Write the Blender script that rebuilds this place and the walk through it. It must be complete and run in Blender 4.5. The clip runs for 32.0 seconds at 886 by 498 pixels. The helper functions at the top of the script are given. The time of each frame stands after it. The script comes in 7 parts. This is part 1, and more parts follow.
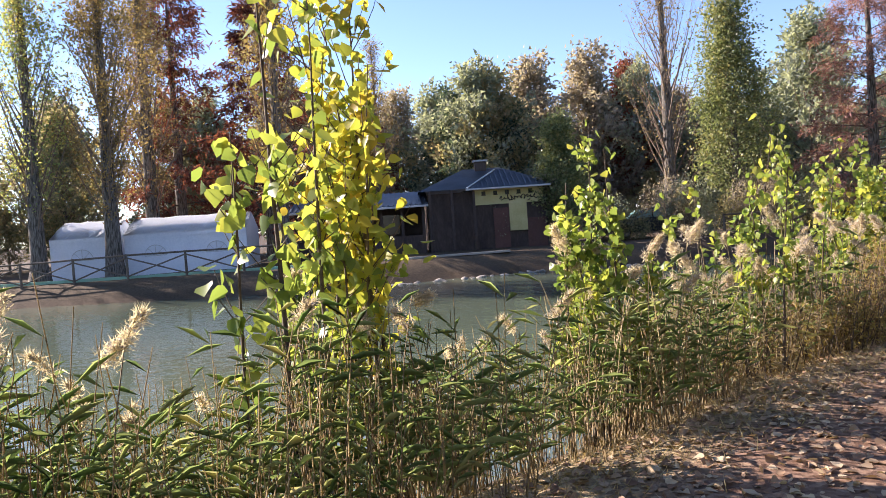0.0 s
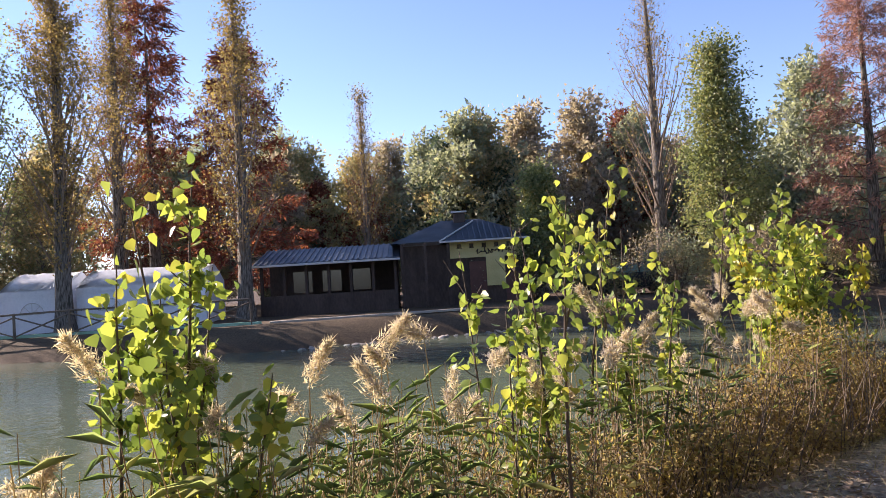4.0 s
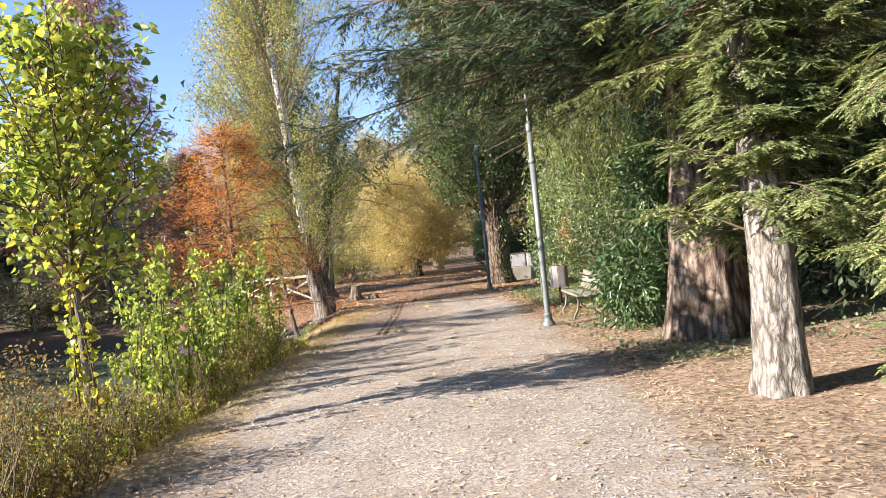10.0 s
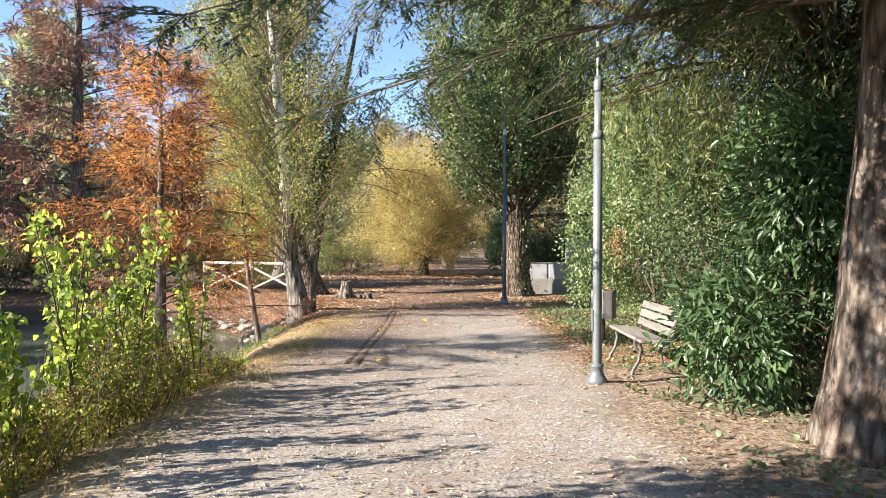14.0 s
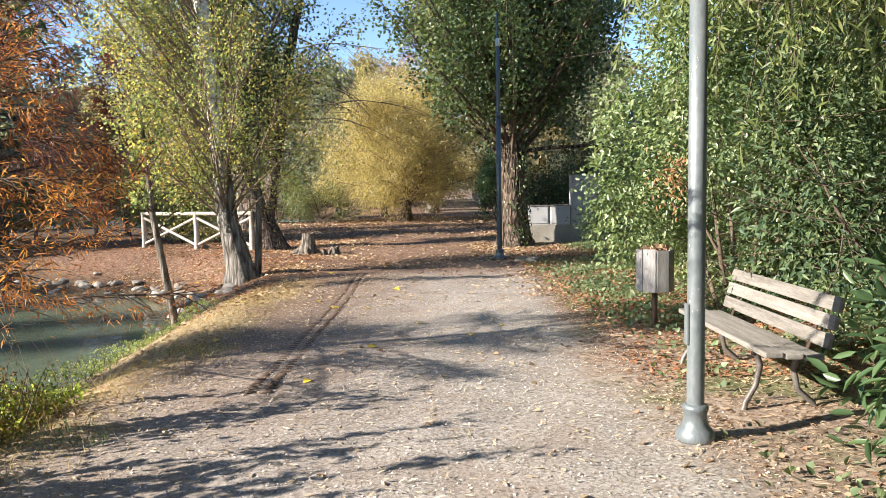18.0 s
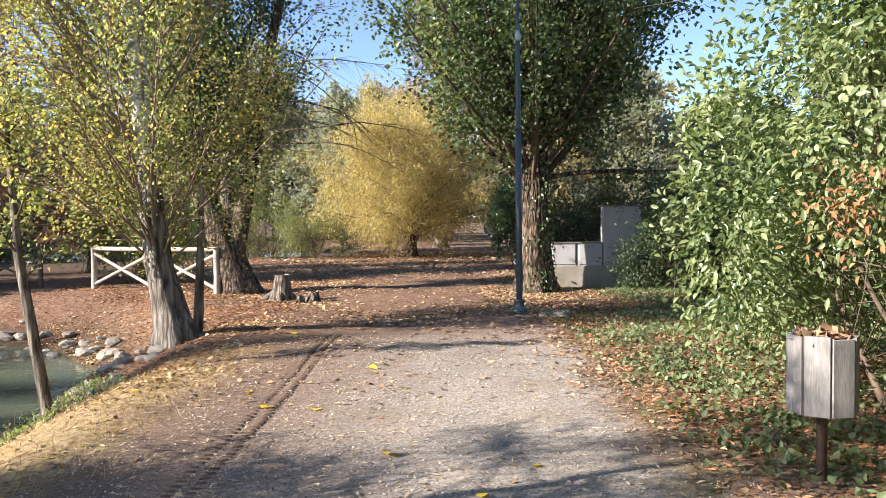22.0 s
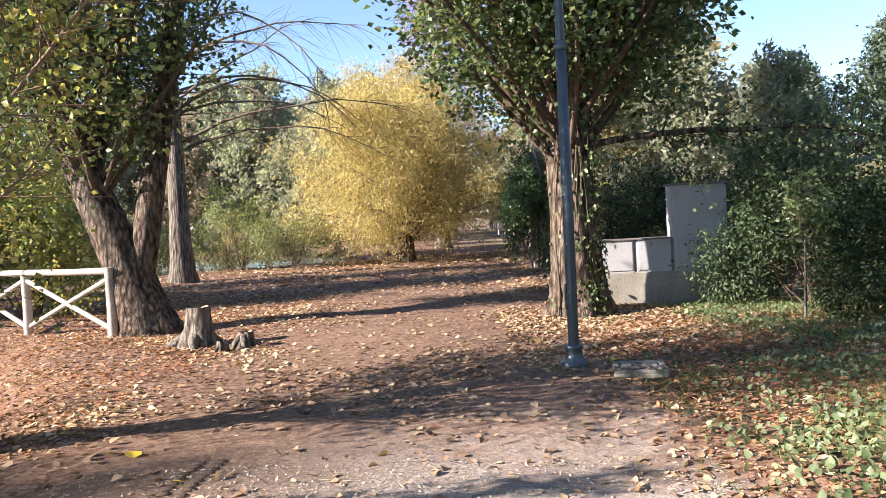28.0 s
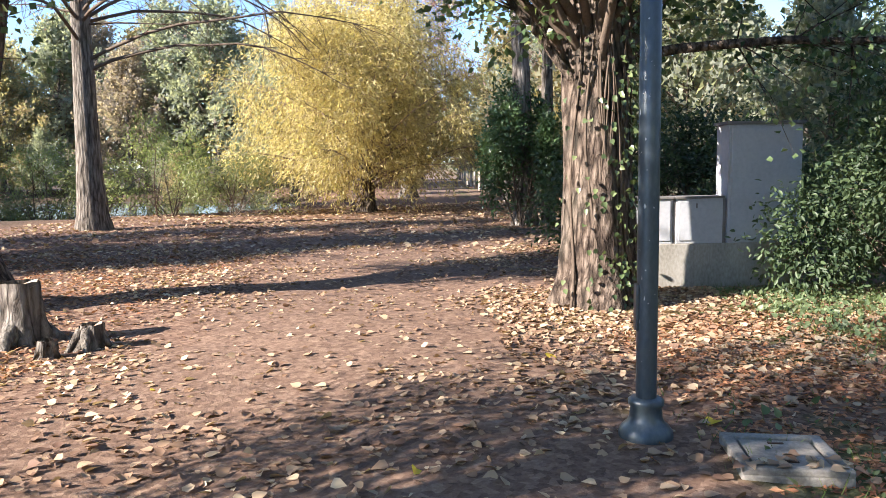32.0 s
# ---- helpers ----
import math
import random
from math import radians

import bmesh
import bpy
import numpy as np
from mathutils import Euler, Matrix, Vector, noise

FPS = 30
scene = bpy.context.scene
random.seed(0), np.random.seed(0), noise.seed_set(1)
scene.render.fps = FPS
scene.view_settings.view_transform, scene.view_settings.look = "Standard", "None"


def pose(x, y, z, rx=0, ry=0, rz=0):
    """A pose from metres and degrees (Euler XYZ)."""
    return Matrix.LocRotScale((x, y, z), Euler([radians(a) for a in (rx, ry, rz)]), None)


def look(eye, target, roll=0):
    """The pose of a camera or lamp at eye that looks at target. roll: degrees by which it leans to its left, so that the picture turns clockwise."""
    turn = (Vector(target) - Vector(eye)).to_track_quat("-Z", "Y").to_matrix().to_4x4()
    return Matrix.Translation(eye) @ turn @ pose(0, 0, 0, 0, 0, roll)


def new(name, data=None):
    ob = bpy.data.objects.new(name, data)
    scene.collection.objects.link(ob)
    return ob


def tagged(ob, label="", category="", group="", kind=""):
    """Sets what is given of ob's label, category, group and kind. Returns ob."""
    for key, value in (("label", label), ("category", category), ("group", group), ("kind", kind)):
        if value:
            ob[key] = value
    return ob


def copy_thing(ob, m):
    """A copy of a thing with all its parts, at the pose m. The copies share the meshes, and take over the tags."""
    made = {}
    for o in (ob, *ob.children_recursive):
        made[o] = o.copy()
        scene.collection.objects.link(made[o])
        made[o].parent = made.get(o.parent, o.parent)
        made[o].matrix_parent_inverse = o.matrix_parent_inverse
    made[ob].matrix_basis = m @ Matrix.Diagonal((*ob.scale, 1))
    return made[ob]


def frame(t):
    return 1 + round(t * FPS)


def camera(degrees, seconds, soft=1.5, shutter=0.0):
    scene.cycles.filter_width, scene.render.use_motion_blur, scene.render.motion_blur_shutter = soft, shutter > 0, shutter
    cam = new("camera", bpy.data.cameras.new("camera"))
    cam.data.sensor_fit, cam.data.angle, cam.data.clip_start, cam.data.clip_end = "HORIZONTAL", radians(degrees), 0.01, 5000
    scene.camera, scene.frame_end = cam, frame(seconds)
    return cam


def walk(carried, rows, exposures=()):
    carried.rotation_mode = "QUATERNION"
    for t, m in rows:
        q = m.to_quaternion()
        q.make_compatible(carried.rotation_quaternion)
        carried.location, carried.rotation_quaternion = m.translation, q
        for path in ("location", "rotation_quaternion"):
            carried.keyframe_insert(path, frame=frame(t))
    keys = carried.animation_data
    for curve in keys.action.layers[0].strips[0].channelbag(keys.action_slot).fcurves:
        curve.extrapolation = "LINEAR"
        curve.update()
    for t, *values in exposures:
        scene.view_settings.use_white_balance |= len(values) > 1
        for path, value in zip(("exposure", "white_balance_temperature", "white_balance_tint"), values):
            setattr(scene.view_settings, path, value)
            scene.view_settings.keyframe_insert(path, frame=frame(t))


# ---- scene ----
cam = camera(60.7, 32.0, soft=0.35)
METRES, EYE, TILT, LEAN, TURN = 32.0, 1.5, 1.465, -1.708, 49.4
ROWS = [
    (0.0, 0.0, 0.0, 0.0, -0.32, -3.28, 5.61),
    (0.5, 0.0091, 0.0086, 0.0008, 0.17, -3.29, 3.26),
    (1.0, 0.0177, 0.018, 0.0008, 0.09, -2.92, 2.76),
    (1.5, 0.0275, 0.026, 0.0016, 0.75, -1.5, 1.51),
    (2.0, 0.0353, 0.0351, 0.0011, 1.79, -1.4, 1.95),
    (2.5, 0.0442, 0.0438, -0.0006, 2.25, -1.55, 3.86),
    (3.0, 0.0544, 0.053, -0.0006, 2.62, -1.7, 4.07),
    (3.5, 0.0637, 0.0627, -0.001, 1.82, -0.04, 5.12),
    (5.5, 0.1094, 0.0998, -0.0034, -1.42, 0.36, 3.58),
    (6.0, 0.1203, 0.1095, -0.0042, -2.96, 0.27, 2.19),
    (6.5, 0.1338, 0.1178, -0.0051, -5.58, 0.01, 3.46),
    (7.0, 0.1449, 0.1284, -0.0061, -7.4, -0.37, 3.42),
    (7.5, 0.1584, 0.1399, -0.0068, -18.24, -1.34, 7.13),
    (8.0, 0.1713, 0.1505, -0.006, -22.74, -1.91, 3.08),
    (8.5, 0.1851, 0.1641, -0.0073, -34.96, -2.17, 0.91),
    (9.0, 0.2001, 0.1752, -0.0088, -42.11, -1.88, 2.68),
    (9.5, 0.2131, 0.1864, -0.0103, -45.19, -2.23, 2.77),
    (10.0, 0.2253, 0.1967, -0.0111, -49.14, -2.12, 5.85),
    (10.5, 0.2367, 0.2071, -0.0111, -49.12, -1.32, 5.26),
    (11.0, 0.2502, 0.2184, -0.0122, -49.41, -0.14, 3.9),
    (11.5, 0.2638, 0.2282, -0.0137, -49.62, -0.19, 4.17),
    (12.0, 0.2765, 0.2405, -0.0143, -49.81, -0.1, 2.04),
    (12.5, 0.2898, 0.2525, -0.0147, -49.79, -0.38, 2.12),
    (13.0, 0.3034, 0.2645, -0.0144, -48.64, -1.12, -0.18),
    (13.5, 0.3159, 0.2761, -0.0141, -48.25, -1.94, -1.14),
    (14.0, 0.3292, 0.2863, -0.0143, -48.09, -2.25, -0.19),
    (14.5, 0.3421, 0.2988, -0.0159, -47.88, -2.93, -0.26),
    (15.0, 0.3564, 0.3106, -0.0173, -47.87, -5.16, 0.12),
    (15.5, 0.3689, 0.3207, -0.0179, -47.72, -6.17, 0.07),
    (17.5, 0.4196, 0.3607, -0.0193, -49.11, -7.07, 1.99),
    (18.0, 0.4325, 0.3716, -0.0187, -49.1, -6.68, 1.02),
    (18.5, 0.4467, 0.3824, -0.0192, -49.16, -6.58, 1.28),
    (19.0, 0.4596, 0.39, -0.0191, -49.36, -5.75, 1.18),
    (19.5, 0.4706, 0.399, -0.02, -49.76, -4.41, 1.0),
    (20.0, 0.4839, 0.4086, -0.0211, -49.91, -3.97, 1.87),
    (20.5, 0.4944, 0.4186, -0.0215, -49.79, -3.78, 1.87),
    (21.0, 0.5051, 0.4295, -0.022, -49.6, -4.03, 1.65),
    (21.5, 0.5166, 0.4392, -0.0225, -48.86, -4.08, 1.63),
    (22.0, 0.5278, 0.4486, -0.0236, -48.22, -4.16, 0.61),
    (22.5, 0.5402, 0.4583, -0.0246, -48.03, -4.23, 0.75),
    (23.0, 0.5523, 0.4681, -0.025, -47.7, -3.82, 0.27),
    (23.5, 0.5649, 0.4786, -0.0262, -47.59, -3.65, 0.19),
    (24.0, 0.5771, 0.4876, -0.027, -47.68, -3.75, 0.49),
    (24.5, 0.5882, 0.4968, -0.0283, -47.8, -3.96, 0.52),
    (25.0, 0.6006, 0.5057, -0.0289, -48.29, -4.05, 1.35),
    (25.5, 0.613, 0.5137, -0.0293, -48.63, -4.32, 1.21),
    (27.5, 0.6549, 0.5558, -0.0316, -49.63, -4.11, 2.69),
    (28.0, 0.666, 0.5675, -0.0318, -48.0, -4.32, 2.94),
    (28.5, 0.6747, 0.5785, -0.0329, -45.73, -4.65, 2.85),
    (29.0, 0.6855, 0.588, -0.0343, -45.11, -6.06, 3.17),
    (29.5, 0.6968, 0.5979, -0.0351, -44.68, -7.54, 2.58),
    (30.0, 0.7076, 0.608, -0.0353, -45.59, -7.4, 3.6),
    (30.5, 0.7199, 0.6181, -0.0369, -46.3, -7.55, 2.34),
    (31.0, 0.7315, 0.6289, -0.0382, -47.83, -7.89, 1.83),
    (31.5, 0.7441, 0.6384, -0.0391, -50.25, -8.0, 1.43),
    (32.0, 0.7559, 0.6483, -0.039, -50.48, -8.26, 0.83),
]
walk(cam, [(t, pose(0, 0, EYE, TILT, LEAN, TURN) @ pose(METRES * x, METRES * y, METRES * z, 90 + pitch, roll, yaw)) for t, x, y, z, yaw, pitch, roll in ROWS],
     exposures=[(0.0, 1.60, 6650, 24), (2.0, 1.44, 6700, 26), (6.0, 1.42, 6850, 27), (7.0, 1.46, 6850, 24), (8.0, 1.36, 6900, 21), (9.0, 1.58, 6900, 19), (13.0, 1.72, 6600, 15), (15.2, 1.58, 6700, 15), (18.5, 1.55, 6600, 13), (23.0, 1.58, 6750, 17), (25.0, 1.57, 6700, 14), (28.0, 1.83, 6650, 20), (32.0, 1.99, 6350, 17)])

# ---- world and sun ----
SUN_FROM = Vector((-0.85, -0.32, 0.45)).normalized()
world = bpy.data.worlds.new("sky")
scene.world = world
world.use_nodes = True
wn = world.node_tree.nodes
sky = wn.new("ShaderNodeTexSky")
sky.sky_type = "NISHITA"
sky.sun_disc = False
sky.sun_elevation = math.asin(SUN_FROM.z)
sky.sun_rotation = math.atan2(SUN_FROM.x, SUN_FROM.y) % (2 * math.pi)
sky.air_density, sky.dust_density, sky.ozone_density = 0.8, 0.05, 3.4
wn["Background"].inputs["Strength"].default_value = 0.10
world.node_tree.links.new(sky.outputs[0], wn["Background"].inputs["Color"])
sun = new("sun", bpy.data.lights.new("sun", "SUN"))
sun.data.energy, sun.data.angle, sun.data.color = 4.9, radians(0.55), (1.0, 0.93, 0.82)
sun.matrix_world = look((-60, -20, 40), Vector((-60, -20, 40)) - SUN_FROM)

# ---- mesh helpers ----
RNG = np.random.default_rng(7)


def np_mesh(name, verts, face_sets, smooth=False):
    """A mesh from an array of vertices and arrays of faces, each with its own corner count."""
    me = bpy.data.meshes.new(name)
    verts = np.asarray(verts, dtype=np.float32)
    face_sets = [np.asarray(f, dtype=np.int32) for f in face_sets if len(f)]
    me.vertices.add(len(verts))
    me.vertices.foreach_set("co", verts.ravel())
    loops = np.concatenate([f.ravel() for f in face_sets])
    sizes = np.concatenate([np.full(len(f), f.shape[1], dtype=np.int32) for f in face_sets])
    starts = np.concatenate([[0], np.cumsum(sizes)[:-1]]).astype(np.int32)
    me.loops.add(len(loops))
    me.loops.foreach_set("vertex_index", loops)
    me.polygons.add(len(sizes))
    me.polygons.foreach_set("loop_start", starts)
    if smooth:
        me.polygons.foreach_set("use_smooth", np.ones(len(sizes), dtype=bool))
    me.update(calc_edges=True)
    return me


def thing(name, at, label, category, group="", kind="", turn=0.0):
    ob = new(name)
    ob.matrix_world = pose(at[0], at[1], at[2], 0, 0, turn)
    return tagged(ob, label, category, group, kind)


def part(name, data, material, parent=None, label="", smooth=False):
    """Links a bmesh or a mesh as one mesh object under a thing or a part."""
    if isinstance(data, bmesh.types.BMesh):
        me = bpy.data.meshes.new(name)
        data.to_mesh(me)
        data.free()
        if smooth:
            for p in me.polygons:
                p.use_smooth = True
    else:
        me = data
    me.materials.append(material)
    ob = new(name, me)
    if parent is not None:
        ob.parent = parent
    return tagged(ob, label)


def unit(v):
    return v / np.maximum(np.linalg.norm(v, axis=-1, keepdims=True), 1e-9)


class Tubes:
    """Collects tapered round limbs into one mesh."""

    def __init__(self):
        self.v, self.f, self.n = [], [], 0

    def add(self, pts, radii, sides=5):
        pts = np.asarray(pts, dtype=float)
        n = len(pts)
        d = unit(np.gradient(pts, axis=0))
        ref = np.tile(np.array([[0.0, 0.0, 1.0]]), (n, 1))
        ref[np.abs(d[:, 2]) > 0.9] = (1.0, 0.0, 0.0)
        a = unit(np.cross(d, ref))
        b = np.cross(d, a)
        th = np.arange(sides) * 2 * math.pi / sides
        ring = a[:, None] * np.cos(th)[None, :, None] + b[:, None] * np.sin(th)[None, :, None]
        v = pts[:, None] + ring * np.asarray(radii, dtype=float)[:, None, None]
        i = np.arange(n - 1)[:, None] * sides + np.arange(sides)[None]
        j = np.arange(n - 1)[:, None] * sides + (np.arange(sides)[None] + 1) % sides
        f = np.stack([i, j, j + sides, i + sides], -1).reshape(-1, 4) + self.n
        self.v.append(v.reshape(-1, 3))
        self.f.append(f)
        self.n += n * sides

    def mesh(self, name):
        return np_mesh(name, np.concatenate(self.v), [np.concatenate(self.f)], True)


def curve_pts(base, d, length, n, bend, wiggle, rng):
    """A limb: starts along d, bends by the vector bend over its length, with a small random wander."""
    d = unit(np.asarray(d, dtype=float))
    p, out = np.asarray(base, dtype=float), []
    step = length / (n - 1)
    for k in range(n):
        out.append(p)
        d = unit(d + np.asarray(bend) / (n - 1) + rng.normal(0, wiggle, 3))
        p = p + d * step
    return np.array(out)


def leaf_mesh(name, pos, d, nrm, length, width, shape="kite", fold=0.18):
    """Many leaves in one mesh: each one a folded blade from its stalk at pos towards d."""
    n = len(pos)
    d = unit(d)
    s = unit(np.cross(d, nrm))
    u = np.cross(s, d)
    L, W = np.broadcast_to(length, (n,))[:, None], np.broadcast_to(width, (n,))[:, None]
    if shape == "kite":
        v = np.stack([pos, pos + d * L * 0.42 + s * W * 0.5 + u * W * fold, pos + d * L, pos + d * L * 0.42 - s * W * 0.5 + u * W * fold], 1)
        k = np.arange(n)[:, None] * 4
        return np_mesh(name, v.reshape(-1, 3), [np.concatenate([k + np.array([[0, 1, 2]]), k + np.array([[0, 2, 3]])])])
    if shape == "heart":
        v = np.stack([pos, pos + d * L * 0.10 + s * W * 0.42 + u * W * fold, pos + d * L * 0.42 + s * W * 0.47 + u * W * fold, pos + d * L - u * L * 0.06,
                      pos + d * L * 0.42 - s * W * 0.47 + u * W * fold, pos + d * L * 0.10 - s * W * 0.42 + u * W * fold], 1)
        k = np.arange(n)[:, None] * 6
        return np_mesh(name, v.reshape(-1, 3), [np.concatenate([k + np.array([[0, 1, 2, 3]]), k + np.array([[0, 3, 4, 5]])])])
    if shape == "oval":
        v = np.stack([pos, pos + d * L * 0.24 + s * W * 0.40 + u * W * fold, pos + d * L * 0.62 + s * W * 0.45 + u * W * fold, pos + d * L - u * L * 0.10,
                      pos + d * L * 0.62 - s * W * 0.45 + u * W * fold, pos + d * L * 0.24 - s * W * 0.40 + u * W * fold], 1)
        k = np.arange(n)[:, None] * 6
        return np_mesh(name, v.reshape(-1, 3), [np.concatenate([k + np.array([[0, 1, 2, 3]]), k + np.array([[0, 3, 4, 5]])])])
    if shape == "blade":
        v = np.stack([pos, pos + d * L * 0.45 + s * W * 0.5, pos + d * L * 0.9 - np.array([[0, 0, 1.0]]) * L * 0.22, pos + d * L * 0.45 - s * W * 0.5], 1)
        k = np.arange(n)[:, None] * 4
        return np_mesh(name, v.reshape(-1, 3), [np.concatenate([k + np.array([[0, 1, 2]]), k + np.array([[0, 2, 3]])])])
    v = np.stack([pos - s * W * 0.5, pos + s * W * 0.5, pos + d * L], 1)
    return np_mesh(name, v.reshape(-1, 3), [np.arange(n)[:, None] * 3 + np.array([[0, 1, 2]])])


def sphere_dirs(n, rng):
    return unit(rng.normal(0, 1, (n, 3)))


def box(bm, x0, y0, z0, x1, y1, z1, m=None, bevel=0.0):
    """A box in a bmesh, with bevelled edges where asked."""
    r = bmesh.ops.create_cube(bm, size=1.0)["verts"]
    bmesh.ops.scale(bm, vec=(x1 - x0, y1 - y0, z1 - z0), verts=r)
    bmesh.ops.translate(bm, vec=((x0 + x1) / 2, (y0 + y1) / 2, (z0 + z1) / 2), verts=r)
    if bevel:
        es = list({e for v in r for e in v.link_edges})
        g = bmesh.ops.bevel(bm, geom=es, offset=bevel, segments=2, affect="EDGES", profile=0.6)
        r = list({v for f in g["faces"] for v in f.verts} | {v for v in r if v.is_valid})
    if m is not None:
        bmesh.ops.transform(bm, matrix=m, verts=r)
    return bm


def boxed(*a, **k):
    return box(bmesh.new(), *a, **k)


def lathe(profile, sides=20):
    """A turned body from (radius, height) pairs."""
    pr = np.array(profile, dtype=float)
    th = np.arange(sides) * 2 * math.pi / sides
    v = np.stack([pr[:, 0][:, None] * np.cos(th), pr[:, 0][:, None] * np.sin(th), np.repeat(pr[:, 1][:, None], sides, 1)], -1).reshape(-1, 3)
    n = len(pr)
    i = np.arange(n - 1)[:, None] * sides + np.arange(sides)[None]
    j = np.arange(n - 1)[:, None] * sides + (np.arange(sides)[None] + 1) % sides
    return np_mesh("lathe", v, [np.stack([i, j, j + sides, i + sides], -1).reshape(-1, 4)], True)


def beam(a, b, w, h, bevel=0.01):
    """A squared timber from a to b."""
    a, b = Vector(a), Vector(b)
    L = (b - a).length
    m = Matrix.Translation((a + b) / 2) @ (b - a).to_track_quat("X", "Z").to_matrix().to_4x4()
    return boxed(-L / 2, -w / 2, -h / 2, L / 2, w / 2, h / 2, m, bevel)


# ---- materials ----
def nodes_of(name):
    m = bpy.data.materials.new(name)
    m.use_nodes = True
    return m, m.node_tree.nodes, m.node_tree.links, m.node_tree.nodes["Principled BSDF"]


def ramp(nodes, cols, stops=None):
    r = nodes.new("ShaderNodeValToRGB")
    e = r.color_ramp.elements
    while len(e) < len(cols):
        e.new(0.5)
    for k, c in enumerate(cols):
        e[k].position = stops[k] if stops else k / max(1, len(cols) - 1)
        e[k].color = (*c, 1)
    return r


def noise_tex(nodes, links, vec, scale, detail=4, rough=0.55, dist=0.0):
    n = nodes.new("ShaderNodeTexNoise")
    n.inputs["Scale"].default_value, n.inputs["Detail"].default_value = scale, detail
    n.inputs["Roughness"].default_value, n.inputs["Distortion"].default_value = rough, dist
    links.new(vec, n.inputs["Vector"])
    return n


def mixc(nodes, links, fac, a, b, mode="MIX"):
    m = nodes.new("ShaderNodeMix")
    m.data_type, m.blend_type = "RGBA", mode
    for k, v in ((0, fac), (6, a), (7, b)):
        if isinstance(v, (int, float)):
            m.inputs[k].default_value = v
        elif isinstance(v, tuple):
            m.inputs[k].default_value = (*v, 1)
        else:
            links.new(v, m.inputs[k])
    return m.outputs[2]


def math_node(nodes, links, op, a, b=0.0, c=0.0, clamp=False):
    m = nodes.new("ShaderNodeMath")
    m.operation, m.use_clamp = op, clamp
    for k, v in enumerate((a, b, c)):
        if isinstance(v, (int, float)):
            m.inputs[k].default_value = v
        else:
            links.new(v, m.inputs[k])
    return m.outputs[0]


def smooth_range(nodes, links, v, a, b):
    m = nodes.new("ShaderNodeMapRange")
    m.interpolation_type = "SMOOTHSTEP"
    links.new(v, m.inputs[0])
    m.inputs[1].default_value, m.inputs[2].default_value = a, b
    return m.outputs[0]


def leaf_mat(name, cols, trans=0.4, rough=0.45, clump=1.2, spec=0.3):
    """Leaves: each one its own tone, drifting in clumps, letting sunlight through."""
    m, nodes, links, p = nodes_of(name)
    geo = nodes.new("ShaderNodeNewGeometry")
    tc = nodes.new("ShaderNodeTexCoord")
    nz = noise_tex(nodes, links, tc.outputs["Object"], clump, 2)
    fac = math_node(nodes, links, "MULTIPLY_ADD", nz.outputs[0], 1.3, -0.65)
    fac = math_node(nodes, links, "MULTIPLY_ADD", geo.outputs["Random Per Island"], 0.75, fac)
    fac = math_node(nodes, links, "ADD", fac, 0.12, clamp=True)
    r = ramp(nodes, [tuple(min(0.8, v * 1.25) for v in c) for c in cols])
    links.new(fac, r.inputs[0])
    links.new(r.outputs[0], p.inputs["Base Color"])
    p.inputs["Roughness"].default_value = rough
    p.inputs["Specular IOR Level"].default_value = spec
    t = nodes.new("ShaderNodeBsdfTranslucent")
    bright = mixc(nodes, links, 1.0, r.outputs[0], (1.55, 1.55, 1.0), "MULTIPLY")
    links.new(bright, t.inputs["Color"])
    mx = nodes.new("ShaderNodeMixShader")
    mx.inputs[0].default_value = trans
    links.new(p.outputs[0], mx.inputs[1])
    links.new(t.outputs[0], mx.inputs[2])
    links.new(mx.outputs[0], nodes["Material Output"].inputs["Surface"])
    return m


def rough_mat(name, cols, scale=6.0, fine=60.0, rough=0.85, bump=0.4, stretch=(1, 1, 1), metal=0.0, spec=0.3, depth=0.02, space="Object"):
    """A plain surface: two scales of tone and relief, at real size."""
    m, nodes, links, p = nodes_of(name)
    tc = nodes.new("ShaderNodeTexCoord")
    mp = nodes.new("ShaderNodeMapping")
    mp.inputs["Scale"].default_value = stretch
    links.new(tc.outputs[space], mp.inputs[0])
    a = noise_tex(nodes, links, mp.outputs[0], scale, 5, 0.6)
    b = noise_tex(nodes, links, mp.outputs[0], fine, 4, 0.6)
    info = nodes.new("ShaderNodeObjectInfo")
    f = math_node(nodes, links, "MULTIPLY_ADD", b.outputs[0], 0.55, math_node(nodes, links, "MULTIPLY", a.outputs[0], 0.7))
    f = math_node(nodes, links, "ADD", f, math_node(nodes, links, "MULTIPLY_ADD", info.outputs["Random"], 0.12, -0.19))
    r = ramp(nodes, cols, [0.25 + 0.5 * k / max(1, len(cols) - 1) for k in range(len(cols))])
    links.new(f, r.inputs[0])
    links.new(r.outputs[0], p.inputs["Base Color"])
    p.inputs["Roughness"].default_value, p.inputs["Metallic"].default_value, p.inputs["Specular IOR Level"].default_value = rough, metal, spec
    bp = nodes.new("ShaderNodeBump")
    bp.inputs["Strength"].default_value, bp.inputs["Distance"].default_value = bump, depth
    links.new(f, bp.inputs["Height"])
    links.new(bp.outputs[0], p.inputs["Normal"])
    return m


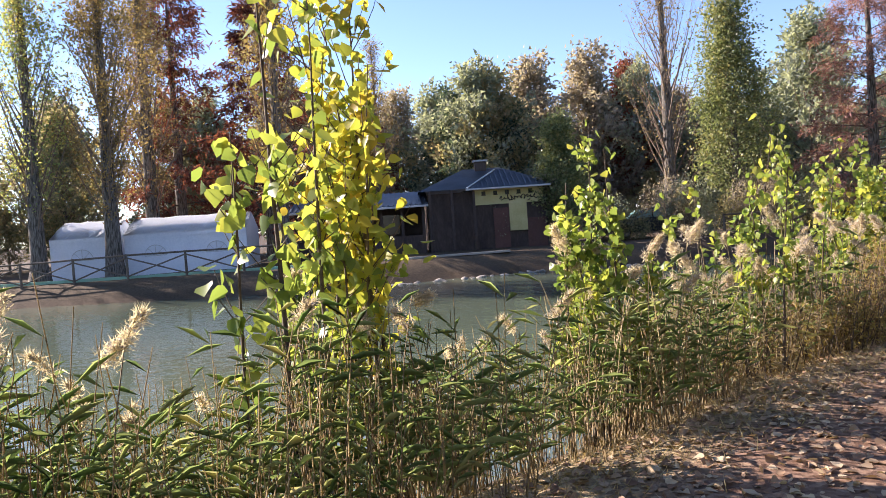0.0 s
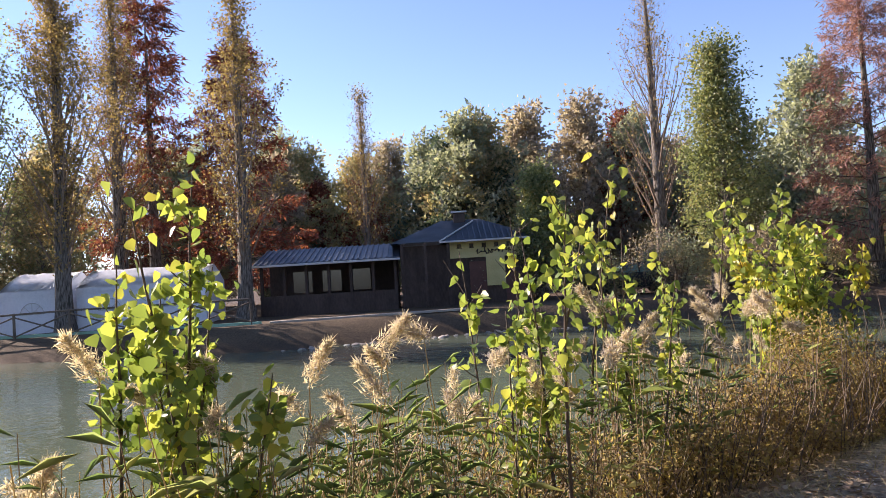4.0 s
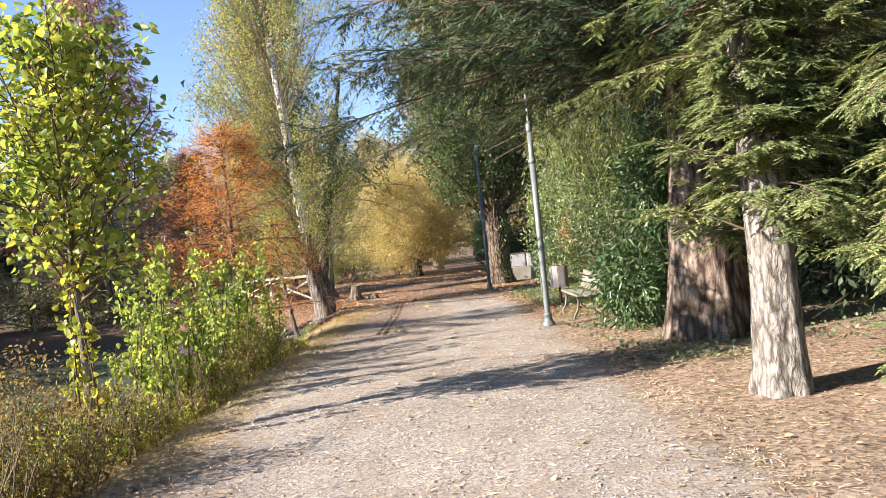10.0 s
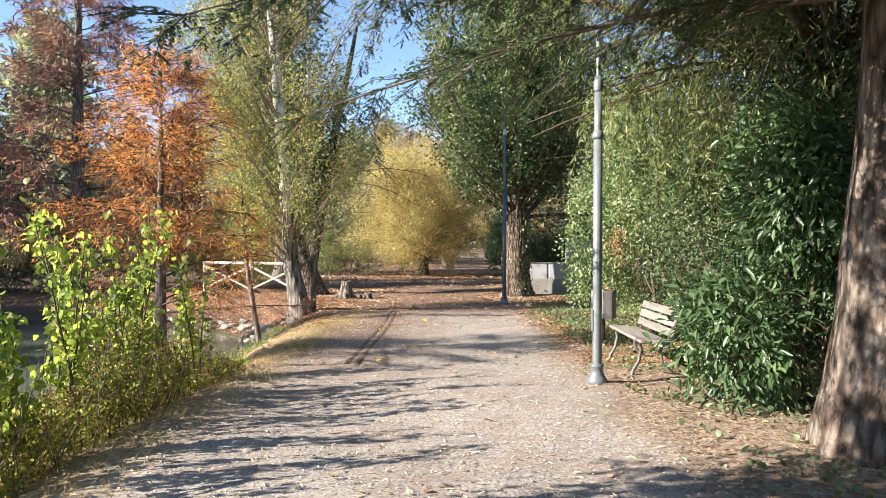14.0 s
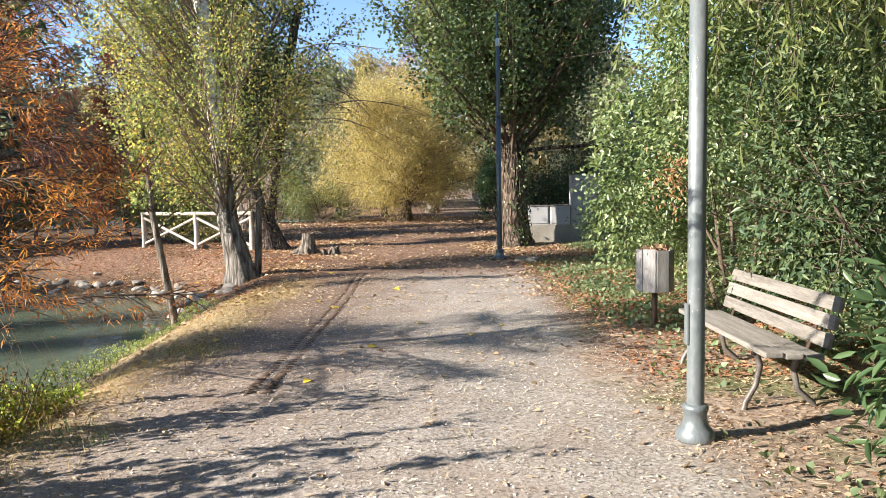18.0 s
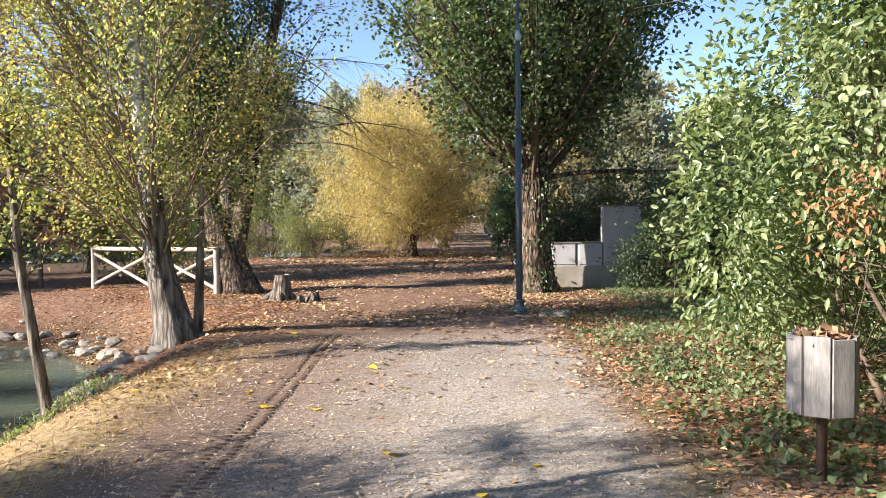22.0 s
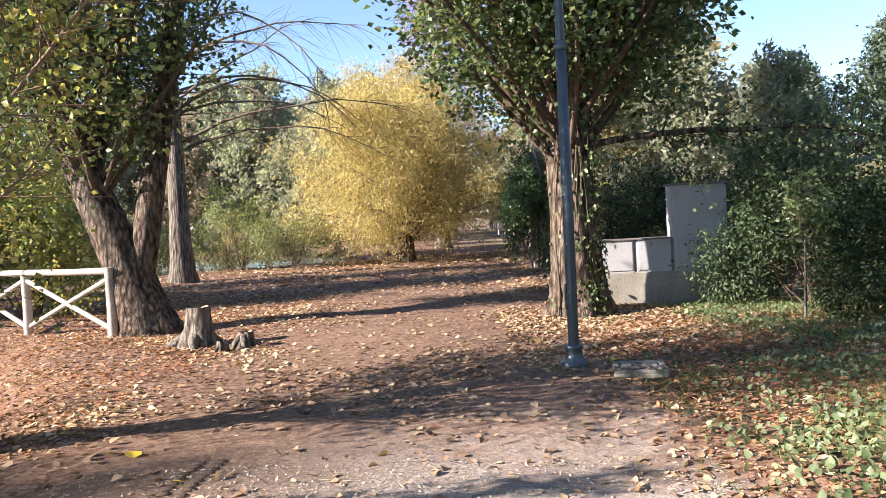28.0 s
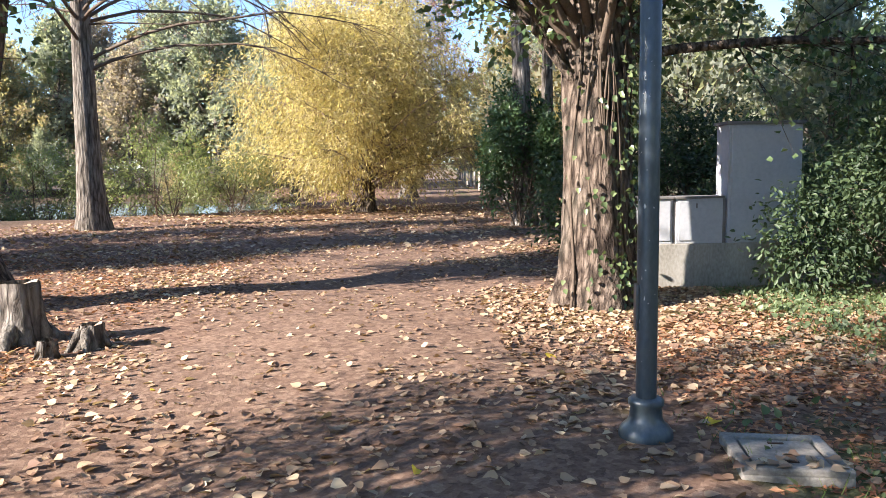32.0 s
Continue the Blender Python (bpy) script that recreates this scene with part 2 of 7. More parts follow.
def bark_mat(name, cols, scale=9.0, depth=0.05, stretch=(1, 1, 0.16), bump=1.0):
    """Furrowed bark: ridges that run up the stem."""
    m, nodes, links, p = nodes_of(name)
    tc = nodes.new("ShaderNodeTexCoord")
    mp = nodes.new("ShaderNodeMapping")
    mp.inputs["Scale"].default_value = stretch
    links.new(tc.outputs["Object"], mp.inputs[0])
    v = nodes.new("ShaderNodeTexVoronoi")
    v.feature = "F1"
    v.inputs["Scale"].default_value = scale
    w = noise_tex(nodes, links, mp.outputs[0], scale * 0.8, 4, 0.6, 0.4)
    add = nodes.new("ShaderNodeVectorMath")
    add.operation = "MULTIPLY_ADD"
    links.new(w.outputs["Color"], add.inputs[0])
    add.inputs[1].default_value = (0.09, 0.09, 0.09)
    links.new(mp.outputs[0], add.inputs[2])
    links.new(add.outputs[0], v.inputs["Vector"])
    fine = noise_tex(nodes, links, mp.outputs[0], scale * 7, 5, 0.65)
    h = math_node(nodes, links, "MULTIPLY_ADD", fine.outputs[0], 0.5, math_node(nodes, links, "MULTIPLY_ADD", v.outputs["Distance"], -1.1, 0.85))
    r = ramp(nodes, cols, [0.2 + 0.65 * k / max(1, len(cols) - 1) for k in range(len(cols))])
    links.new(h, r.inputs[0])
    big = noise_tex(nodes, links, tc.outputs["Object"], 1.7, 3)
    c = mixc(nodes, links, smooth_range(nodes, links, big.outputs[0], 0.4, 0.75), r.outputs[0], (0.16, 0.165, 0.13), "MIX")
    c = mixc(nodes, links, 0.75, c, r.outputs[0])
    links.new(c, p.inputs["Base Color"])
    p.inputs["Roughness"].default_value, p.inputs["Specular IOR Level"].default_value = 0.9, 0.15
    bp = nodes.new("ShaderNodeBump")
    bp.inputs["Strength"].default_value, bp.inputs["Distance"].default_value = bump, depth
    links.new(h, bp.inputs["Height"])
    links.new(bp.outputs[0], p.inputs["Normal"])
    return m


def water_mat():
    m, nodes, links, p = nodes_of("pond_water")
    tc = nodes.new("ShaderNodeTexCoord")
    a = noise_tex(nodes, links, tc.outputs["Object"], 0.25, 3)
    r = ramp(nodes, [(0.085, 0.115, 0.08), (0.12, 0.15, 0.105)])
    links.new(a.outputs[0], r.inputs[0])
    links.new(r.outputs[0], p.inputs["Base Color"])
    p.inputs["Roughness"].default_value, p.inputs["IOR"].default_value = 0.035, 1.33
    b = noise_tex(nodes, links, tc.outputs["Object"], 2.2, 4, 0.5)
    bp = nodes.new("ShaderNodeBump")
    bp.inputs["Strength"].default_value, bp.inputs["Distance"].default_value = 0.42, 0.05
    links.new(b.outputs[0], bp.inputs["Height"])
    links.new(bp.outputs[0], p.inputs["Normal"])
    return m


def ground_mat():
    """Gravel track between leaf litter, dry grass and damp earth."""
    m, nodes, links, p = nodes_of("ground_earth")
    tc = nodes.new("ShaderNodeTexCoord")
    pos = tc.outputs["Object"]
    sep = nodes.new("ShaderNodeSeparateXYZ")
    links.new(pos, sep.inputs[0])
    wob = noise_tex(nodes, links, pos, 0.55, 4, 0.6)
    wob2 = noise_tex(nodes, links, pos, 3.0, 4, 0.65)
    w = math_node(nodes, links, "MULTIPLY_ADD", wob.outputs[0], 1.6, -0.8)
    w = math_node(nodes, links, "MULTIPLY_ADD", wob2.outputs[0], 0.9, math_node(nodes, links, "ADD", w, -0.45))
    x = math_node(nodes, links, "ADD", sep.outputs[0], w)
    y = math_node(nodes, links, "MULTIPLY_ADD", w, 2.5, sep.outputs[1])
    # gravel
    g1 = noise_tex(nodes, links, pos, 38, 4, 0.7)
    vor = nodes.new("ShaderNodeTexVoronoi")
    vor.inputs["Scale"].default_value = 55
    links.new(pos, vor.inputs["Vector"])
    gr = ramp(nodes, [(0.135, 0.116, 0.10), (0.27, 0.238, 0.206), (0.355, 0.325, 0.288), (0.51, 0.48, 0.44)], [0.25, 0.45, 0.6, 0.85])
    gf = math_node(nodes, links, "MULTIPLY_ADD", vor.outputs["Color"], 0.45, math_node(nodes, links, "MULTIPLY", g1.outputs[0], 0.65))
    links.new(gf, gr.inputs[0])
    patch = noise_tex(nodes, links, pos, 1.1, 4, 0.6)
    gravel = mixc(nodes, links, smooth_range(nodes, links, patch.outputs[0], 0.45, 0.68), gr.outputs[0], (0.25, 0.19, 0.145))
    gravel = mixc(nodes, links, 0.45, gr.outputs[0], gravel)
    # litter
    l1 = noise_tex(nodes, links, pos, 26, 5, 0.7)
    v2 = nodes.new("ShaderNodeTexVoronoi")
    v2.inputs["Scale"].default_value = 21
    links.new(pos, v2.inputs["Vector"])
    lf = math_node(nodes, links, "MULTIPLY_ADD", v2.outputs["Color"], 0.5, math_node(nodes, links, "MULTIPLY", l1.outputs[0], 0.6))
    lr = ramp(nodes, [(0.055, 0.032, 0.023), (0.145, 0.084, 0.056), (0.232, 0.143, 0.098), (0.39, 0.275, 0.185)], [0.25, 0.45, 0.62, 0.85])
    links.new(lf, lr.inputs[0])
    # brown needle litter under the conifers
    nr = ramp(nodes, [(0.10, 0.072, 0.054), (0.22, 0.165, 0.122), (0.33, 0.26, 0.20), (0.46, 0.39, 0.30)], [0.25, 0.45, 0.62, 0.85])
    links.new(lf, nr.inputs[0])
    brown = math_node(nodes, links, "MAXIMUM", smooth_range(nodes, links, y, 24.0, 29.0), smooth_range(nodes, links, y, 10.0, 6.0))
    lit = mixc(nodes, links, brown, nr.outputs[0], lr.outputs[0])
    # dry grass and earth on the verge by the pond
    vr = ramp(nodes, [(0.11, 0.08, 0.048), (0.25, 0.185, 0.105), (0.38, 0.29, 0.165), (0.46, 0.39, 0.22)], [0.25, 0.45, 0.62, 0.85])
    links.new(lf, vr.inputs[0])
    # trodden brown earth
    er = ramp(nodes, [(0.10, 0.068, 0.048), (0.19, 0.13, 0.092), (0.29, 0.21, 0.155)], [0.3, 0.5, 0.8])
    links.new(gf, er.inputs[0])
    # green ground cover
    hr = ramp(nodes, [(0.035, 0.05, 0.015), (0.07, 0.105, 0.03), (0.13, 0.16, 0.06)], [0.3, 0.5, 0.8])
    links.new(lf, hr.inputs[0])
    mud = ramp(nodes, [(0.058, 0.042, 0.028), (0.115, 0.083, 0.054)], [0.3, 0.8])
    links.new(lf, mud.inputs[0])
    left_edge = smooth_range(nodes, links, math_node(nodes, links, "MULTIPLY_ADD", smooth_range(nodes, links, y, 19.0, 12.0), -0.9, x), -2.9, -2.1)
    right_edge = smooth_range(nodes, links, x, 1.75, 1.1)
    on_path = math_node(nodes, links, "MULTIPLY", left_edge, right_edge)
    fade = math_node(nodes, links, "MULTIPLY", smooth_range(nodes, links, y, 35.5, 31.0), smooth_range(nodes, links, y, 8.5, 13.0))
    earth = smooth_range(nodes, links, y, 18.0, 31.0)
    earth_side = smooth_range(nodes, links, x, 0.2, -2.2)
    track = mixc(nodes, links, math_node(nodes, links, "MULTIPLY", earth, earth_side), gravel, er.outputs[0])
    side = mixc(nodes, links, smooth_range(nodes, links, x, -2.0, -3.0), lit, vr.outputs[0])
    late = smooth_range(nodes, links, y, 29.0, 33.0)
    side = mixc(nodes, links, late, side, lr.outputs[0])
    base = mixc(nodes, links, math_node(nodes, links, "MULTIPLY", on_path, fade), side, track)
    mid = math_node(nodes, links, "MULTIPLY", smooth_range(nodes, links, y, 33.0, 36.0), on_path)
    base = mixc(nodes, links, math_node(nodes, links, "MULTIPLY", mid, 0.35), base, er.outputs[0])
    far_track = math_node(nodes, links, "MULTIPLY", smooth_range(nodes, links, y, 60.0, 66.0), math_node(nodes, links, "MULTIPLY", smooth_range(nodes, links, x, -1.2, -0.4), smooth_range(nodes, links, x, 3.6, 2.8)))
    base = mixc(nodes, links, math_node(nodes, links, "MULTIPLY", far_track, 0.7), base, er.outputs[0])
    moss = noise_tex(nodes, links, pos, 0.8, 3, 0.6)
    grn = math_node(nodes, links, "MULTIPLY", smooth_range(nodes, links, moss.outputs[0], 0.5, 0.62), math_node(nodes, links, "SUBTRACT", 1.0, on_path))
    grn = math_node(nodes, links, "MULTIPLY", grn, smooth_range(nodes, links, x, 0.8, 2.0))
    grn = math_node(nodes, links, "MULTIPLY", grn, math_node(nodes, links, "MULTIPLY_ADD", smooth_range(nodes, links, y, 19.0, 25.0), 0.75, 0.25))
    base = mixc(nodes, links, math_node(nodes, links, "MULTIPLY", grn, 0.75), base, hr.outputs[0])
    outer = smooth_range(nodes, links, x, 6.0, 12.0)
    base = mixc(nodes, links, math_node(nodes, links, "MULTIPLY", outer, 0.6), base, hr.outputs[0])
    across = smooth_range(nodes, links, x, -11.0, -14.0)
    base = mixc(nodes, links, math_node(nodes, links, "MULTIPLY", across, 0.9), base, mud.outputs[0])
    base = mixc(nodes, links, smooth_range(nodes, links, sep.outputs[2], -0.35, -0.8), base, mud.outputs[0])
    links.new(base, p.inputs["Base Color"])
    p.inputs["Roughness"].default_value, p.inputs["Specular IOR Level"].default_value = 0.95, 0.15
    hgt = math_node(nodes, links, "MULTIPLY_ADD", gf, 0.5, math_node(nodes, links, "MULTIPLY", lf, 0.7))
    bp = nodes.new("ShaderNodeBump")
    bp.inputs["Strength"].default_value, bp.inputs["Distance"].default_value = 0.75, 0.025
    links.new(hgt, bp.inputs["Height"])
    links.new(bp.outputs[0], p.inputs["Normal"])
    return m


GROUND = ground_mat()
WATER = water_mat()
BARK_DARK = bark_mat("poplar_bark", [(0.03, 0.022, 0.017), (0.115, 0.085, 0.065), (0.25, 0.195, 0.15)], 17, 0.06, (1, 1, 0.28))
BARK_CEDAR = bark_mat("cedar_bark", [(0.04, 0.028, 0.022), (0.16, 0.12, 0.095), (0.36, 0.30, 0.25)], 11, 0.07, (1, 1, 0.3))
BARK_PALE = bark_mat("pale_bark", [(0.10, 0.088, 0.075), (0.27, 0.25, 0.225), (0.42, 0.40, 0.37)], 22, 0.03, (1, 1, 0.34))
BARK_WHITE = bark_mat("whitish_bark", [(0.26, 0.24, 0.21), (0.60, 0.58, 0.53), (0.75, 0.73, 0.69)], 10, 0.012, (1, 1, 1.6), 0.6)
BARK_GREY = bark_mat("grey_bark", [(0.06, 0.05, 0.04), (0.17, 0.145, 0.12), (0.28, 0.25, 0.21)], 18, 0.03)
BARK_POPLAR = bark_mat("grey_poplar_bark", [(0.07, 0.06, 0.05), (0.22, 0.195, 0.165), (0.40, 0.365, 0.32)], 14, 0.05)
TWIG = rough_mat("twig_bark", [(0.07, 0.05, 0.035), (0.17, 0.13, 0.095)], 8, 50)
TWIG_PALE = rough_mat("pale_twig", [(0.17, 0.12, 0.085), (0.30, 0.225, 0.165)], 8, 50)
L_YOUNG = leaf_mat("young_poplar_leaf", [(0.085, 0.135, 0.035), (0.17, 0.22, 0.055), (0.27, 0.30, 0.07), (0.42, 0.36, 0.07)], 0.45, 0.4, 1.0)
L_FRESH = leaf_mat("fresh_shoot_leaf", [(0.085, 0.135, 0.042), (0.16, 0.215, 0.06), (0.245, 0.28, 0.08), (0.36, 0.33, 0.085)], 0.66, 0.4, 1.0)
L_YELLOW = leaf_mat("yellow_poplar_leaf", [(0.15, 0.19, 0.04), (0.25, 0.27, 0.05), (0.35, 0.31, 0.05), (0.38, 0.26, 0.05)], 0.5, 0.4, 1.0)
L_POPLAR_Y = leaf_mat("turning_poplar_leaf", [(0.105, 0.15, 0.065), (0.20, 0.24, 0.10), (0.30, 0.30, 0.115), (0.46, 0.34, 0.11)], 0.52, 0.4, 0.7)
L_BARE = leaf_mat("sparse_brown_leaf", [(0.12, 0.09, 0.045), (0.24, 0.17, 0.07), (0.30, 0.22, 0.10)], 0.35, 0.6, 0.6)
L_RED = leaf_mat("bald_cypress_red", [(0.075, 0.028, 0.025), (0.17, 0.055, 0.04), (0.26, 0.10, 0.06)], 0.35, 0.6, 0.8)
L_PINK = leaf_mat("bald_cypress_pale", [(0.13, 0.065, 0.06), (0.25, 0.125, 0.11), (0.34, 0.20, 0.16)], 0.35, 0.6, 0.8)
L_ORANGE = leaf_mat("bald_cypress_orange", [(0.22, 0.07, 0.035), (0.37, 0.14, 0.055), (0.48, 0.215, 0.075), (0.48, 0.30, 0.095)], 0.58, 0.6, 1.1)
L_GOLD = leaf_mat("golden_willow_leaf", [(0.19, 0.16, 0.07), (0.33, 0.275, 0.12), (0.44, 0.375, 0.18), (0.50, 0.45, 0.26)], 0.45, 0.5, 0.5)
L_WILLOW = leaf_mat("green_willow_leaf", [(0.08, 0.12, 0.045), (0.17, 0.21, 0.08), (0.29, 0.32, 0.14)], 0.45, 0.4, 0.8)
L_CEDAR = leaf_mat("cedar_needle", [(0.045, 0.07, 0.036), (0.10, 0.14, 0.058), (0.19, 0.225, 0.095), (0.34, 0.345, 0.165)], 0.3, 0.5, 1.1)
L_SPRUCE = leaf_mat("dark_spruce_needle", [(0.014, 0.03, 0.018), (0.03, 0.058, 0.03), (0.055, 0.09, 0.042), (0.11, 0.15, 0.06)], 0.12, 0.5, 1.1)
L_LAUREL = leaf_mat("laurel_leaf", [(0.03, 0.06, 0.028), (0.058, 0.105, 0.045), (0.10, 0.155, 0.07)], 0.28, 0.32, 1.5, 0.5)
# kept dark: deep shade behind the bench is painted into the leaf colour
L_THUJA = leaf_mat("shaded_thuja_leaf", [(0.022, 0.045, 0.024), (0.045, 0.08, 0.04), (0.085, 0.125, 0.06), (0.15, 0.19, 0.09)], 0.2, 0.4, 1.2)
L_PRIVET = leaf_mat("privet_leaf", [(0.055, 0.095, 0.042), (0.115, 0.165, 0.072), (0.20, 0.25, 0.12), (0.31, 0.355, 0.20)], 0.38, 0.3, 1.5, 0.5)
L_DARK = leaf_mat("dark_shrub_leaf", [(0.022, 0.038, 0.02), (0.046, 0.072, 0.034), (0.085, 0.12, 0.055)], 0.28, 0.45, 1.0)
L_IVY = leaf_mat("ivy_leaf", [(0.03, 0.05, 0.022), (0.06, 0.09, 0.035), (0.11, 0.145, 0.06), (0.17, 0.20, 0.09)], 0.2, 0.35, 1.5, 0.5)
# far wood: distance haze is mixed into these three as lighter, greyer colour
L_MIX = leaf_mat("hazed_woodland_leaf", [(0.12, 0.125, 0.08), (0.19, 0.185, 0.11), (0.28, 0.235, 0.14), (0.31, 0.235, 0.15)], 0.5, 0.6, 0.25)
L_BROWN = leaf_mat("hazed_woodland_brown", [(0.15, 0.127, 0.11), (0.235, 0.198, 0.17), (0.31, 0.262, 0.218)], 0.5, 0.6, 0.25)
L_GREYGREEN = leaf_mat("hazed_woodland_grey_green", [(0.13, 0.145, 0.12), (0.20, 0.215, 0.165), (0.27, 0.285, 0.215)], 0.5, 0.6, 0.25)
# darker poplar leaf: the shade of the two big crowns is put into its colour
L_POPLAR_SHADE = leaf_mat("shaded_poplar_leaf", [(0.032, 0.055, 0.03), (0.062, 0.10, 0.048), (0.105, 0.15, 0.068), (0.18, 0.195, 0.08)], 0.35, 0.35, 0.6)
L_POPG = leaf_mat("pale_poplar_leaf", [(0.08, 0.10, 0.045), (0.135, 0.16, 0.075), (0.21, 0.225, 0.11), (0.28, 0.24, 0.11)], 0.4, 0.4, 0.4)
L_PINE = leaf_mat("pine_dark", [(0.04, 0.065, 0.05), (0.075, 0.105, 0.075), (0.115, 0.15, 0.095)], 0.3, 0.6, 0.3)
L_REED = leaf_mat("reed_blade", [(0.08, 0.13, 0.055), (0.14, 0.20, 0.085), (0.215, 0.26, 0.12), (0.35, 0.32, 0.19)], 0.45, 0.45, 1.0)
L_STRAW = leaf_mat("dry_reed", [(0.16, 0.12, 0.075), (0.28, 0.215, 0.13), (0.41, 0.335, 0.215)], 0.35, 0.6, 1.0)
L_PLUME = leaf_mat("reed_plume", [(0.29, 0.24, 0.21), (0.41, 0.35, 0.30), (0.52, 0.46, 0.41)], 0.45, 0.8, 2.0)
L_BRAMBLE = leaf_mat("bramble_leaf", [(0.085, 0.056, 0.034), (0.165, 0.11, 0.056), (0.22, 0.175, 0.07), (0.33, 0.26, 0.09)], 0.45, 0.6, 0.9)
L_LITTER = leaf_mat("fallen_leaf", [(0.13, 0.075, 0.05), (0.235, 0.145, 0.09), (0.36, 0.26, 0.165), (0.50, 0.40, 0.26)], 0.15, 0.7, 0.7)
L_RUST = leaf_mat("rusty_fallen_needles", [(0.19, 0.08, 0.042), (0.34, 0.16, 0.08), (0.48, 0.28, 0.155)], 0.15, 0.7, 0.7)
L_STRAWLIT = leaf_mat("dry_needle_litter", [(0.19, 0.115, 0.07), (0.33, 0.235, 0.15), (0.47, 0.375, 0.25)], 0.1, 0.8, 0.8)
L_LITTER_Y = leaf_mat("bright_fallen_leaf", [(0.55, 0.42, 0.05), (0.65, 0.5, 0.06)], 0.2, 0.6, 0.7)
L_PALE = leaf_mat("dry_willow_leaf", [(0.26, 0.19, 0.12), (0.42, 0.34, 0.23), (0.58, 0.49, 0.36)], 0.15, 0.7, 0.7)
L_GRASS = leaf_mat("ground_cover_leaf", [(0.04, 0.075, 0.02), (0.08, 0.13, 0.03), (0.15, 0.20, 0.05)], 0.3, 0.5, 0.8)
L_COVER = leaf_mat("ivy_ground_cover_leaf", [(0.055, 0.09, 0.04), (0.115, 0.155, 0.075), (0.21, 0.25, 0.14)], 0.3, 0.45, 0.8, 0.4)
L_DRY = leaf_mat("dry_grass", [(0.17, 0.13, 0.06), (0.30, 0.23, 0.11), (0.40, 0.33, 0.17)], 0.3, 0.7, 0.9)
TRACK = rough_mat("pressed_damp_earth", [(0.06, 0.04, 0.03), (0.12, 0.082, 0.06), (0.19, 0.135, 0.10)], 8, 60, 0.95, 0.5)
L_DEAD = leaf_mat("dead_leaf", [(0.14, 0.07, 0.035), (0.25, 0.135, 0.065), (0.36, 0.23, 0.12)], 0.25, 0.7, 1.5)
STONE = rough_mat("bank_stone", [(0.17, 0.145, 0.12), (0.33, 0.295, 0.25), (0.48, 0.44, 0.38)], 3, 30, 0.9, 0.6)
CHIP = leaf_mat("gravel_chip", [(0.19, 0.165, 0.14), (0.36, 0.32, 0.275), (0.54, 0.50, 0.45)], 0.0, 0.9, 1.0)
STEEL = rough_mat("galvanised_pole", [(0.12, 0.145, 0.152), (0.18, 0.207, 0.214), (0.26, 0.285, 0.292)], 3, 45, 0.42, 0.1, (1, 1, 0.4), 0.3, 0.5, 0.004)
PAINT_DARK = rough_mat("dark_green_pole_paint", [(0.045, 0.065, 0.075), (0.075, 0.10, 0.115), (0.12, 0.145, 0.155)], 3, 45, 0.38, 0.1, (1, 1, 0.4), 0.2, 0.5, 0.004)
CHIPPED = rough_mat("chipped_paint", [(0.55, 0.57, 0.56), (0.75, 0.76, 0.74)], 20, 60, 0.6)
BENCH_WOOD = rough_mat("weathered_bench_wood", [(0.11, 0.10, 0.085), (0.215, 0.20, 0.175), (0.33, 0.312, 0.28)], 2.2, 18, 0.85, 0.5, (9, 0.6, 9), depth=0.006)
BIN_WOOD = rough_mat("grey_bin_wood", [(0.13, 0.127, 0.12), (0.27, 0.265, 0.255), (0.42, 0.415, 0.40)], 3, 22, 0.85, 0.45, (5, 5, 0.5), depth=0.006)
FENCE_WOOD = rough_mat("pale_fence_wood", [(0.27, 0.235, 0.19), (0.44, 0.40, 0.34), (0.58, 0.545, 0.48)], 3, 24, 0.85, 0.35, depth=0.008)
FENCE_DARK = rough_mat("dark_fence_wood", [(0.07, 0.055, 0.04), (0.15, 0.12, 0.09), (0.22, 0.18, 0.14)], 3, 24, 0.85, 0.35, depth=0.008)
IRON = rough_mat("rusty_iron", [(0.05, 0.035, 0.028), (0.11, 0.075, 0.055)], 10, 80, 0.6, 0.2, metal=0.4, depth=0.004)
CONCRETE = rough_mat("stained_concrete", [(0.20, 0.185, 0.15), (0.36, 0.34, 0.29), (0.50, 0.475, 0.42)], 2.2, 35, 0.9, 0.3, (1, 1, 0.5), depth=0.01)
# manhole concrete: rough and weathered, with shade also put into its darker colour
CONCRETE_DARK = rough_mat("weathered_shaded_concrete", [(0.12, 0.11, 0.095), (0.23, 0.215, 0.185), (0.36, 0.34, 0.30)], 5, 45, 0.95, 0.6, depth=0.012)
CABINET = rough_mat("white_cabinet_plastic", [(0.40, 0.42, 0.44), (0.50, 0.515, 0.53), (0.59, 0.60, 0.61)], 1.4, 20, 0.6, 0.05, depth=0.004)
CABINET_TRIM = rough_mat("cabinet_cap", [(0.16, 0.15, 0.14), (0.27, 0.25, 0.23)], 4, 40, 0.7)
STUMP_TOP = rough_mat("cut_wood", [(0.20, 0.15, 0.10), (0.38, 0.30, 0.215), (0.50, 0.42, 0.32)], 5, 40, 0.9, 0.4)
WALL_YELLOW = rough_mat("yellow_render", [(0.50, 0.42, 0.17), (0.62, 0.54, 0.25), (0.70, 0.62, 0.33)], 1.2, 18, 0.85, 0.2)
WALL_BROWN = rough_mat("brown_timber_wall", [(0.042, 0.029, 0.024), (0.08, 0.056, 0.045), (0.12, 0.086, 0.07)], 1.4, 12, 0.8, 0.3, (1, 1, 0.4))
WALL_RED = rough_mat("red_brown_wall", [(0.10, 0.05, 0.04), (0.17, 0.085, 0.065)], 1.4, 12, 0.8, 0.3)
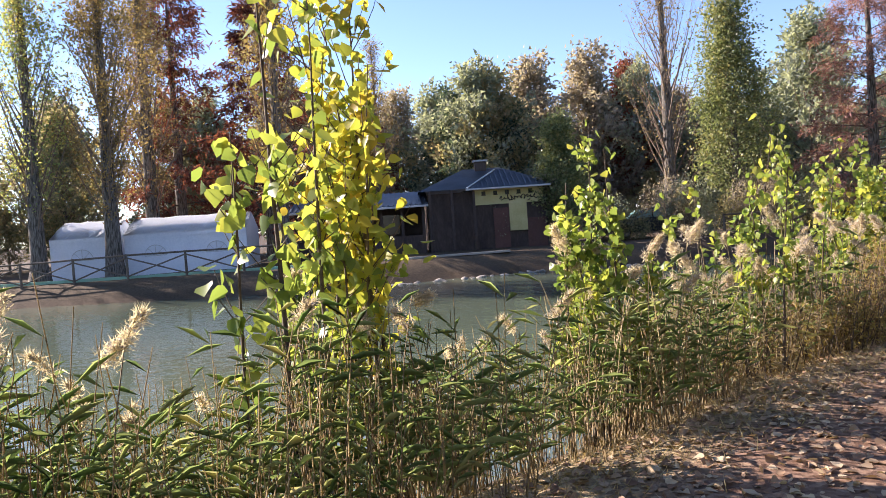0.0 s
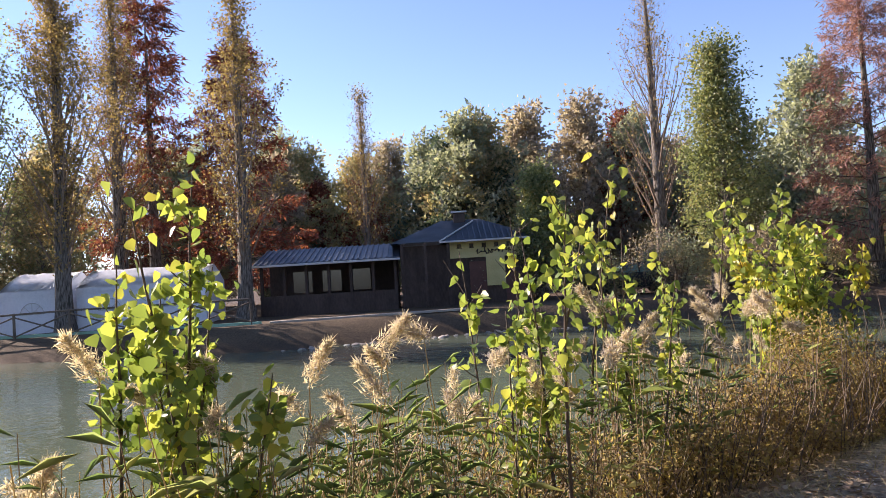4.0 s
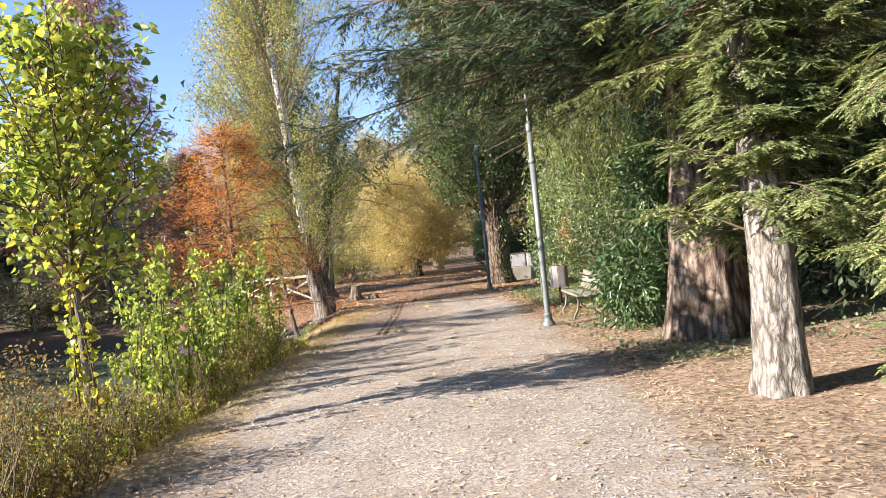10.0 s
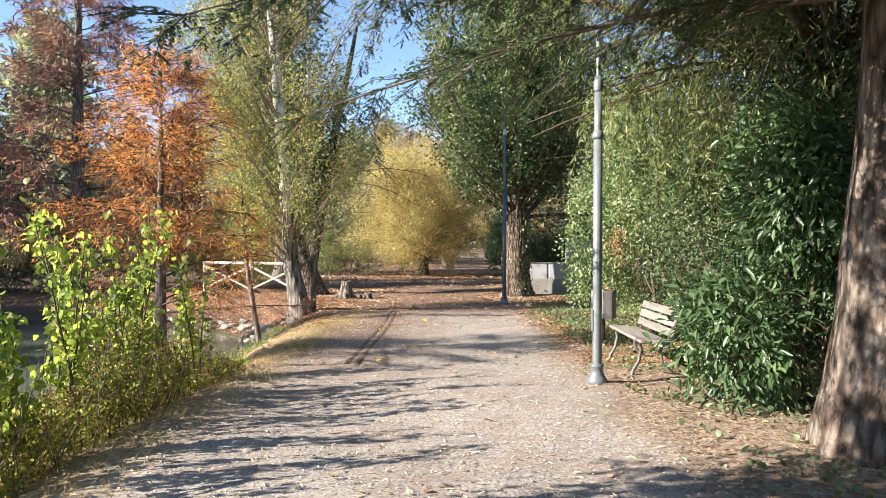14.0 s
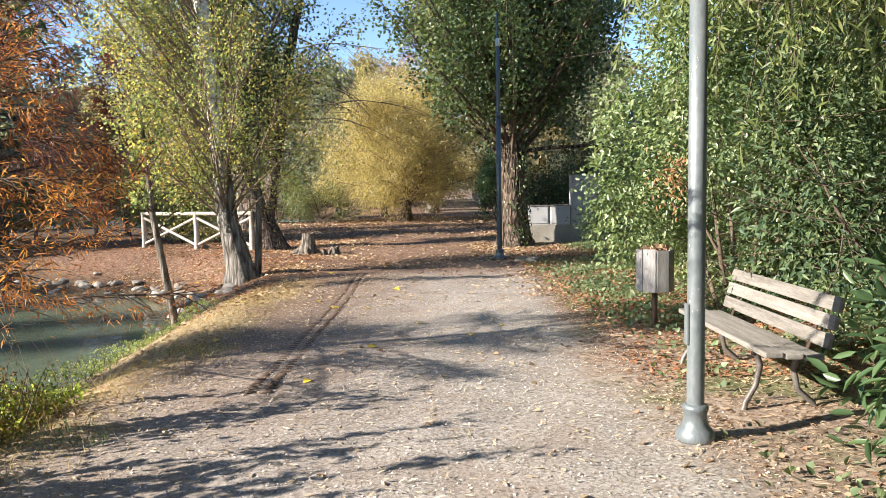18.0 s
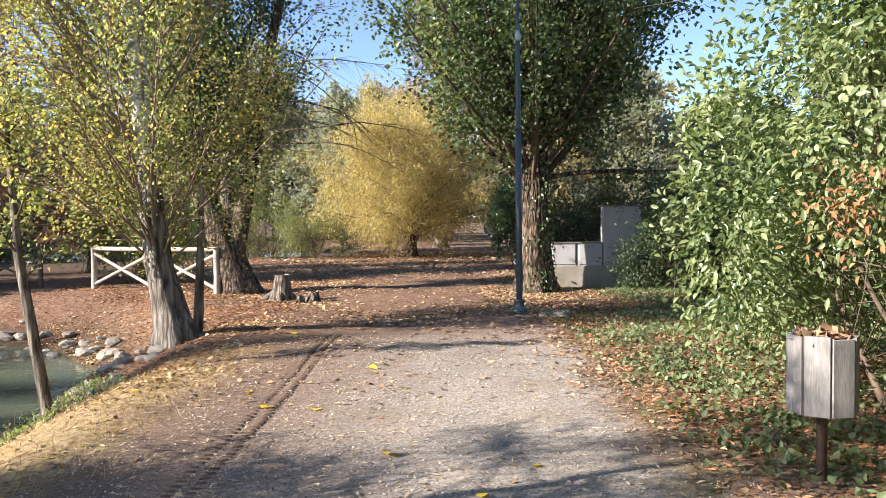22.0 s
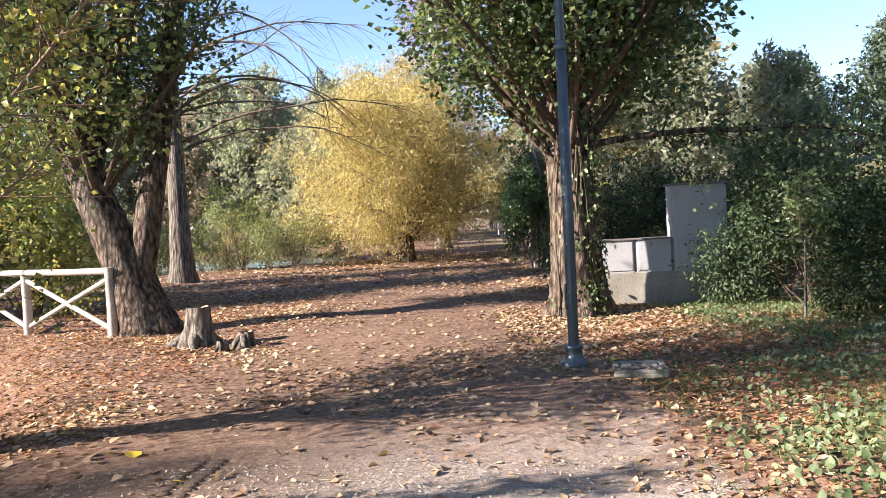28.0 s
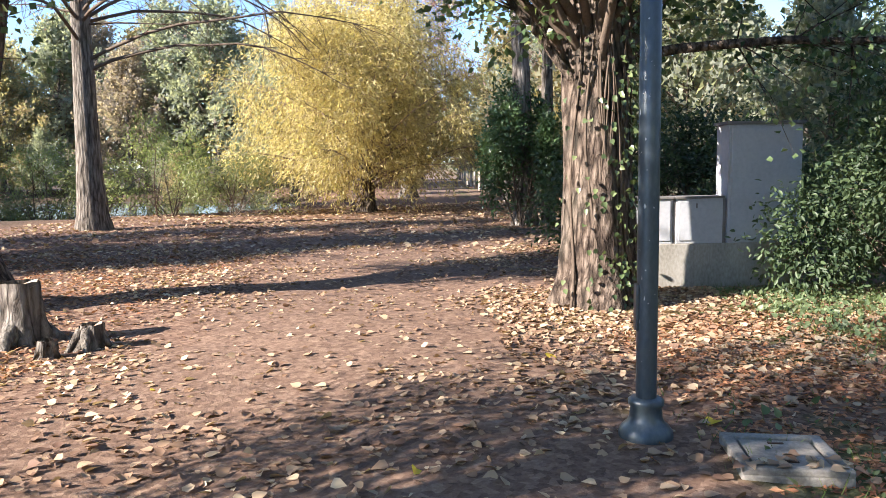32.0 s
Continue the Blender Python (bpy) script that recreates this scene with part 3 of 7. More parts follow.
ROOF = rough_mat("blue_grey_roof_sheet", [(0.05, 0.065, 0.085), (0.085, 0.105, 0.13), (0.13, 0.155, 0.18)], 1.2, 15, 0.5, 0.15, metal=0.2, spec=0.5)
LEG_IRON = rough_mat("weathered_bench_iron", [(0.09, 0.08, 0.072), (0.17, 0.155, 0.14), (0.25, 0.235, 0.22)], 10, 80, 0.5, 0.15, metal=0.4, depth=0.003)
GUTTER = rough_mat("pale_gutter", [(0.45, 0.46, 0.45), (0.62, 0.62, 0.60)], 2, 20, 0.5)
TENT = rough_mat("white_marquee_sheet", [(0.66, 0.70, 0.74), (0.78, 0.81, 0.84), (0.86, 0.88, 0.90)], 0.8, 9, 0.5, 0.3, depth=0.03)
CAR_PAINT = rough_mat("dark_car_paint", [(0.03, 0.036, 0.042), (0.045, 0.052, 0.06)], 1.0, 30, 0.25, 0.02, spec=0.6, depth=0.002)
# pale green base colour stands in for bright sky mirrored in the glass
CAR_GLASS = rough_mat("sky_bright_car_glass", [(0.35, 0.60, 0.56), (0.45, 0.70, 0.66)], 1.5, 12, 0.06, 0.0, spec=0.9)
TYRE = rough_mat("black_tyre_rubber", [(0.015, 0.015, 0.015), (0.03, 0.03, 0.03)], 8, 40, 0.85, 0.2, depth=0.004)
DARK_GLASS = rough_mat("dark_window", [(0.012, 0.014, 0.016), (0.03, 0.033, 0.036)], 3, 20, 0.12, 0.0, spec=0.6)
SIGN_INK = rough_mat("sign_lettering", [(0.03, 0.022, 0.018), (0.06, 0.04, 0.03)], 5, 30, 0.6)
EDGE_GREEN = rough_mat("green_edging", [(0.20, 0.42, 0.30), (0.33, 0.56, 0.42)], 2, 20, 0.6)
PLANK = rough_mat("pale_deck_plank", [(0.34, 0.30, 0.24), (0.55, 0.51, 0.43)], 3, 24, 0.8, 0.3)

# ---- ground and water ----
WATER_Z = -0.9
POND = np.array([(-4.9, -90), (-4.9, 26), (-5.2, 31.5), (-6.2, 35.0), (-8.4, 37.6), (-12.0, 38.7), (-15.2, 37.6), (-20.7, 28.6), (-24.0, 25.2), (-27.0, 16.6),
                 (-32.0, 12.2), (-44, 2), (-70, -30), (-75, -90)], dtype=float)
POND_FAR = np.array([(-8.6, 65), (-8.2, 88), (-18, 98), (-75, 100), (-75, 70), (-30, 60), (-13, 61)], dtype=float)


def poly_distance(x, y, poly):
    """Distance to a polygon's outline, negative inside."""
    best, inside = np.full(x.shape, 1e9), np.zeros(x.shape, dtype=bool)
    for a, b in zip(poly, np.roll(poly, -1, 0)):
        e = b - a
        t = np.clip(((x - a[0]) * e[0] + (y - a[1]) * e[1]) / (e @ e), 0, 1)
        best = np.minimum(best, np.hypot(x - a[0] - t * e[0], y - a[1] - t * e[1]))
        if a[1] != b[1]:
            inside ^= ((a[1] > y) != (b[1] > y)) & (x < (b[0] - a[0]) * (y - a[1]) / (b[1] - a[1]) + a[0])
    return np.where(inside, -best, best)


def sstep(v, a, b):
    t = np.clip((v - a) / (b - a), 0, 1)
    return t * t * (3 - 2 * t)


def ground_z(x, y):
    x, y = np.asarray(x, dtype=float), np.asarray(y, dtype=float)
    d = np.minimum(poly_distance(x, y, POND), poly_distance(x, y, POND_FAR))
    wide = 2.2 + 1.3 * sstep(y, 33, 38) * sstep(-x, 4, 8)
    z = np.where(d > 0, WATER_Z * (1 - sstep(d / wide, -0.25, 1.0)), WATER_Z - 0.14 - 0.9 * sstep(-d, 0, 4))
    bumps = 0.035 * np.sin(x * 1.3 + 0.7 * np.sin(y * 0.6)) * np.sin(y * 0.9 + 1.1) + 0.012 * np.sin(x * 5.1 + y * 2.3) * np.sin(y * 4.7 - x * 1.9)
    z = z + bumps * np.where(d > 0, 1, 0.2)
    z = z + 0.22 * np.clip(x - 9, 0, 45) * sstep(x, 9, 16) * sstep(y, 5, 40)
    z = z + 7.0 * sstep(np.hypot(x + 10, y - 30), 150, 900)
    z = z - 0.035 * sstep(y, 32, 35) * (1 - sstep(y, 44, 50)) * np.where(d > 0, 1, 0)
    # two cart ruts along the track
    for rx in (-1.67, -1.53):
        z = z - 0.02 * np.exp(-((x - rx + 0.02 * (y - 25.5)) / 0.05) ** 2) * sstep(y, 24, 26) * (1 - sstep(y, 31, 33))
    return z


def axis(*runs):
    return np.unique(np.round(np.concatenate([np.arange(a, b, s) for a, b, s in runs]), 4))


gx = axis((-1500, -300, 200), (-300, -60, 30), (-60, -10, 1.0), (-10, 5, 0.2), (5, 12, 0.5), (12, 60, 4), (60, 300, 30), (300, 1600, 200))
gy = axis((-1500, -300, 200), (-300, -60, 30), (-60, -4, 2.0), (-4, 44, 0.2), (44, 70, 0.5), (70, 160, 3), (160, 300, 20), (300, 1600, 200))
GX, GY = np.meshgrid(gx, gy)
gv = np.stack([GX, GY, ground_z(GX, GY)], -1).reshape(-1, 3)
gi = (np.arange(len(gy) - 1)[:, None] * len(gx) + np.arange(len(gx) - 1)[None]).ravel()
ground = part("ground", np_mesh("ground", gv, [np.stack([gi, gi + 1, gi + 1 + len(gx), gi + len(gx)], -1)], True), GROUND)
tagged(ground, "trodden gravel path, leaf litter and grassy pond banks", "ground", kind="structure")


def water_sheet(poly, name):
    bm = bmesh.new()
    c = poly.mean(0)
    vs = [bm.verts.new((*(p + (p - c) / np.linalg.norm(p - c) * 3.0), WATER_Z)) for p in poly]
    bm.faces.new(vs)
    bmesh.ops.triangulate(bm, faces=bm.faces[:])
    return tagged(part(name, bm, WATER), "still murky green pond water", "water", kind="structure")


water_sheet(POND, "water")
water_sheet(POND_FAR, "water")


# ---- trees ----
def trunk_mesh(pts, radii, sides=22, flare=0.5, ridges=0.07, seed=0):
    """A trunk with swelling roots and a fluted outline."""
    rng = np.random.default_rng(seed)
    n = 18
    t = np.linspace(0, 1, n) ** 1.6
    k = np.linspace(0, 1, len(pts))
    p = np.stack([np.interp(t, k, np.asarray(pts)[:, a]) for a in range(3)], 1)
    r = np.interp(t, k, radii)
    hgt = p[:, 2] - p[0, 2]
    r = r * (1 + flare * np.exp(-np.clip(hgt, 0, None) / (radii[0] * 1.2)))
    th = np.arange(sides) * 2 * math.pi / sides
    ph = rng.uniform(0, 6.28, 4)
    flute = 1 + ridges * (np.sin(5 * th + ph[0]) + 0.7 * np.sin(8 * th + ph[1])) [None] * (0.6 + 1.6 * np.exp(-np.clip(hgt, 0, None) / 0.5))[:, None]
    flute = flute + rng.normal(0, 0.022, (n, sides))
    v = np.stack([p[:, 0][:, None] + r[:, None] * flute * np.cos(th), p[:, 1][:, None] + r[:, None] * flute * np.sin(th), np.repeat(p[:, 2][:, None], sides, 1)], -1)
    v[0, :, 2] -= 0.25
    i = np.arange(n - 1)[:, None] * sides + np.arange(sides)[None]
    j = np.arange(n - 1)[:, None] * sides + (np.arange(sides)[None] + 1) % sides
    return np_mesh("trunk", v.reshape(-1, 3), [np.stack([i, j, j + sides, i + sides], -1).reshape(-1, 4)], True)


def along(pts):
    """Share of the whole length at each point of a limb."""
    s = np.concatenate([[0], np.cumsum(np.linalg.norm(np.diff(pts, axis=0), axis=1))])
    return s / s[-1]


def tree_parts(tree, trunk, radii, bark, limb_mat, leaf, seed, n1, h0, reach, rise, bend, n2, len2, per, leaf_l, leaf_w, shape="kite", spread=0.16,
               droop2=(0, 0, 0), side2=1.0, bare=0.0, twigs=True, clear=2.7, low=1.0, sides=(22, 6, 3), flare=0.45, leaf_up=0.3, aim=None, crown_label="", gap=None, limb=1.0):
    """Trunk, limbs and crown. reach(h): limb length at relative height h; rise(h): its angle above level; aim: sectors it favours; gap: where no twig grows."""
    rng = np.random.default_rng(seed)
    trunk = np.asarray(trunk, dtype=float)
    part("trunk", trunk_mesh(trunk, radii, sides[0], flare, seed=seed), bark, tree)
    tub = Tubes()
    base = np.array(tree.matrix_basis.translation)
    k = along(trunk)
    pos, dirs = [], []
    for q in range(n1):
        h = h0 + (1 - h0) * ((q + rng.uniform(0, 0.9)) / n1) ** low
        p = np.array([np.interp(h, k, trunk[:, a]) for a in range(3)])
        r = np.interp(h, k, radii)
        az = q * 2.39996 + rng.normal(0, 0.3)
        if aim is not None and rng.uniform() < aim[1]:
            az = aim[0] + rng.normal(0, aim[2])
        el = rise(h) + rng.normal(0, 0.10)
        d = np.array([math.cos(az) * math.cos(el), math.sin(az) * math.cos(el), math.sin(el)])
        L = reach(h) * rng.uniform(0.72, 1.12)
        if L < 0.15:
            continue
        pts = curve_pts(p, d, L, 7, bend, 0.045, rng)
        r1 = min(r * 0.5, limb * (0.010 + 0.009 * L))
        tub.add(pts[::2], np.linspace(r1, 0.006, 4), sides[1])
        for s in range(n2):
            f = rng.uniform(0.18, 1.0)
            b = np.array([np.interp(f, np.linspace(0, 1, 7), pts[:, a]) for a in range(3)])
            dd = unit(pts[min(6, int(f * 6) + 1)] - pts[int(f * 6) if f < 1 else 5])
            sd = unit(np.cross(dd, rng.normal(0, 1, 3)))
            sd = sd * np.array([1, 1, side2])
            l2 = len2 * (1.15 - 0.55 * f) * rng.uniform(0.6, 1.2)
            tw = curve_pts(b, unit(dd * 0.75 + sd * 0.9), l2, 4, droop2, 0.08, rng)
            wx, wy, wz = (tw + base).T
            if clear and np.any((np.abs(wx) < 1.6) & (wy < 44) & (wz < clear)):
                continue
            if gap is not None and gap(tw[2]):
                continue
            if twigs:
                tub.add(tw[[0, 2, 3]], [0.006 + 0.003 * l2, 0.004, 0.002], sides[2])
            if rng.uniform() < bare:
                continue
            m = max(1, int(per * rng.uniform(0.6, 1.4)))
            g = rng.uniform(0.1, 1.0, m) * 3
            a = np.floor(np.minimum(g, 2.99)).astype(int)
            w = (g - a)[:, None]
            pos.append(tw[a] * (1 - w) + tw[a + 1] * w + rng.normal(0, spread * 0.5, (m, 3)))
            dirs.append(np.repeat((tw[3] - tw[0])[None], m, 0) / max(l2, 0.1))
    tagged(part("branchwork", tub.mesh("branchwork"), limb_mat, tree), kind="stuff")
    if pos:
        pos, dirs = np.concatenate(pos), np.concatenate(dirs)
        m = len(pos)
        d = unit(dirs * 0.8 + rng.normal(0, 0.55, (m, 3)) + np.array([0, 0, -0.25 if shape != "needle" else 0]))
        nrm = unit(rng.normal(0, 0.7, (m, 3)) + np.array([0, 0, leaf_up]))
        tagged(part("crown", leaf_mesh("crown", pos, d, nrm, leaf_l * rng.uniform(0.6, 1.25, m), leaf_w * rng.uniform(0.7, 1.2, m), shape), leaf, tree, crown_label), kind="stuff")
    return tree


def gz(x, y):
    return float(ground_z(np.array([x]), np.array([y]))[0])


def lombardy(at, h, seed, leaf=L_BARE, bark=BARK_GREY, per=10, bare=0.3, width=1.0, label="tall bare-topped columnar poplar on the far bank", leaf_l=0.16, n1=70, n2=14):
    t = thing("poplar_tree", at, label, "tree")
    return tree_parts(t, [(0, 0, 0), (0.05, 0.05, h * 0.4), (-0.05, 0.1, h * 0.75), (0, 0, h * 0.97)], [0.028 * h * 0.75, 0.02 * h * 0.7, 0.012 * h * 0.6, 0.02], bark, TWIG_PALE, leaf, seed,
                      n1, 0.10, lambda q: width * h * (0.10 + 0.26 * math.sin(min(1, q * 1.25 + 0.12) * math.pi)) * (1.02 - q * 0.55), lambda q: 1.12, (0, 0, 0.25), n2, 0.085 * h, per, leaf_l, leaf_l * 0.7,
                      bare=bare, sides=(12, 4, 3), spread=0.3, droop2=(0, 0, 0.7))


def broadleaf(at, h, seed, leaf=L_MIX, width=1.0, label="mixed woodland tree in autumn leaf", per=16, leaf_l=0.28, bare=0.1, n1=34, n2=12, h0=0.16, twig=TWIG, name="woodland_tree", twigs=True, shape="kite"):
    t = thing(name, at, label, "tree")
    return tree_parts(t, [(0, 0, 0), (0.15, 0.1, h * 0.3), (-0.1, 0.2, h * 0.6), (0.1, 0, h * 0.9)], [0.022 * h, 0.017 * h, 0.01 * h, 0.03], BARK_GREY, twig, leaf, seed,
                      n1, h0, lambda q: width * h * 0.36 * math.sin(min(1.0, (q + 0.25)) * math.pi * 0.85 + 0.12), lambda q: 0.35 + 0.7 * q, (0, 0, 0.35), n2, 0.12 * h, per, leaf_l, leaf_l * 0.75,
                      bare=bare, sides=(10, 4 if twigs else 3, 3), spread=0.55, twigs=twigs, shape=shape)


def cypress(at, h, seed, leaf=L_RED, width=1.0, per=26, label="bald cypress with rust-red autumn foliage", leaf_l=0.22, leaf_w=0.035, n1=60, n2=12, h0=0.1, bare=0.0, spread=0.22, bark=BARK_GREY, len2=0.09, twig=TWIG, limb=1.0):
    t = thing("bald_cypress", at, label, "tree")
    return tree_parts(t, [(0, 0, 0), (0.03, 0, h * 0.4), (0, 0.03, h * 0.97)], [0.021 * h, 0.013 * h, 0.012], bark, twig, leaf, seed,
                      n1, h0, lambda q: width * h * 0.27 * (1.04 - q) ** 0.75, lambda q: 0.12 + 0.45 * q, (0, 0, -0.12), n2, len2 * h, per, leaf_l, leaf_w,
                      bare=bare, sides=(14, 4, 3), spread=spread, droop2=(0, 0, -0.5), side2=0.35, leaf_up=1.0, limb=limb)


# far bank: columnar poplars, red cypresses and the wood behind
lombardy((-39.8, 12.3, 0.0), 20, 11, per=16, bare=0.2, n1=84)
lombardy((-49.0, 17.7, 0.0), 23, 12, per=13, n1=84)
lombardy((-36.3, 20.0, 0.0), 18, 13, per=10, bare=0.3, n1=76)
lombardy((-40.5, 9.0, 0.0), 18, 17, leaf=L_POPLAR_Y, per=10, bare=0.2, label="columnar poplar with thin yellow leaves")
lombardy((-51.3, 37.6, 0.0), 17, 14, per=5)
lombardy((-27.4, 43.2, 0.0), 21, 15, per=5, bare=0.5, width=1.15)
broadleaf((-21.6, 40.5, 0.0), 13.4, 21, L_POPG, 0.62, "slender green poplar on the far bank", per=30, leaf_l=0.17, n1=60, n2=14, name="poplar_tree")
broadleaf((-28.4, 33.4, 0.0), 7.2, 22, L_POPG, 0.75, "ivy-clad green tree beside the lakeside house", per=34, leaf_l=0.16, n1=46, n2=12)
cypress((-51.8, 20.8, 0.0), 22, 31, per=20, leaf_l=0.45, leaf_w=0.12)
cypress((-47.0, 25.0, 0.0), 18, 32, per=20, leaf_l=0.45, leaf_w=0.12)
lombardy((-52.0, 6.0, 0.0), 19, 18, per=16, bare=0.1, label="poplar with thin golden leaves on the far bank")
cypress((-15.5, 44.0, 0.0), 16.5, 33, per=24, leaf_l=0.36, leaf_w=0.05, leaf=L_PINK, label="tall bald cypress with faded pinkish foliage", n1=70)
cypress((-13.0, 48.5, 0.0), 8.0, 34, per=12, leaf_l=0.3, leaf_w=0.04)

WOOD = []
for seed, (leaf, h, wd, lab) in enumerate([(L_MIX, 14, 1.0, "mixed woodland tree in autumn leaf"), (L_BROWN, 15, 0.9, "brown-leaved tree in the far wood"), (L_GREYGREEN, 14.5, 1.05, "grey-green tree in the far wood"),
                                          (L_PINE, 12, 0.95, "dark green pine in the far wood"), (L_RED, 13, 0.7, "rust-red tree in the far wood")]):
    o = broadleaf((0, 0, 0), h, 50 + seed, leaf, wd * 1.4, lab, per=24, leaf_l=0.36, n1=48, n2=11, h0=0.03, twigs=False, bare=0.1, twig=TWIG_PALE, shape="needle")
    tagged(o, group="far wood")
    WOOD.append(o)


def wood(k, x, y, s, turn):
    o = WOOD[k] if not WOOD[k].get("placed") else None
    m = pose(x, y, gz(x, y) - 0.1, 0, 0, turn)
    if o is None:
        o = copy_thing(WOOD[k], m)
    else:
        o["placed"] = 1
        o.matrix_basis = m
    o.scale = (s, s, s)
    return o


rw = np.random.default_rng(5)
for q in range(32):
    f = q / 31
    x, y = -74 + 47 * f + rw.normal(0, 2.0), 22 + 41 * f ** 0.8 + rw.normal(0, 2.5) + 6 * (q % 2)
    wood([1, 2, 0, 4, 3][(q * 3 + q // 5) % 5], x, y, rw.uniform(0.8, 1.12), rw.uniform(0, 360))
for q in range(20):
    f = q / 19
    wood([0, 2, 1, 0][q % 4], -72 + 46 * f + rw.normal(0, 1.0), 19 + 41 * f ** 0.8 + rw.normal(0, 0.8), rw.uniform(0.28, 0.4), rw.uniform(0, 360))
for q in range(11):
    wood([2, 0, 2, 1][q % 4], -60 + 4.6 * q + rw.normal(0, 0.8), 100 - 10 * (q > 8), rw.uniform(0.3, 0.42), rw.uniform(0, 360))
for q in range(9):
    wood([2, 0, 1][q % 3], -70 + 5 * math.sin(q * 2.1), 17 - 4.4 * q, rw.uniform(0.32, 0.45), rw.uniform(0, 360))
for q in range(12):
    f = q / 11
    wood([2, 0, 3, 0, 1][q % 5], -78 + 14 * math.sin(q * 2.1), 20 - 34 * f, rw.uniform(0.8, 1.15), rw.uniform(0, 360))
# beyond the second pond and along the far track
for q in range(14):
    wood([2, 0, 2, 1, 2][q % 5], -68 + 4.9 * q + rw.normal(0, 1.2), 102 + 5 * (q % 2) - 9 * (q > 11), rw.uniform(0.85, 1.15), rw.uniform(0, 360))
for q in range(8):
    wood([0, 1, 3, 2, 0][q % 5], 7.5 + rw.normal(0, 0.7), 58 + 9 * q, rw.uniform(0.6, 0.9), rw.uniform(0, 360))
    wood([1, 0, 4, 2, 0][q % 5], -4.6 + rw.normal(0, 0.4), 70 + 9 * q, rw.uniform(0.45, 0.65), rw.uniform(0, 360))
for q in range(8):
    wood([2, 0, 1, 0][q % 4], -13 + 4.2 * q + rw.normal(0, 0.6), 138 + 5 * (q % 2), rw.uniform(0.9, 1.15), rw.uniform(0, 360))
for q in range(9):
    wood([0, 2, 1, 0, 2][q % 5], -44 + 4.4 * q + rw.normal(0, 1.0), 110 + 4 * (q % 2), rw.uniform(1.0, 1.25), rw.uniform(0, 360))
    wood([0, 3, 2, 1][q % 4], 6.2 + rw.normal(0, 0.3), 55 + 8.5 * q, rw.uniform(0.45, 0.6), rw.uniform(0, 360))
# slope to the east of the path and trees behind the walker
for q in range(16):
    wood([2, 3, 3, 2, 0][q % 5], 16 + 5 * (q % 3) + rw.normal(0, 1), 36 + 4.5 * q + rw.normal(0, 1), rw.uniform(0.5, 0.72), rw.uniform(0, 360))
for q in range(9):
    wood([0, 3, 2][q % 3], 10.5 + rw.normal(0, 0.8), -8 + 4.6 * q, rw.uniform(0.7, 0.95), rw.uniform(0, 360))
for q in range(7):
    wood([2, 0, 1][q % 3], -30 + 7 * q, -40 + rw.normal(0, 2), rw.uniform(0.7, 1.0), rw.uniform(0, 360))
for x, y, sc in ((8.2, 47.5, 0.36), (11.5, 45.0, 0.36), (6.6, 51.0, 0.5)):
    wood(2, x, y, sc, 70 * x)
for o in WOOD:
    del o["placed"]

# ---- trees beside the path ----
def poplar_left():
    x, y = -4.22, 33.65
    t = thing("poplar_tree", (x, y, gz(x, y)), "leaning poplar with pale upper trunk and yellowing leaves", "tree")
    stem = np.array([(0, 0, 0), (-0.30, -0.05, 1.3), (-0.42, -0.10, 3.2), (-0.62, -0.12, 5.5), (-0.95, 0.0, 9), (-1.1, 0.1, 15)])
    girth = [0.26, 0.20, 0.155, 0.13, 0.09, 0.03]

    def window(p):
        return p[2] > 2.3 and p[1] < 0.1 and abs(p[0] - 0.035 * p[1] - np.interp(p[2], stem[:, 2], stem[:, 0])) < 0.26

    tree_parts(t, stem, girth, BARK_POPLAR, TWIG_PALE, L_POPLAR_Y, 61, 158, 0.075, lambda q: 4.9 * min(1, 0.42 + 3 * q) * (1 - 0.35 * q), lambda q: 0.72 + 0.35 * q, (0, 0, 0.3), 20, 0.95, 21, 0.062, 0.052,
               spread=0.28, sides=(22, 6, 3), low=1.5, aim=(math.pi * 0.98, 0.42, 0.8), gap=window, limb=0.55)
    tub = Tubes()
    tub.add(curve_pts((0.22, 0.12, -0.1), (0.08, 0, 1), 4.0, 8, (-0.05, 0, 0.1), 0.02, RNG), np.linspace(0.085, 0.012, 8), 10)
    part("second_stem", tub.mesh("second_stem"), BARK_POPLAR, t)
    tub = Tubes()
    h = np.linspace(2.7, 9.0, 10)
    tub.add(np.stack([np.interp(h, stem[:, 2], stem[:, k]) for k in range(3)], 1) + np.array([0, -0.02, 0]), np.interp(h, stem[:, 2], girth) * 0.86 + 0.03, 16)
    part("upper_trunk", tub.mesh("upper_trunk"), BARK_WHITE, t, "smooth whitish upper trunk")


def poplar_leaning():
    x, y = -5.25, 40.5
    t = thing("poplar_tree", (x, y, gz(x, y)), "thick leaning poplar with furrowed bark by the fence", "tree")
    tree_parts(t, [(0, 0, 0), (-0.4, 0.1, 1.2), (-1.1, 0.25, 2.8), (-1.7, 0.4, 5.0), (-1.6, 0.6, 15)], [0.40, 0.36, 0.30, 0.24, 0.04], BARK_DARK, TWIG, L_POPLAR_SHADE, 62,
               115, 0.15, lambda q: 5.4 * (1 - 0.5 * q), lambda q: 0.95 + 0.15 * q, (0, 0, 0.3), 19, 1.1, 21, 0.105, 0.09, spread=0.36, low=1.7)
    tub = Tubes()
    tub.add(curve_pts((-0.15, 0.1, 1.0), (0.12, 0.1, 1), 9, 9, (0.2, 0, 0.1), 0.03, RNG), np.linspace(0.24, 0.06, 9), 12)
    part("second_stem", tub.mesh("second_stem"), BARK_DARK, t)


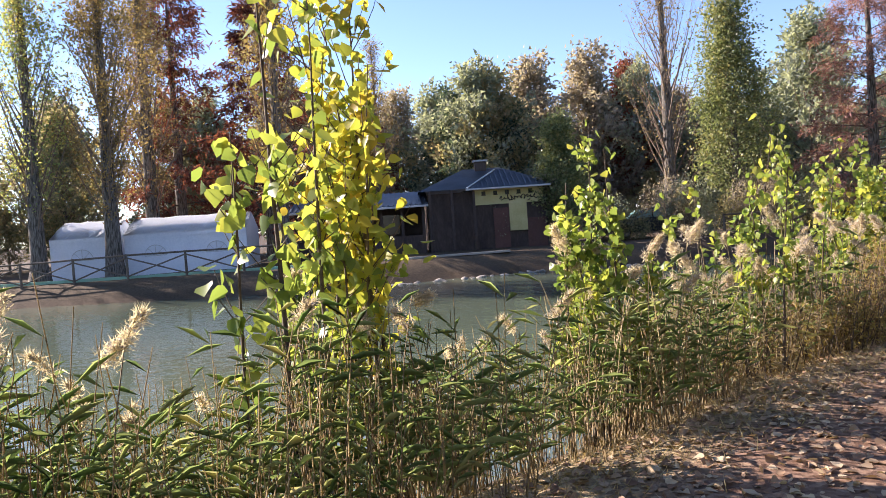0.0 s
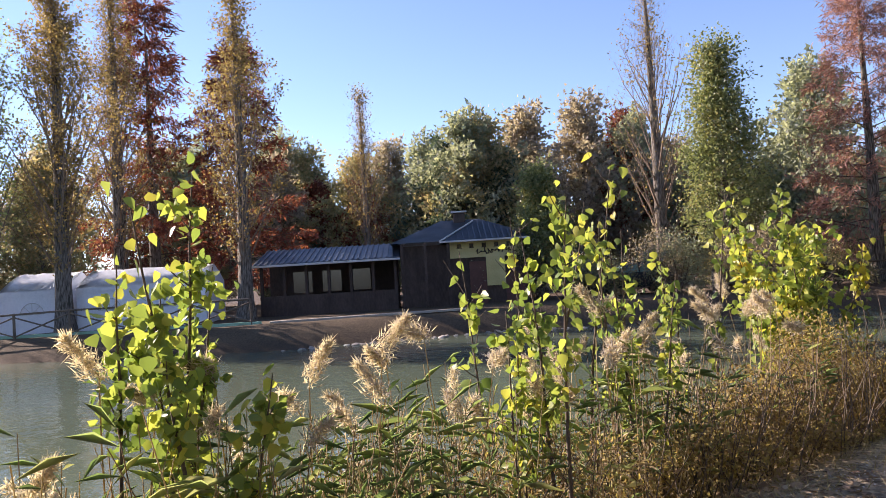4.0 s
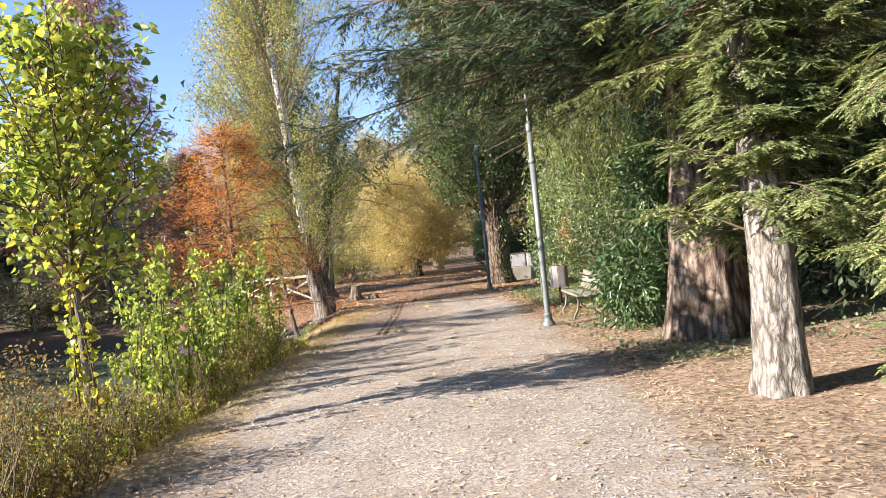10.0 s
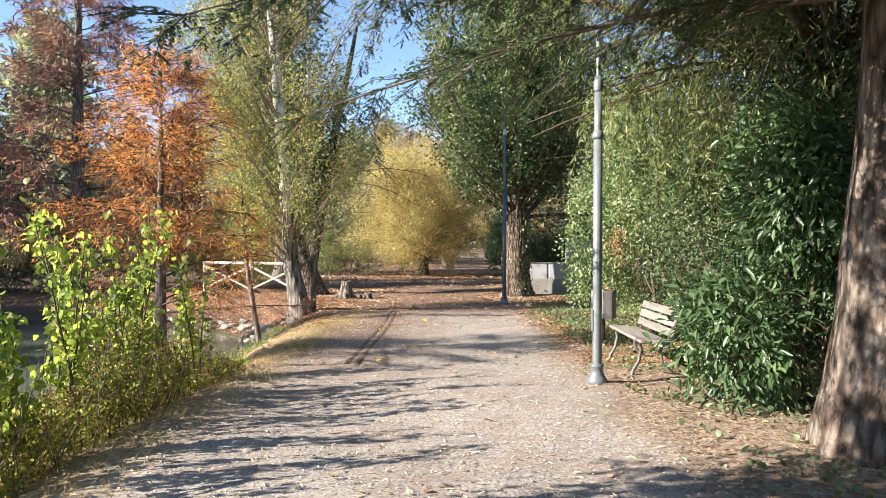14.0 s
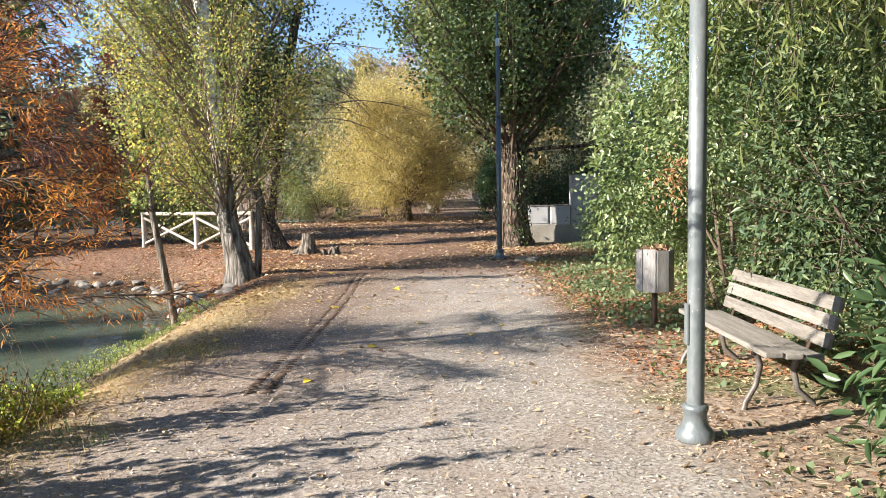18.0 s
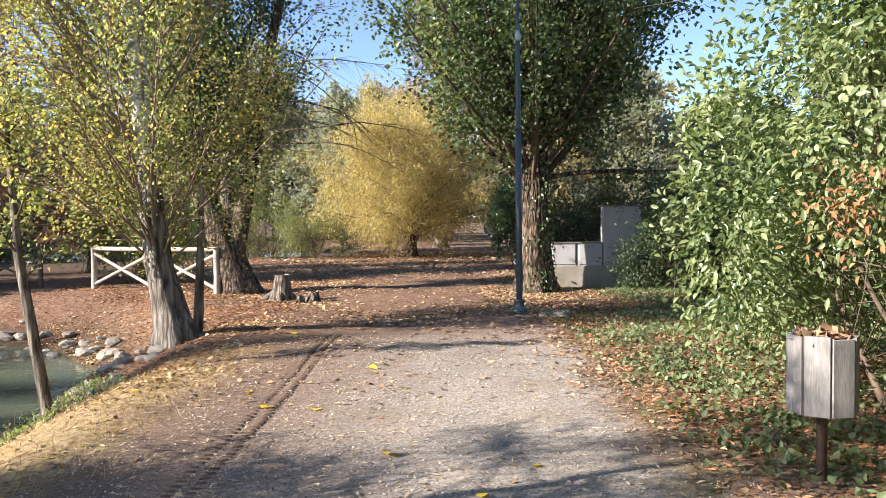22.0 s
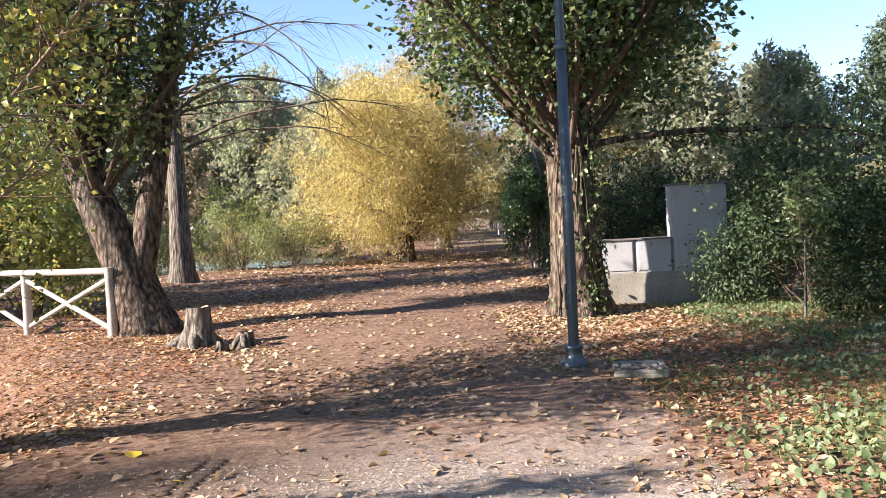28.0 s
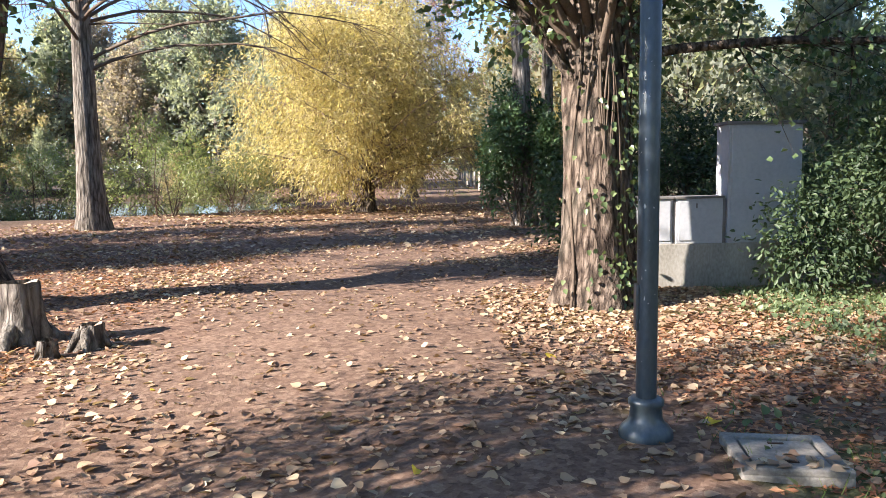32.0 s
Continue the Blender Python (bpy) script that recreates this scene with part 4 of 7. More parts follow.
def poplar_ivy():
    x, y = 1.92, 40.45
    t = thing("poplar_tree", (x, y, gz(x, y)), "broad old poplar with ivy on its furrowed trunk", "tree")
    tree_parts(t, [(0, 0, 0), (-0.05, 0, 1.5), (-0.1, 0.1, 3.2), (0.1, 0.2, 7), (0.2, 0.2, 15)], [0.40, 0.37, 0.36, 0.26, 0.04], BARK_DARK, TWIG, L_POPLAR_SHADE, 63,
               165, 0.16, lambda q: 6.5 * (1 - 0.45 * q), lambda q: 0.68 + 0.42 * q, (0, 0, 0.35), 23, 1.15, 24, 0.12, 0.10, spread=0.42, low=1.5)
    rng = np.random.default_rng(9)
    n = 620
    h = rng.uniform(0, 1, n) ** 1.5 * 3.4
    az = rng.normal(-0.55, 0.75, n)
    r = 0.40 + rng.uniform(0, 0.1, n) + 0.16 * np.exp(-h / 0.4)
    pos = np.stack([r * np.cos(az) - 0.05, r * np.sin(az), h], 1)
    out = np.stack([np.cos(az), np.sin(az), np.zeros(n)], 1)
    part("ivy", leaf_mesh("ivy", pos, out * 0.4 + np.array([0, 0, -0.7]) + rng.normal(0, 0.4, (n, 3)), out + rng.normal(0, 0.3, (n, 3)), 0.066, 0.06, "heart"), L_IVY, t, "dark green climbing ivy")
    tub = Tubes()
    for q in range(16):
        az = rng.normal(-0.7, 0.9)
        h = np.linspace(-0.1, rng.uniform(2.6, 5.2), 12)
        wob = az + 0.18 * np.sin(h * rng.uniform(1.2, 2.6) + q)
        rr = 0.385 + 0.16 * np.exp(-np.clip(h, 0, None) / 0.4) - 0.012 * h
        tub.add(np.stack([rr * np.cos(wob) - 0.04, rr * np.sin(wob), h], 1), np.linspace(0.02, 0.008, 12), 5)
    part("ivy_wood", tub.mesh("ivy_wood"), TWIG, t, "woody ivy stems on the bark")
    for nm, a, d, L, bend in (("low_limb", (0.25, -0.1, 2.75), (1, -0.12, 0.25), 5.2, (0, 0, -0.5)), ("side_limb", (-0.2, -0.1, 2.35), (-0.75, -0.15, 0.8), 2.6, (0, 0, 0.3))):
        tub, P = Tubes(), []
        main = curve_pts(a, d, L, 10, bend, 0.05, rng)
        tub.add(main, np.linspace(0.06, 0.012, 10), 8)
        for q in range(54 if nm == "low_limb" else 14):
            k = int(rng.integers(2, 9))
            tw = curve_pts(main[k], unit(main[k + 1] - main[k - 1]) + rng.normal(0, 0.8, 3), rng.uniform(0.4, 1.5), 5, (0, 0, -0.3), 0.12, rng)
            tub.add(tw, np.linspace(0.012, 0.003, 5), 3)
            P.append(tw[rng.integers(1, 5, 26)] + rng.normal(0, 0.11, (26, 3)))
        part(nm, tub.mesh(nm), BARK_DARK, t, "crooked low limb")
        P = np.concatenate(P)
        tagged(part("limb_leaves", leaf_mesh("limb_leaves", P, rng.normal(0, 0.6, P.shape) + np.array([0, 0, -0.4]), rng.normal(0, 0.7, P.shape) + np.array([0, 0, 0.3]), 0.085, 0.075), L_POPLAR_SHADE, t), kind="stuff")


def cypress_bank():
    t = cypress((-9.4, 53.0, gz(-9.4, 53)), 17, 64, L_PINK, 0.95, per=7, leaf_l=0.16, leaf_w=0.03, n1=34, n2=12, h0=0.32, bare=0.5, bark=BARK_GREY,
                label="straight-trunked bald cypress with nearly bare drooping branches")
    tub, rng = Tubes(), np.random.default_rng(4)
    for q in range(15):
        az = -0.6 + 0.9 * math.sin(q * 1.7)
        main = curve_pts((0, 0, rng.uniform(3.2, 8.5)), (math.cos(az), math.sin(az), 0.55), rng.uniform(5.5, 9.5), 10, (0, 0, -1.15), 0.09, rng)
        tub.add(main, np.linspace(0.055, 0.008, 10), 5)
        for s in range(26):
            k = int(rng.integers(2, 9))
            tw = curve_pts(main[k], unit(main[k + 1] - main[k - 1]) + rng.normal(0, 0.5, 3), rng.uniform(0.6, 2.2), 5, (0, 0, -0.6), 0.14, rng)
            tub.add(tw, np.linspace(0.010, 0.003, 5), 3)
    tagged(part("hanging_branchwork", tub.mesh("hanging_branchwork"), TWIG, t), kind="stuff")


def willow_gold():
    x, y = -2.45, 60.0
    t = thing("willow_tree", (x, y, gz(x, y)), "golden autumn willow with a round drooping crown", "tree")
    tree_parts(t, [(0, 0, 0), (0.1, 0, 1.2), (-0.1, 0.1, 2.8), (0, 0, 5.6)], [0.34, 0.28, 0.16, 0.03], BARK_DARK, TWIG_PALE, L_GOLD, 65,
               95, 0.13, lambda q: 6.3 * (1 - 0.44 * q), lambda q: 0.36 + 0.73 * q, (0, 0, -0.42), 23, 1.7, 46, 0.19, 0.042, spread=0.46, droop2=(0, 0, -1.4))


def orange_cypress():
    x, y = -4.5, 24.9
    t = cypress((x, y, gz(x, y) - 0.05), 5.2, 66, L_ORANGE, 2.1, per=13, leaf_l=0.10, leaf_w=0.014, n1=54, n2=24, h0=0.26, spread=0.13, len2=0.10, limb=0.5,
                label="young bald cypress with bright orange feathery foliage")


def sapling(x, y, h, seed, lean=0.1):
    t = thing("sapling", (x, y, gz(x, y)), "thin young tree with sparse green leaves on the bank", "tree")
    tree_parts(t, [(0, 0, 0), (-lean, 0, h * 0.5), (-1.5 * lean, 0.05, h)], [0.065, 0.05, 0.015], BARK_GREY, TWIG, L_POPLAR_Y, seed, 18, 0.42, lambda q: 0.26 * h * (1.1 - q), lambda q: 0.8, (0, 0, 0.2), 7, 0.35, 8,
               0.075, 0.06, spread=0.12, sides=(10, 4, 3), flare=0.2)


def needle_tree(name, x, y, h, r, seed, label, n1, h0, reach, rise, aim, bark, drop=-0.35, twigs=27, dens=13, trunk=None, low=0.95, skirt=None, leaf=L_CEDAR):
    """A conifer whose flat sprays carry two ranks of short needles."""
    rng = np.random.default_rng(seed)
    at = np.array((x, y, gz(x, y)))
    t = thing(name, at, label, "tree")
    tr = np.asarray(trunk if trunk is not None else [(0, 0, 0), (0.05, 0, h * 0.5), (0, 0, h)], dtype=float)
    part("trunk", trunk_mesh(tr, r, 30, 0.25, 0.045, seed), bark, t)
    tub = Tubes()
    k = along(tr)
    P, D, N = [], [], []
    for q in range(n1 + (skirt[2] if skirt else 0)):
        f = h0 + (1 - h0) * ((q + rng.uniform(0, 0.9)) / n1) ** 1.6
        if q >= n1:
            f = rng.uniform(skirt[3], skirt[4]) / h
        p = np.array([np.interp(f, k, tr[:, a]) for a in range(3)])
        az = q * 2.39996 + rng.normal(0, 0.3)
        if rng.uniform() < aim[1]:
            az = aim[0] + rng.normal(0, aim[2])
        el = rise(f) + rng.normal(0, 0.08)
        L = reach(f, az) * rng.uniform(0.75, 1.1)
        if q >= n1:
            az, L = skirt[0] + rng.uniform(-1, 1) * skirt[1], rng.uniform(0.45, 1.0)
        main = curve_pts(p, (math.cos(az) * math.cos(el), math.sin(az) * math.cos(el), math.sin(el)), L, 9, (0, 0, drop), 0.04, rng)
        if np.any((np.abs(main[:, 0] + at[0]) < 1.3) & (main[:, 2] + at[2] < 2.75)):
            continue
        tub.add(main, np.linspace(0.010 + 0.005 * L, 0.003, 9), 5)
        for s in range(int(twigs * L / 2.5) + 5):
            g = rng.uniform(0.16, 1.0)
            b = np.array([np.interp(g, np.linspace(0, 1, 9), main[:, a]) for a in range(3)])
            dd = unit(main[min(8, int(g * 8) + 1)] - main[min(7, int(g * 8))])
            side = unit(np.cross(dd, (0, 0, 1.0))) * (1 if s % 2 else -1)
            tw = curve_pts(b, dd * 0.8 + side * 0.9 + np.array([0, 0, rng.normal(0, 0.3)]), (0.35 + 0.13 * L) * rng.uniform(0.5, 1.15) * (1.25 - 0.55 * g), 6, (0, 0, -0.55), 0.1, rng)
            wx, wy, wz = (tw + at).T
            if np.any((np.abs(wx) < 1.2) & (wz < 2.3)) or np.any(wz < low):
                continue
            tub.add(tw[[0, 3, 5]], [0.007, 0.004, 0.002], 3)
            W = 18
            c = rng.uniform(0.12, 1.0, W) * 5
            ci = np.minimum(c.astype(int), 4)
            o = tw[ci] + (tw[ci + 1] - tw[ci]) * (c - ci)[:, None]
            td = unit(tw[5] - tw[0])
            sd = unit(np.cross(td, (0, 0, 1.0)))
            sg = np.where(np.arange(W) % 2, 1.0, -1.0)[:, None] * 0.85
            sg[0] = 0
            tip = unit(td * 0.8 + sd * sg + np.array([0, 0, -0.18]) + rng.normal(0, 0.17, (W, 3))) * rng.uniform(0.07, 0.16, W)[:, None]
            m = dens
            u = (np.arange(m) / m)[None, :, None] + rng.uniform(0, 0.04, (W, m, 1))
            ns = unit(np.cross(tip, (0, 0, 1.0)))[:, None]
            alt = np.where(np.arange(m) % 2, 1.0, -1.0)[None, :, None]
            P.append((o[:, None] + tip[:, None] * u).reshape(-1, 3))
            D.append((unit(tip)[:, None] * 0.7 + ns * alt * (1.15 - u) + rng.normal(0, 0.14, (W, m, 3))).reshape(-1, 3))
    part("branchwork", tub.mesh("branchwork"), TWIG, t)
    P, D = np.concatenate(P), np.concatenate(D)
    N = rng.normal(0, 0.3, (len(P), 3)) + np.array([0, 0, 0.75]) + unit(P * np.array([1, 1, 0.0])) * 0.6
    tagged(part("foliage", leaf_mesh("foliage", P, D, N, 0.030 * rng.uniform(0.75, 1.2, len(P)), 0.014, "needle"), leaf, t), kind="stuff")
    return t


def shrub(name, x, y, rx, ry, h, seed, leaf, n, leaf_l, leaf_w, label, shape="kite", z0=0.05, lumps=7, category="shrub", stems=9, droop=-0.15, z=None):
    """A bush: stems and leaves in overlapping uneven clumps, thickest near their outside."""
    rng = np.random.default_rng(seed)
    t = thing(name, (x, y, gz(x, y) if z is None else z), label, category)
    tub = Tubes()
    cs, rs = [], []
    for q in range(lumps):
        az, f = q * 2.39996 + rng.uniform(0, 1), (rng.uniform(-0.2, 0.25) if q % 2 else rng.uniform(0.3, 1.0)) if q else 0.6
        rr = rng.uniform(0.32, 0.62)
        cs.append((rx * (1 - rr) * 1.25 * math.cos(az) * (1.15 - 0.55 * f), ry * (1 - rr) * 1.25 * math.sin(az) * (1.15 - 0.55 * f), z0 + h * (0.26 + 0.52 * f)))
        rs.append((rx * rr, ry * rr, h * 0.27))
    for q in range(stems):
        c = np.array(cs[q % lumps])
        st = curve_pts((rng.normal(0, 0.1 * rx), rng.normal(0, 0.1 * ry), -0.1), c + np.array([0, 0, 0.5]), np.linalg.norm(c) * 1.05, 7, (0, 0, 0.3), 0.05, rng)
        tub.add(st, np.linspace(0.010 + 0.005 * h, 0.006, 7), 5)
        for s in range(14):
            a = st[int(rng.integers(2, 6))]
            tub.add(curve_pts(a, sphere_dirs(1, rng)[0] + np.array([0, 0, 0.4]), 0.35 * h * rng.uniform(0.4, 1), 4, (0, 0, 0.2), 0.1, rng), [0.008, 0.006, 0.004, 0.002], 3)
    part("stemwork", tub.mesh("stemwork"), TWIG, t)
    pick = rng.integers(0, lumps, n)
    d = sphere_dirs(n, rng)
    rad = rng.uniform(0.25, 1.0, n) ** 0.55 * (1 + 0.3 * np.sin(d[:, 0] * 5 + pick) * np.sin(d[:, 2] * 6 + 2 * pick) + 0.16 * np.sin(d[:, 1] * 9 + d[:, 2] * 8 + pick) + rng.normal(0, 0.09, n))
    pos = np.array(cs)[pick] + d * np.array(rs)[pick] * rad[:, None]
    keep = pos[:, 2] > z0
    pos, d = pos[keep], d[keep]
    m = len(pos)
    dr = unit(d * 0.7 + rng.normal(0, 0.55, (m, 3)) + np.array([0, 0, droop]))
    nrm = unit(d * 0.8 + rng.normal(0, 0.5, (m, 3)) + np.array([0, 0, 0.6]))
    tagged(part("foliage", leaf_mesh("foliage", pos, dr, nrm, leaf_l * rng.uniform(0.6, 1.2, m), leaf_w * rng.uniform(0.7, 1.15, m), shape), leaf, t), kind="stuff")
    return t


poplar_left()
poplar_leaning()
poplar_ivy()
cypress_bank()
willow_gold()
orange_cypress()
sapling(-4.5, 30.45, 3.7, 71, 0.3)
cypress((-1.2, 73, 0), 18, 35, leaf=L_PINK, per=18, leaf_l=0.36, leaf_w=0.05, label="pale rusty bald cypress beyond the willow")

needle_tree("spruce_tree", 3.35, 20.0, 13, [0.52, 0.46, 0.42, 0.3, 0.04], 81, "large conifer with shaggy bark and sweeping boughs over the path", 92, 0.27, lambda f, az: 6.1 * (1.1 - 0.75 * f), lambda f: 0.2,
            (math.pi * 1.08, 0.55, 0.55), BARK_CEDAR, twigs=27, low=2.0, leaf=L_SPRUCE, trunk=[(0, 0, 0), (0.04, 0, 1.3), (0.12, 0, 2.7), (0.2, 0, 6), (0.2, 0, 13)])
needle_tree("spruce_tree", 2.68, 16.2, 11, [0.205, 0.19, 0.16, 0.04], 82, "pale-trunked conifer with hanging yellow-green sprays", 90, 0.115,
            lambda f, az: 0.78 + 0.3 * math.sin(az * 3) + 2.3 * float(sstep(np.array(f), 0.25, 0.28)) * (1.25 - f) * (1.0 if math.sin(az) > -0.12 else 0.2) * (0.22 if math.cos(az) < -0.15 else 1.0), lambda f: 0.5 if f < 0.26 else 0.2, (math.pi * 0.45, 0.3, 0.5), BARK_PALE, drop=-0.5, skirt=(math.pi * 1.5, 0.65, 44, 1.75, 4.6), twigs=27, trunk=[(0, 0, 0), (0.02, 0, 1.0), (0.0, 0, 4), (0, 0, 11)])
needle_tree("spruce_tree", 3.65, 14.8, 8, [0.2, 0.12, 0.04], 83, "conifer with hanging yellow-green sprays down to the ground", 44, 0.10, lambda f, az: 0.95 + 0.8 * float(sstep(np.array(f), 0.25, 0.4)) * (1.4 - f), lambda f: 0.05,
            (math.pi * 1.1, 0.4, 0.8), BARK_CEDAR, drop=-0.6, low=0.35, skirt=(math.pi * 1.2, 0.9, 26, 0.6, 2.0), twigs=22)

# green willow whose branches arch over the path
t = thing("willow_tree", (5.4, 24.4, 0), "green willow arching narrow-leaved branches over the path", "tree")
tree_parts(t, [(0, 0, 0), (-0.1, 0, 2.0), (-0.5, 0, 4.5), (-0.9, 0, 8)], [0.28, 0.24, 0.18, 0.04], BARK_GREY, TWIG, L_WILLOW, 84, 150, 0.40, lambda q: 9.8 * (1.1 - 0.55 * q), lambda q: 0.58 + 0.4 * q, (0, 0, -0.5), 16, 2.3, 34,
           0.13, 0.022, spread=0.2, droop2=(0, 0, -2.4), aim=(math.pi, 0.6, 0.5))

rng = np.random.default_rng(19)
tub, P, D = Tubes(), [], []
for q in range(5):
    limb = curve_pts((-0.5, -0.1, 4.2), (-1, -0.35 + 0.16 * q, 0.05), 3.6 + 0.2 * q, 9, (0, 0, -0.45), 0.04, rng)
    tub.add(limb, np.linspace(0.035, 0.008, 9), 5)
    for s in range(15):
        b = limb[int(rng.integers(4, 9))]
        tw = curve_pts(b, rng.normal(0, 0.5, 3) + np.array([-0.3, -0.2, -0.2]), rng.uniform(0.5, 1.15), 5, (0, 0, -1.5), 0.06, rng)
        if np.any(tw[:, 0] + 5.4 < 1.55):
            continue
        tub.add(tw, np.linspace(0.006, 0.002, 5), 3)
        k = rng.uniform(0, 3.99, 26)
        i = k.astype(int)
        P.append(tw[i] + (tw[i + 1] - tw[i]) * (k - i)[:, None])
        D.append(rng.normal(0, 0.55, (26, 3)) + np.array([0, 0, -0.6]))
for q in range(26):
    b = np.array([rng.uniform(-3.3, -2.0), rng.uniform(-1.2, 0.3), rng.uniform(3.4, 4.0)])
    tw = curve_pts(b, rng.normal(0, 0.35, 3) + np.array([-0.3, -0.2, -0.5]), rng.uniform(1.1, 1.9), 6, (0, 0, -1.4), 0.06, rng)
    if np.any(tw[:, 0] + 5.4 < 1.7):
        continue
    tub.add(tw, np.linspace(0.007, 0.002, 6), 3)
    k = rng.uniform(0.5, 4.99, 34)
    i = k.astype(int)
    P.append(tw[i] + (tw[i + 1] - tw[i]) * (k - i)[:, None])
    D.append(rng.normal(0, 0.55, (34, 3)) + np.array([0, 0, -0.6]))
tagged(part("hanging_branchwork", tub.mesh("hanging_branchwork"), TWIG, t), kind="stuff")
P, D = np.concatenate(P), np.concatenate(D)
tagged(part("hanging_leaves", leaf_mesh("hanging_leaves", P, D, rng.normal(0, 0.6, (len(P), 3)) + np.array([-0.4, -0.2, 0.6]), rng.uniform(0.09, 0.17, len(P)), 0.024), L_WILLOW, t), kind="stuff")

shrub("laurel_bush", 3.6, 22.1, 1.15, 1.35, 3.1, 91, L_LAUREL, 17000, 0.135, 0.048, "glossy dark green laurel bush beside the bench", droop=-0.3, shape="oval")
shrub("privet_bush", 3.8, 28.0, 1.55, 1.7, 5.6, 92, L_PRIVET, 46000, 0.080, 0.042, "tall bushy evergreen shrub behind the litter bin", lumps=14, shape="oval", z0=0.55)
shrub("privet_bush", 4.5, 28.1, 0.85, 1.0, 1.3, 102, L_PRIVET, 6000, 0.078, 0.042, "low evergreen shoots at the foot of the tall shrub", lumps=9, shape="oval")
rng = np.random.default_rng(17)
n = 170
P = np.array([2.62, 27.2, 1.72]) + rng.normal(0, 1, (n, 3)) * np.array([0.12, 0.20, 0.17])
tagged(part("dead_leaves", leaf_mesh("dead_leaves", P, rng.normal(0, 0.6, (n, 3)) + np.array([-0.2, 0, -0.5]), rng.normal(0, 0.6, (n, 3)) + np.array([-0.6, -0.4, 0.3]), rng.uniform(0.035, 0.075, n), rng.uniform(0.018, 0.04, n), "oval", 0.35), L_DEAD), "withered orange-brown leaves caught in the shrub", "leaves", kind="stuff")
shrub("thuja_bush", 4.6, 24.9, 1.8, 1.8, 7.2, 93, L_THUJA, 30000, 0.11, 0.032, "feathery green conifer shrub behind the bench", lumps=9)
shrub("evergreen_shrub", 5.6, 31.2, 1.6, 1.6, 3.2, 94, L_PRIVET, 22000, 0.078, 0.038, "bushy evergreen shrub on the grass", lumps=8, shape="oval")
shrub("evergreen_shrub", 5.5, 40.0, 1.5, 1.3, 2.7, 95, L_DARK, 16000, 0.085, 0.04, "dark evergreen shrub beside the meter cabinets", lumps=8, shape="oval")
shrub("evergreen_shrub", 4.6, 45.0, 2.4, 1.6, 3.1, 96, L_DARK, 20000, 0.11, 0.055, "dark shrubbery behind the meter cabinets", lumps=9)
shrub("ivy_bush", 2.35, 51.5, 0.95, 0.95, 4.2, 97, L_LAUREL, 11000, 0.13, 0.07, "column of dark ivy round an old trunk")
shrub("evergreen_shrub", 7.6, 36.5, 1.9, 1.7, 2.8, 98, L_DARK, 16000, 0.09, 0.045, "dark evergreen shrub on the slope", lumps=8)
for q in range(7):
    shrub("hedge_shrub", 7.0 + 0.6 * math.sin(q * 2), 8.5 + 3.3 * q, 2.0, 2.2, 5.0, 110 + q, L_DARK, 6000, 0.15, 0.08, "dark evergreen hedge beside the path")
for q in range(9):
    shrub("waterside_shrub", -6.8 - 2.5 * q, 58.2 + 0.8 * q, 1.9, 1.3, 2.6 + 0.9 * (q % 2), 120 + q, L_WILLOW if q % 2 else L_POPG, 4500, 0.13, 0.05, "green shrub on the bank of the far pond")
for q in range(12):
    shrub("bank_shrub", -16.5 - 1.5 * q, 41.0 - 1.0 * q + 1.5 * (q % 2), 1.5, 1.5, 2.6 + 0.7 * (q % 3), 140 + q, (L_MIX, L_GREYGREEN, L_BROWN)[q % 3], 3500, 0.15, 0.07, "tangled shrub on the far bank")
shrub("poplar_bush", -9.4, 44.2, 1.7, 1.5, 3.8, 99, L_POPLAR_Y, 11000, 0.10, 0.085, "light green poplar scrub behind the fence")
t = thing("poplar_tree", (2.5, 51.9, 0), "slim pale-stemmed poplars rising out of ivy", "tree")
tree_parts(t, [(0, 0, 0), (-0.1, 0, 4), (-0.3, 0, 8), (-0.4, 0, 13)], [0.26, 0.22, 0.17, 0.03], BARK_POPLAR, TWIG, L_POPLAR_Y, 68, 40, 0.4, lambda q: 3.0 * (1.1 - q), lambda q: 0.9, (0, 0, 0.3), 12, 0.9, 14, 0.13, 0.11, spread=0.3)
tub = Tubes()
tub.add(curve_pts((0.7, 0.6, 0), (0.02, 0, 1), 12, 9, (0, 0, 0), 0.02, RNG), np.linspace(0.2, 0.05, 9), 12)
part("second_stem", tub.mesh("second_stem"), BARK_GREY, t)
shrub("evergreen_shrub", 7.6, 39.4, 1.7, 1.3, 2.5, 100, L_DARK, 12000, 0.095, 0.05, "tall dark evergreen shrub on the slope", lumps=8)
t = thing("sapling", (4.7, 38.5, gz(4.7, 38.5)), "slender young tree with small green leaves", "tree")
tree_parts(t, [(0, 0, 0), (0.03, 0, 1.2), (0, 0, 2.3)], [0.02, 0.016, 0.006], BARK_GREY, TWIG, L_PRIVET, 74, 22, 0.4, lambda q: 0.5 * (1.15 - q), lambda q: 0.7, (0, 0, 0.2), 7, 0.22, 9, 0.075, 0.055, spread=0.1, sides=(10, 4, 3), flare=0.2)

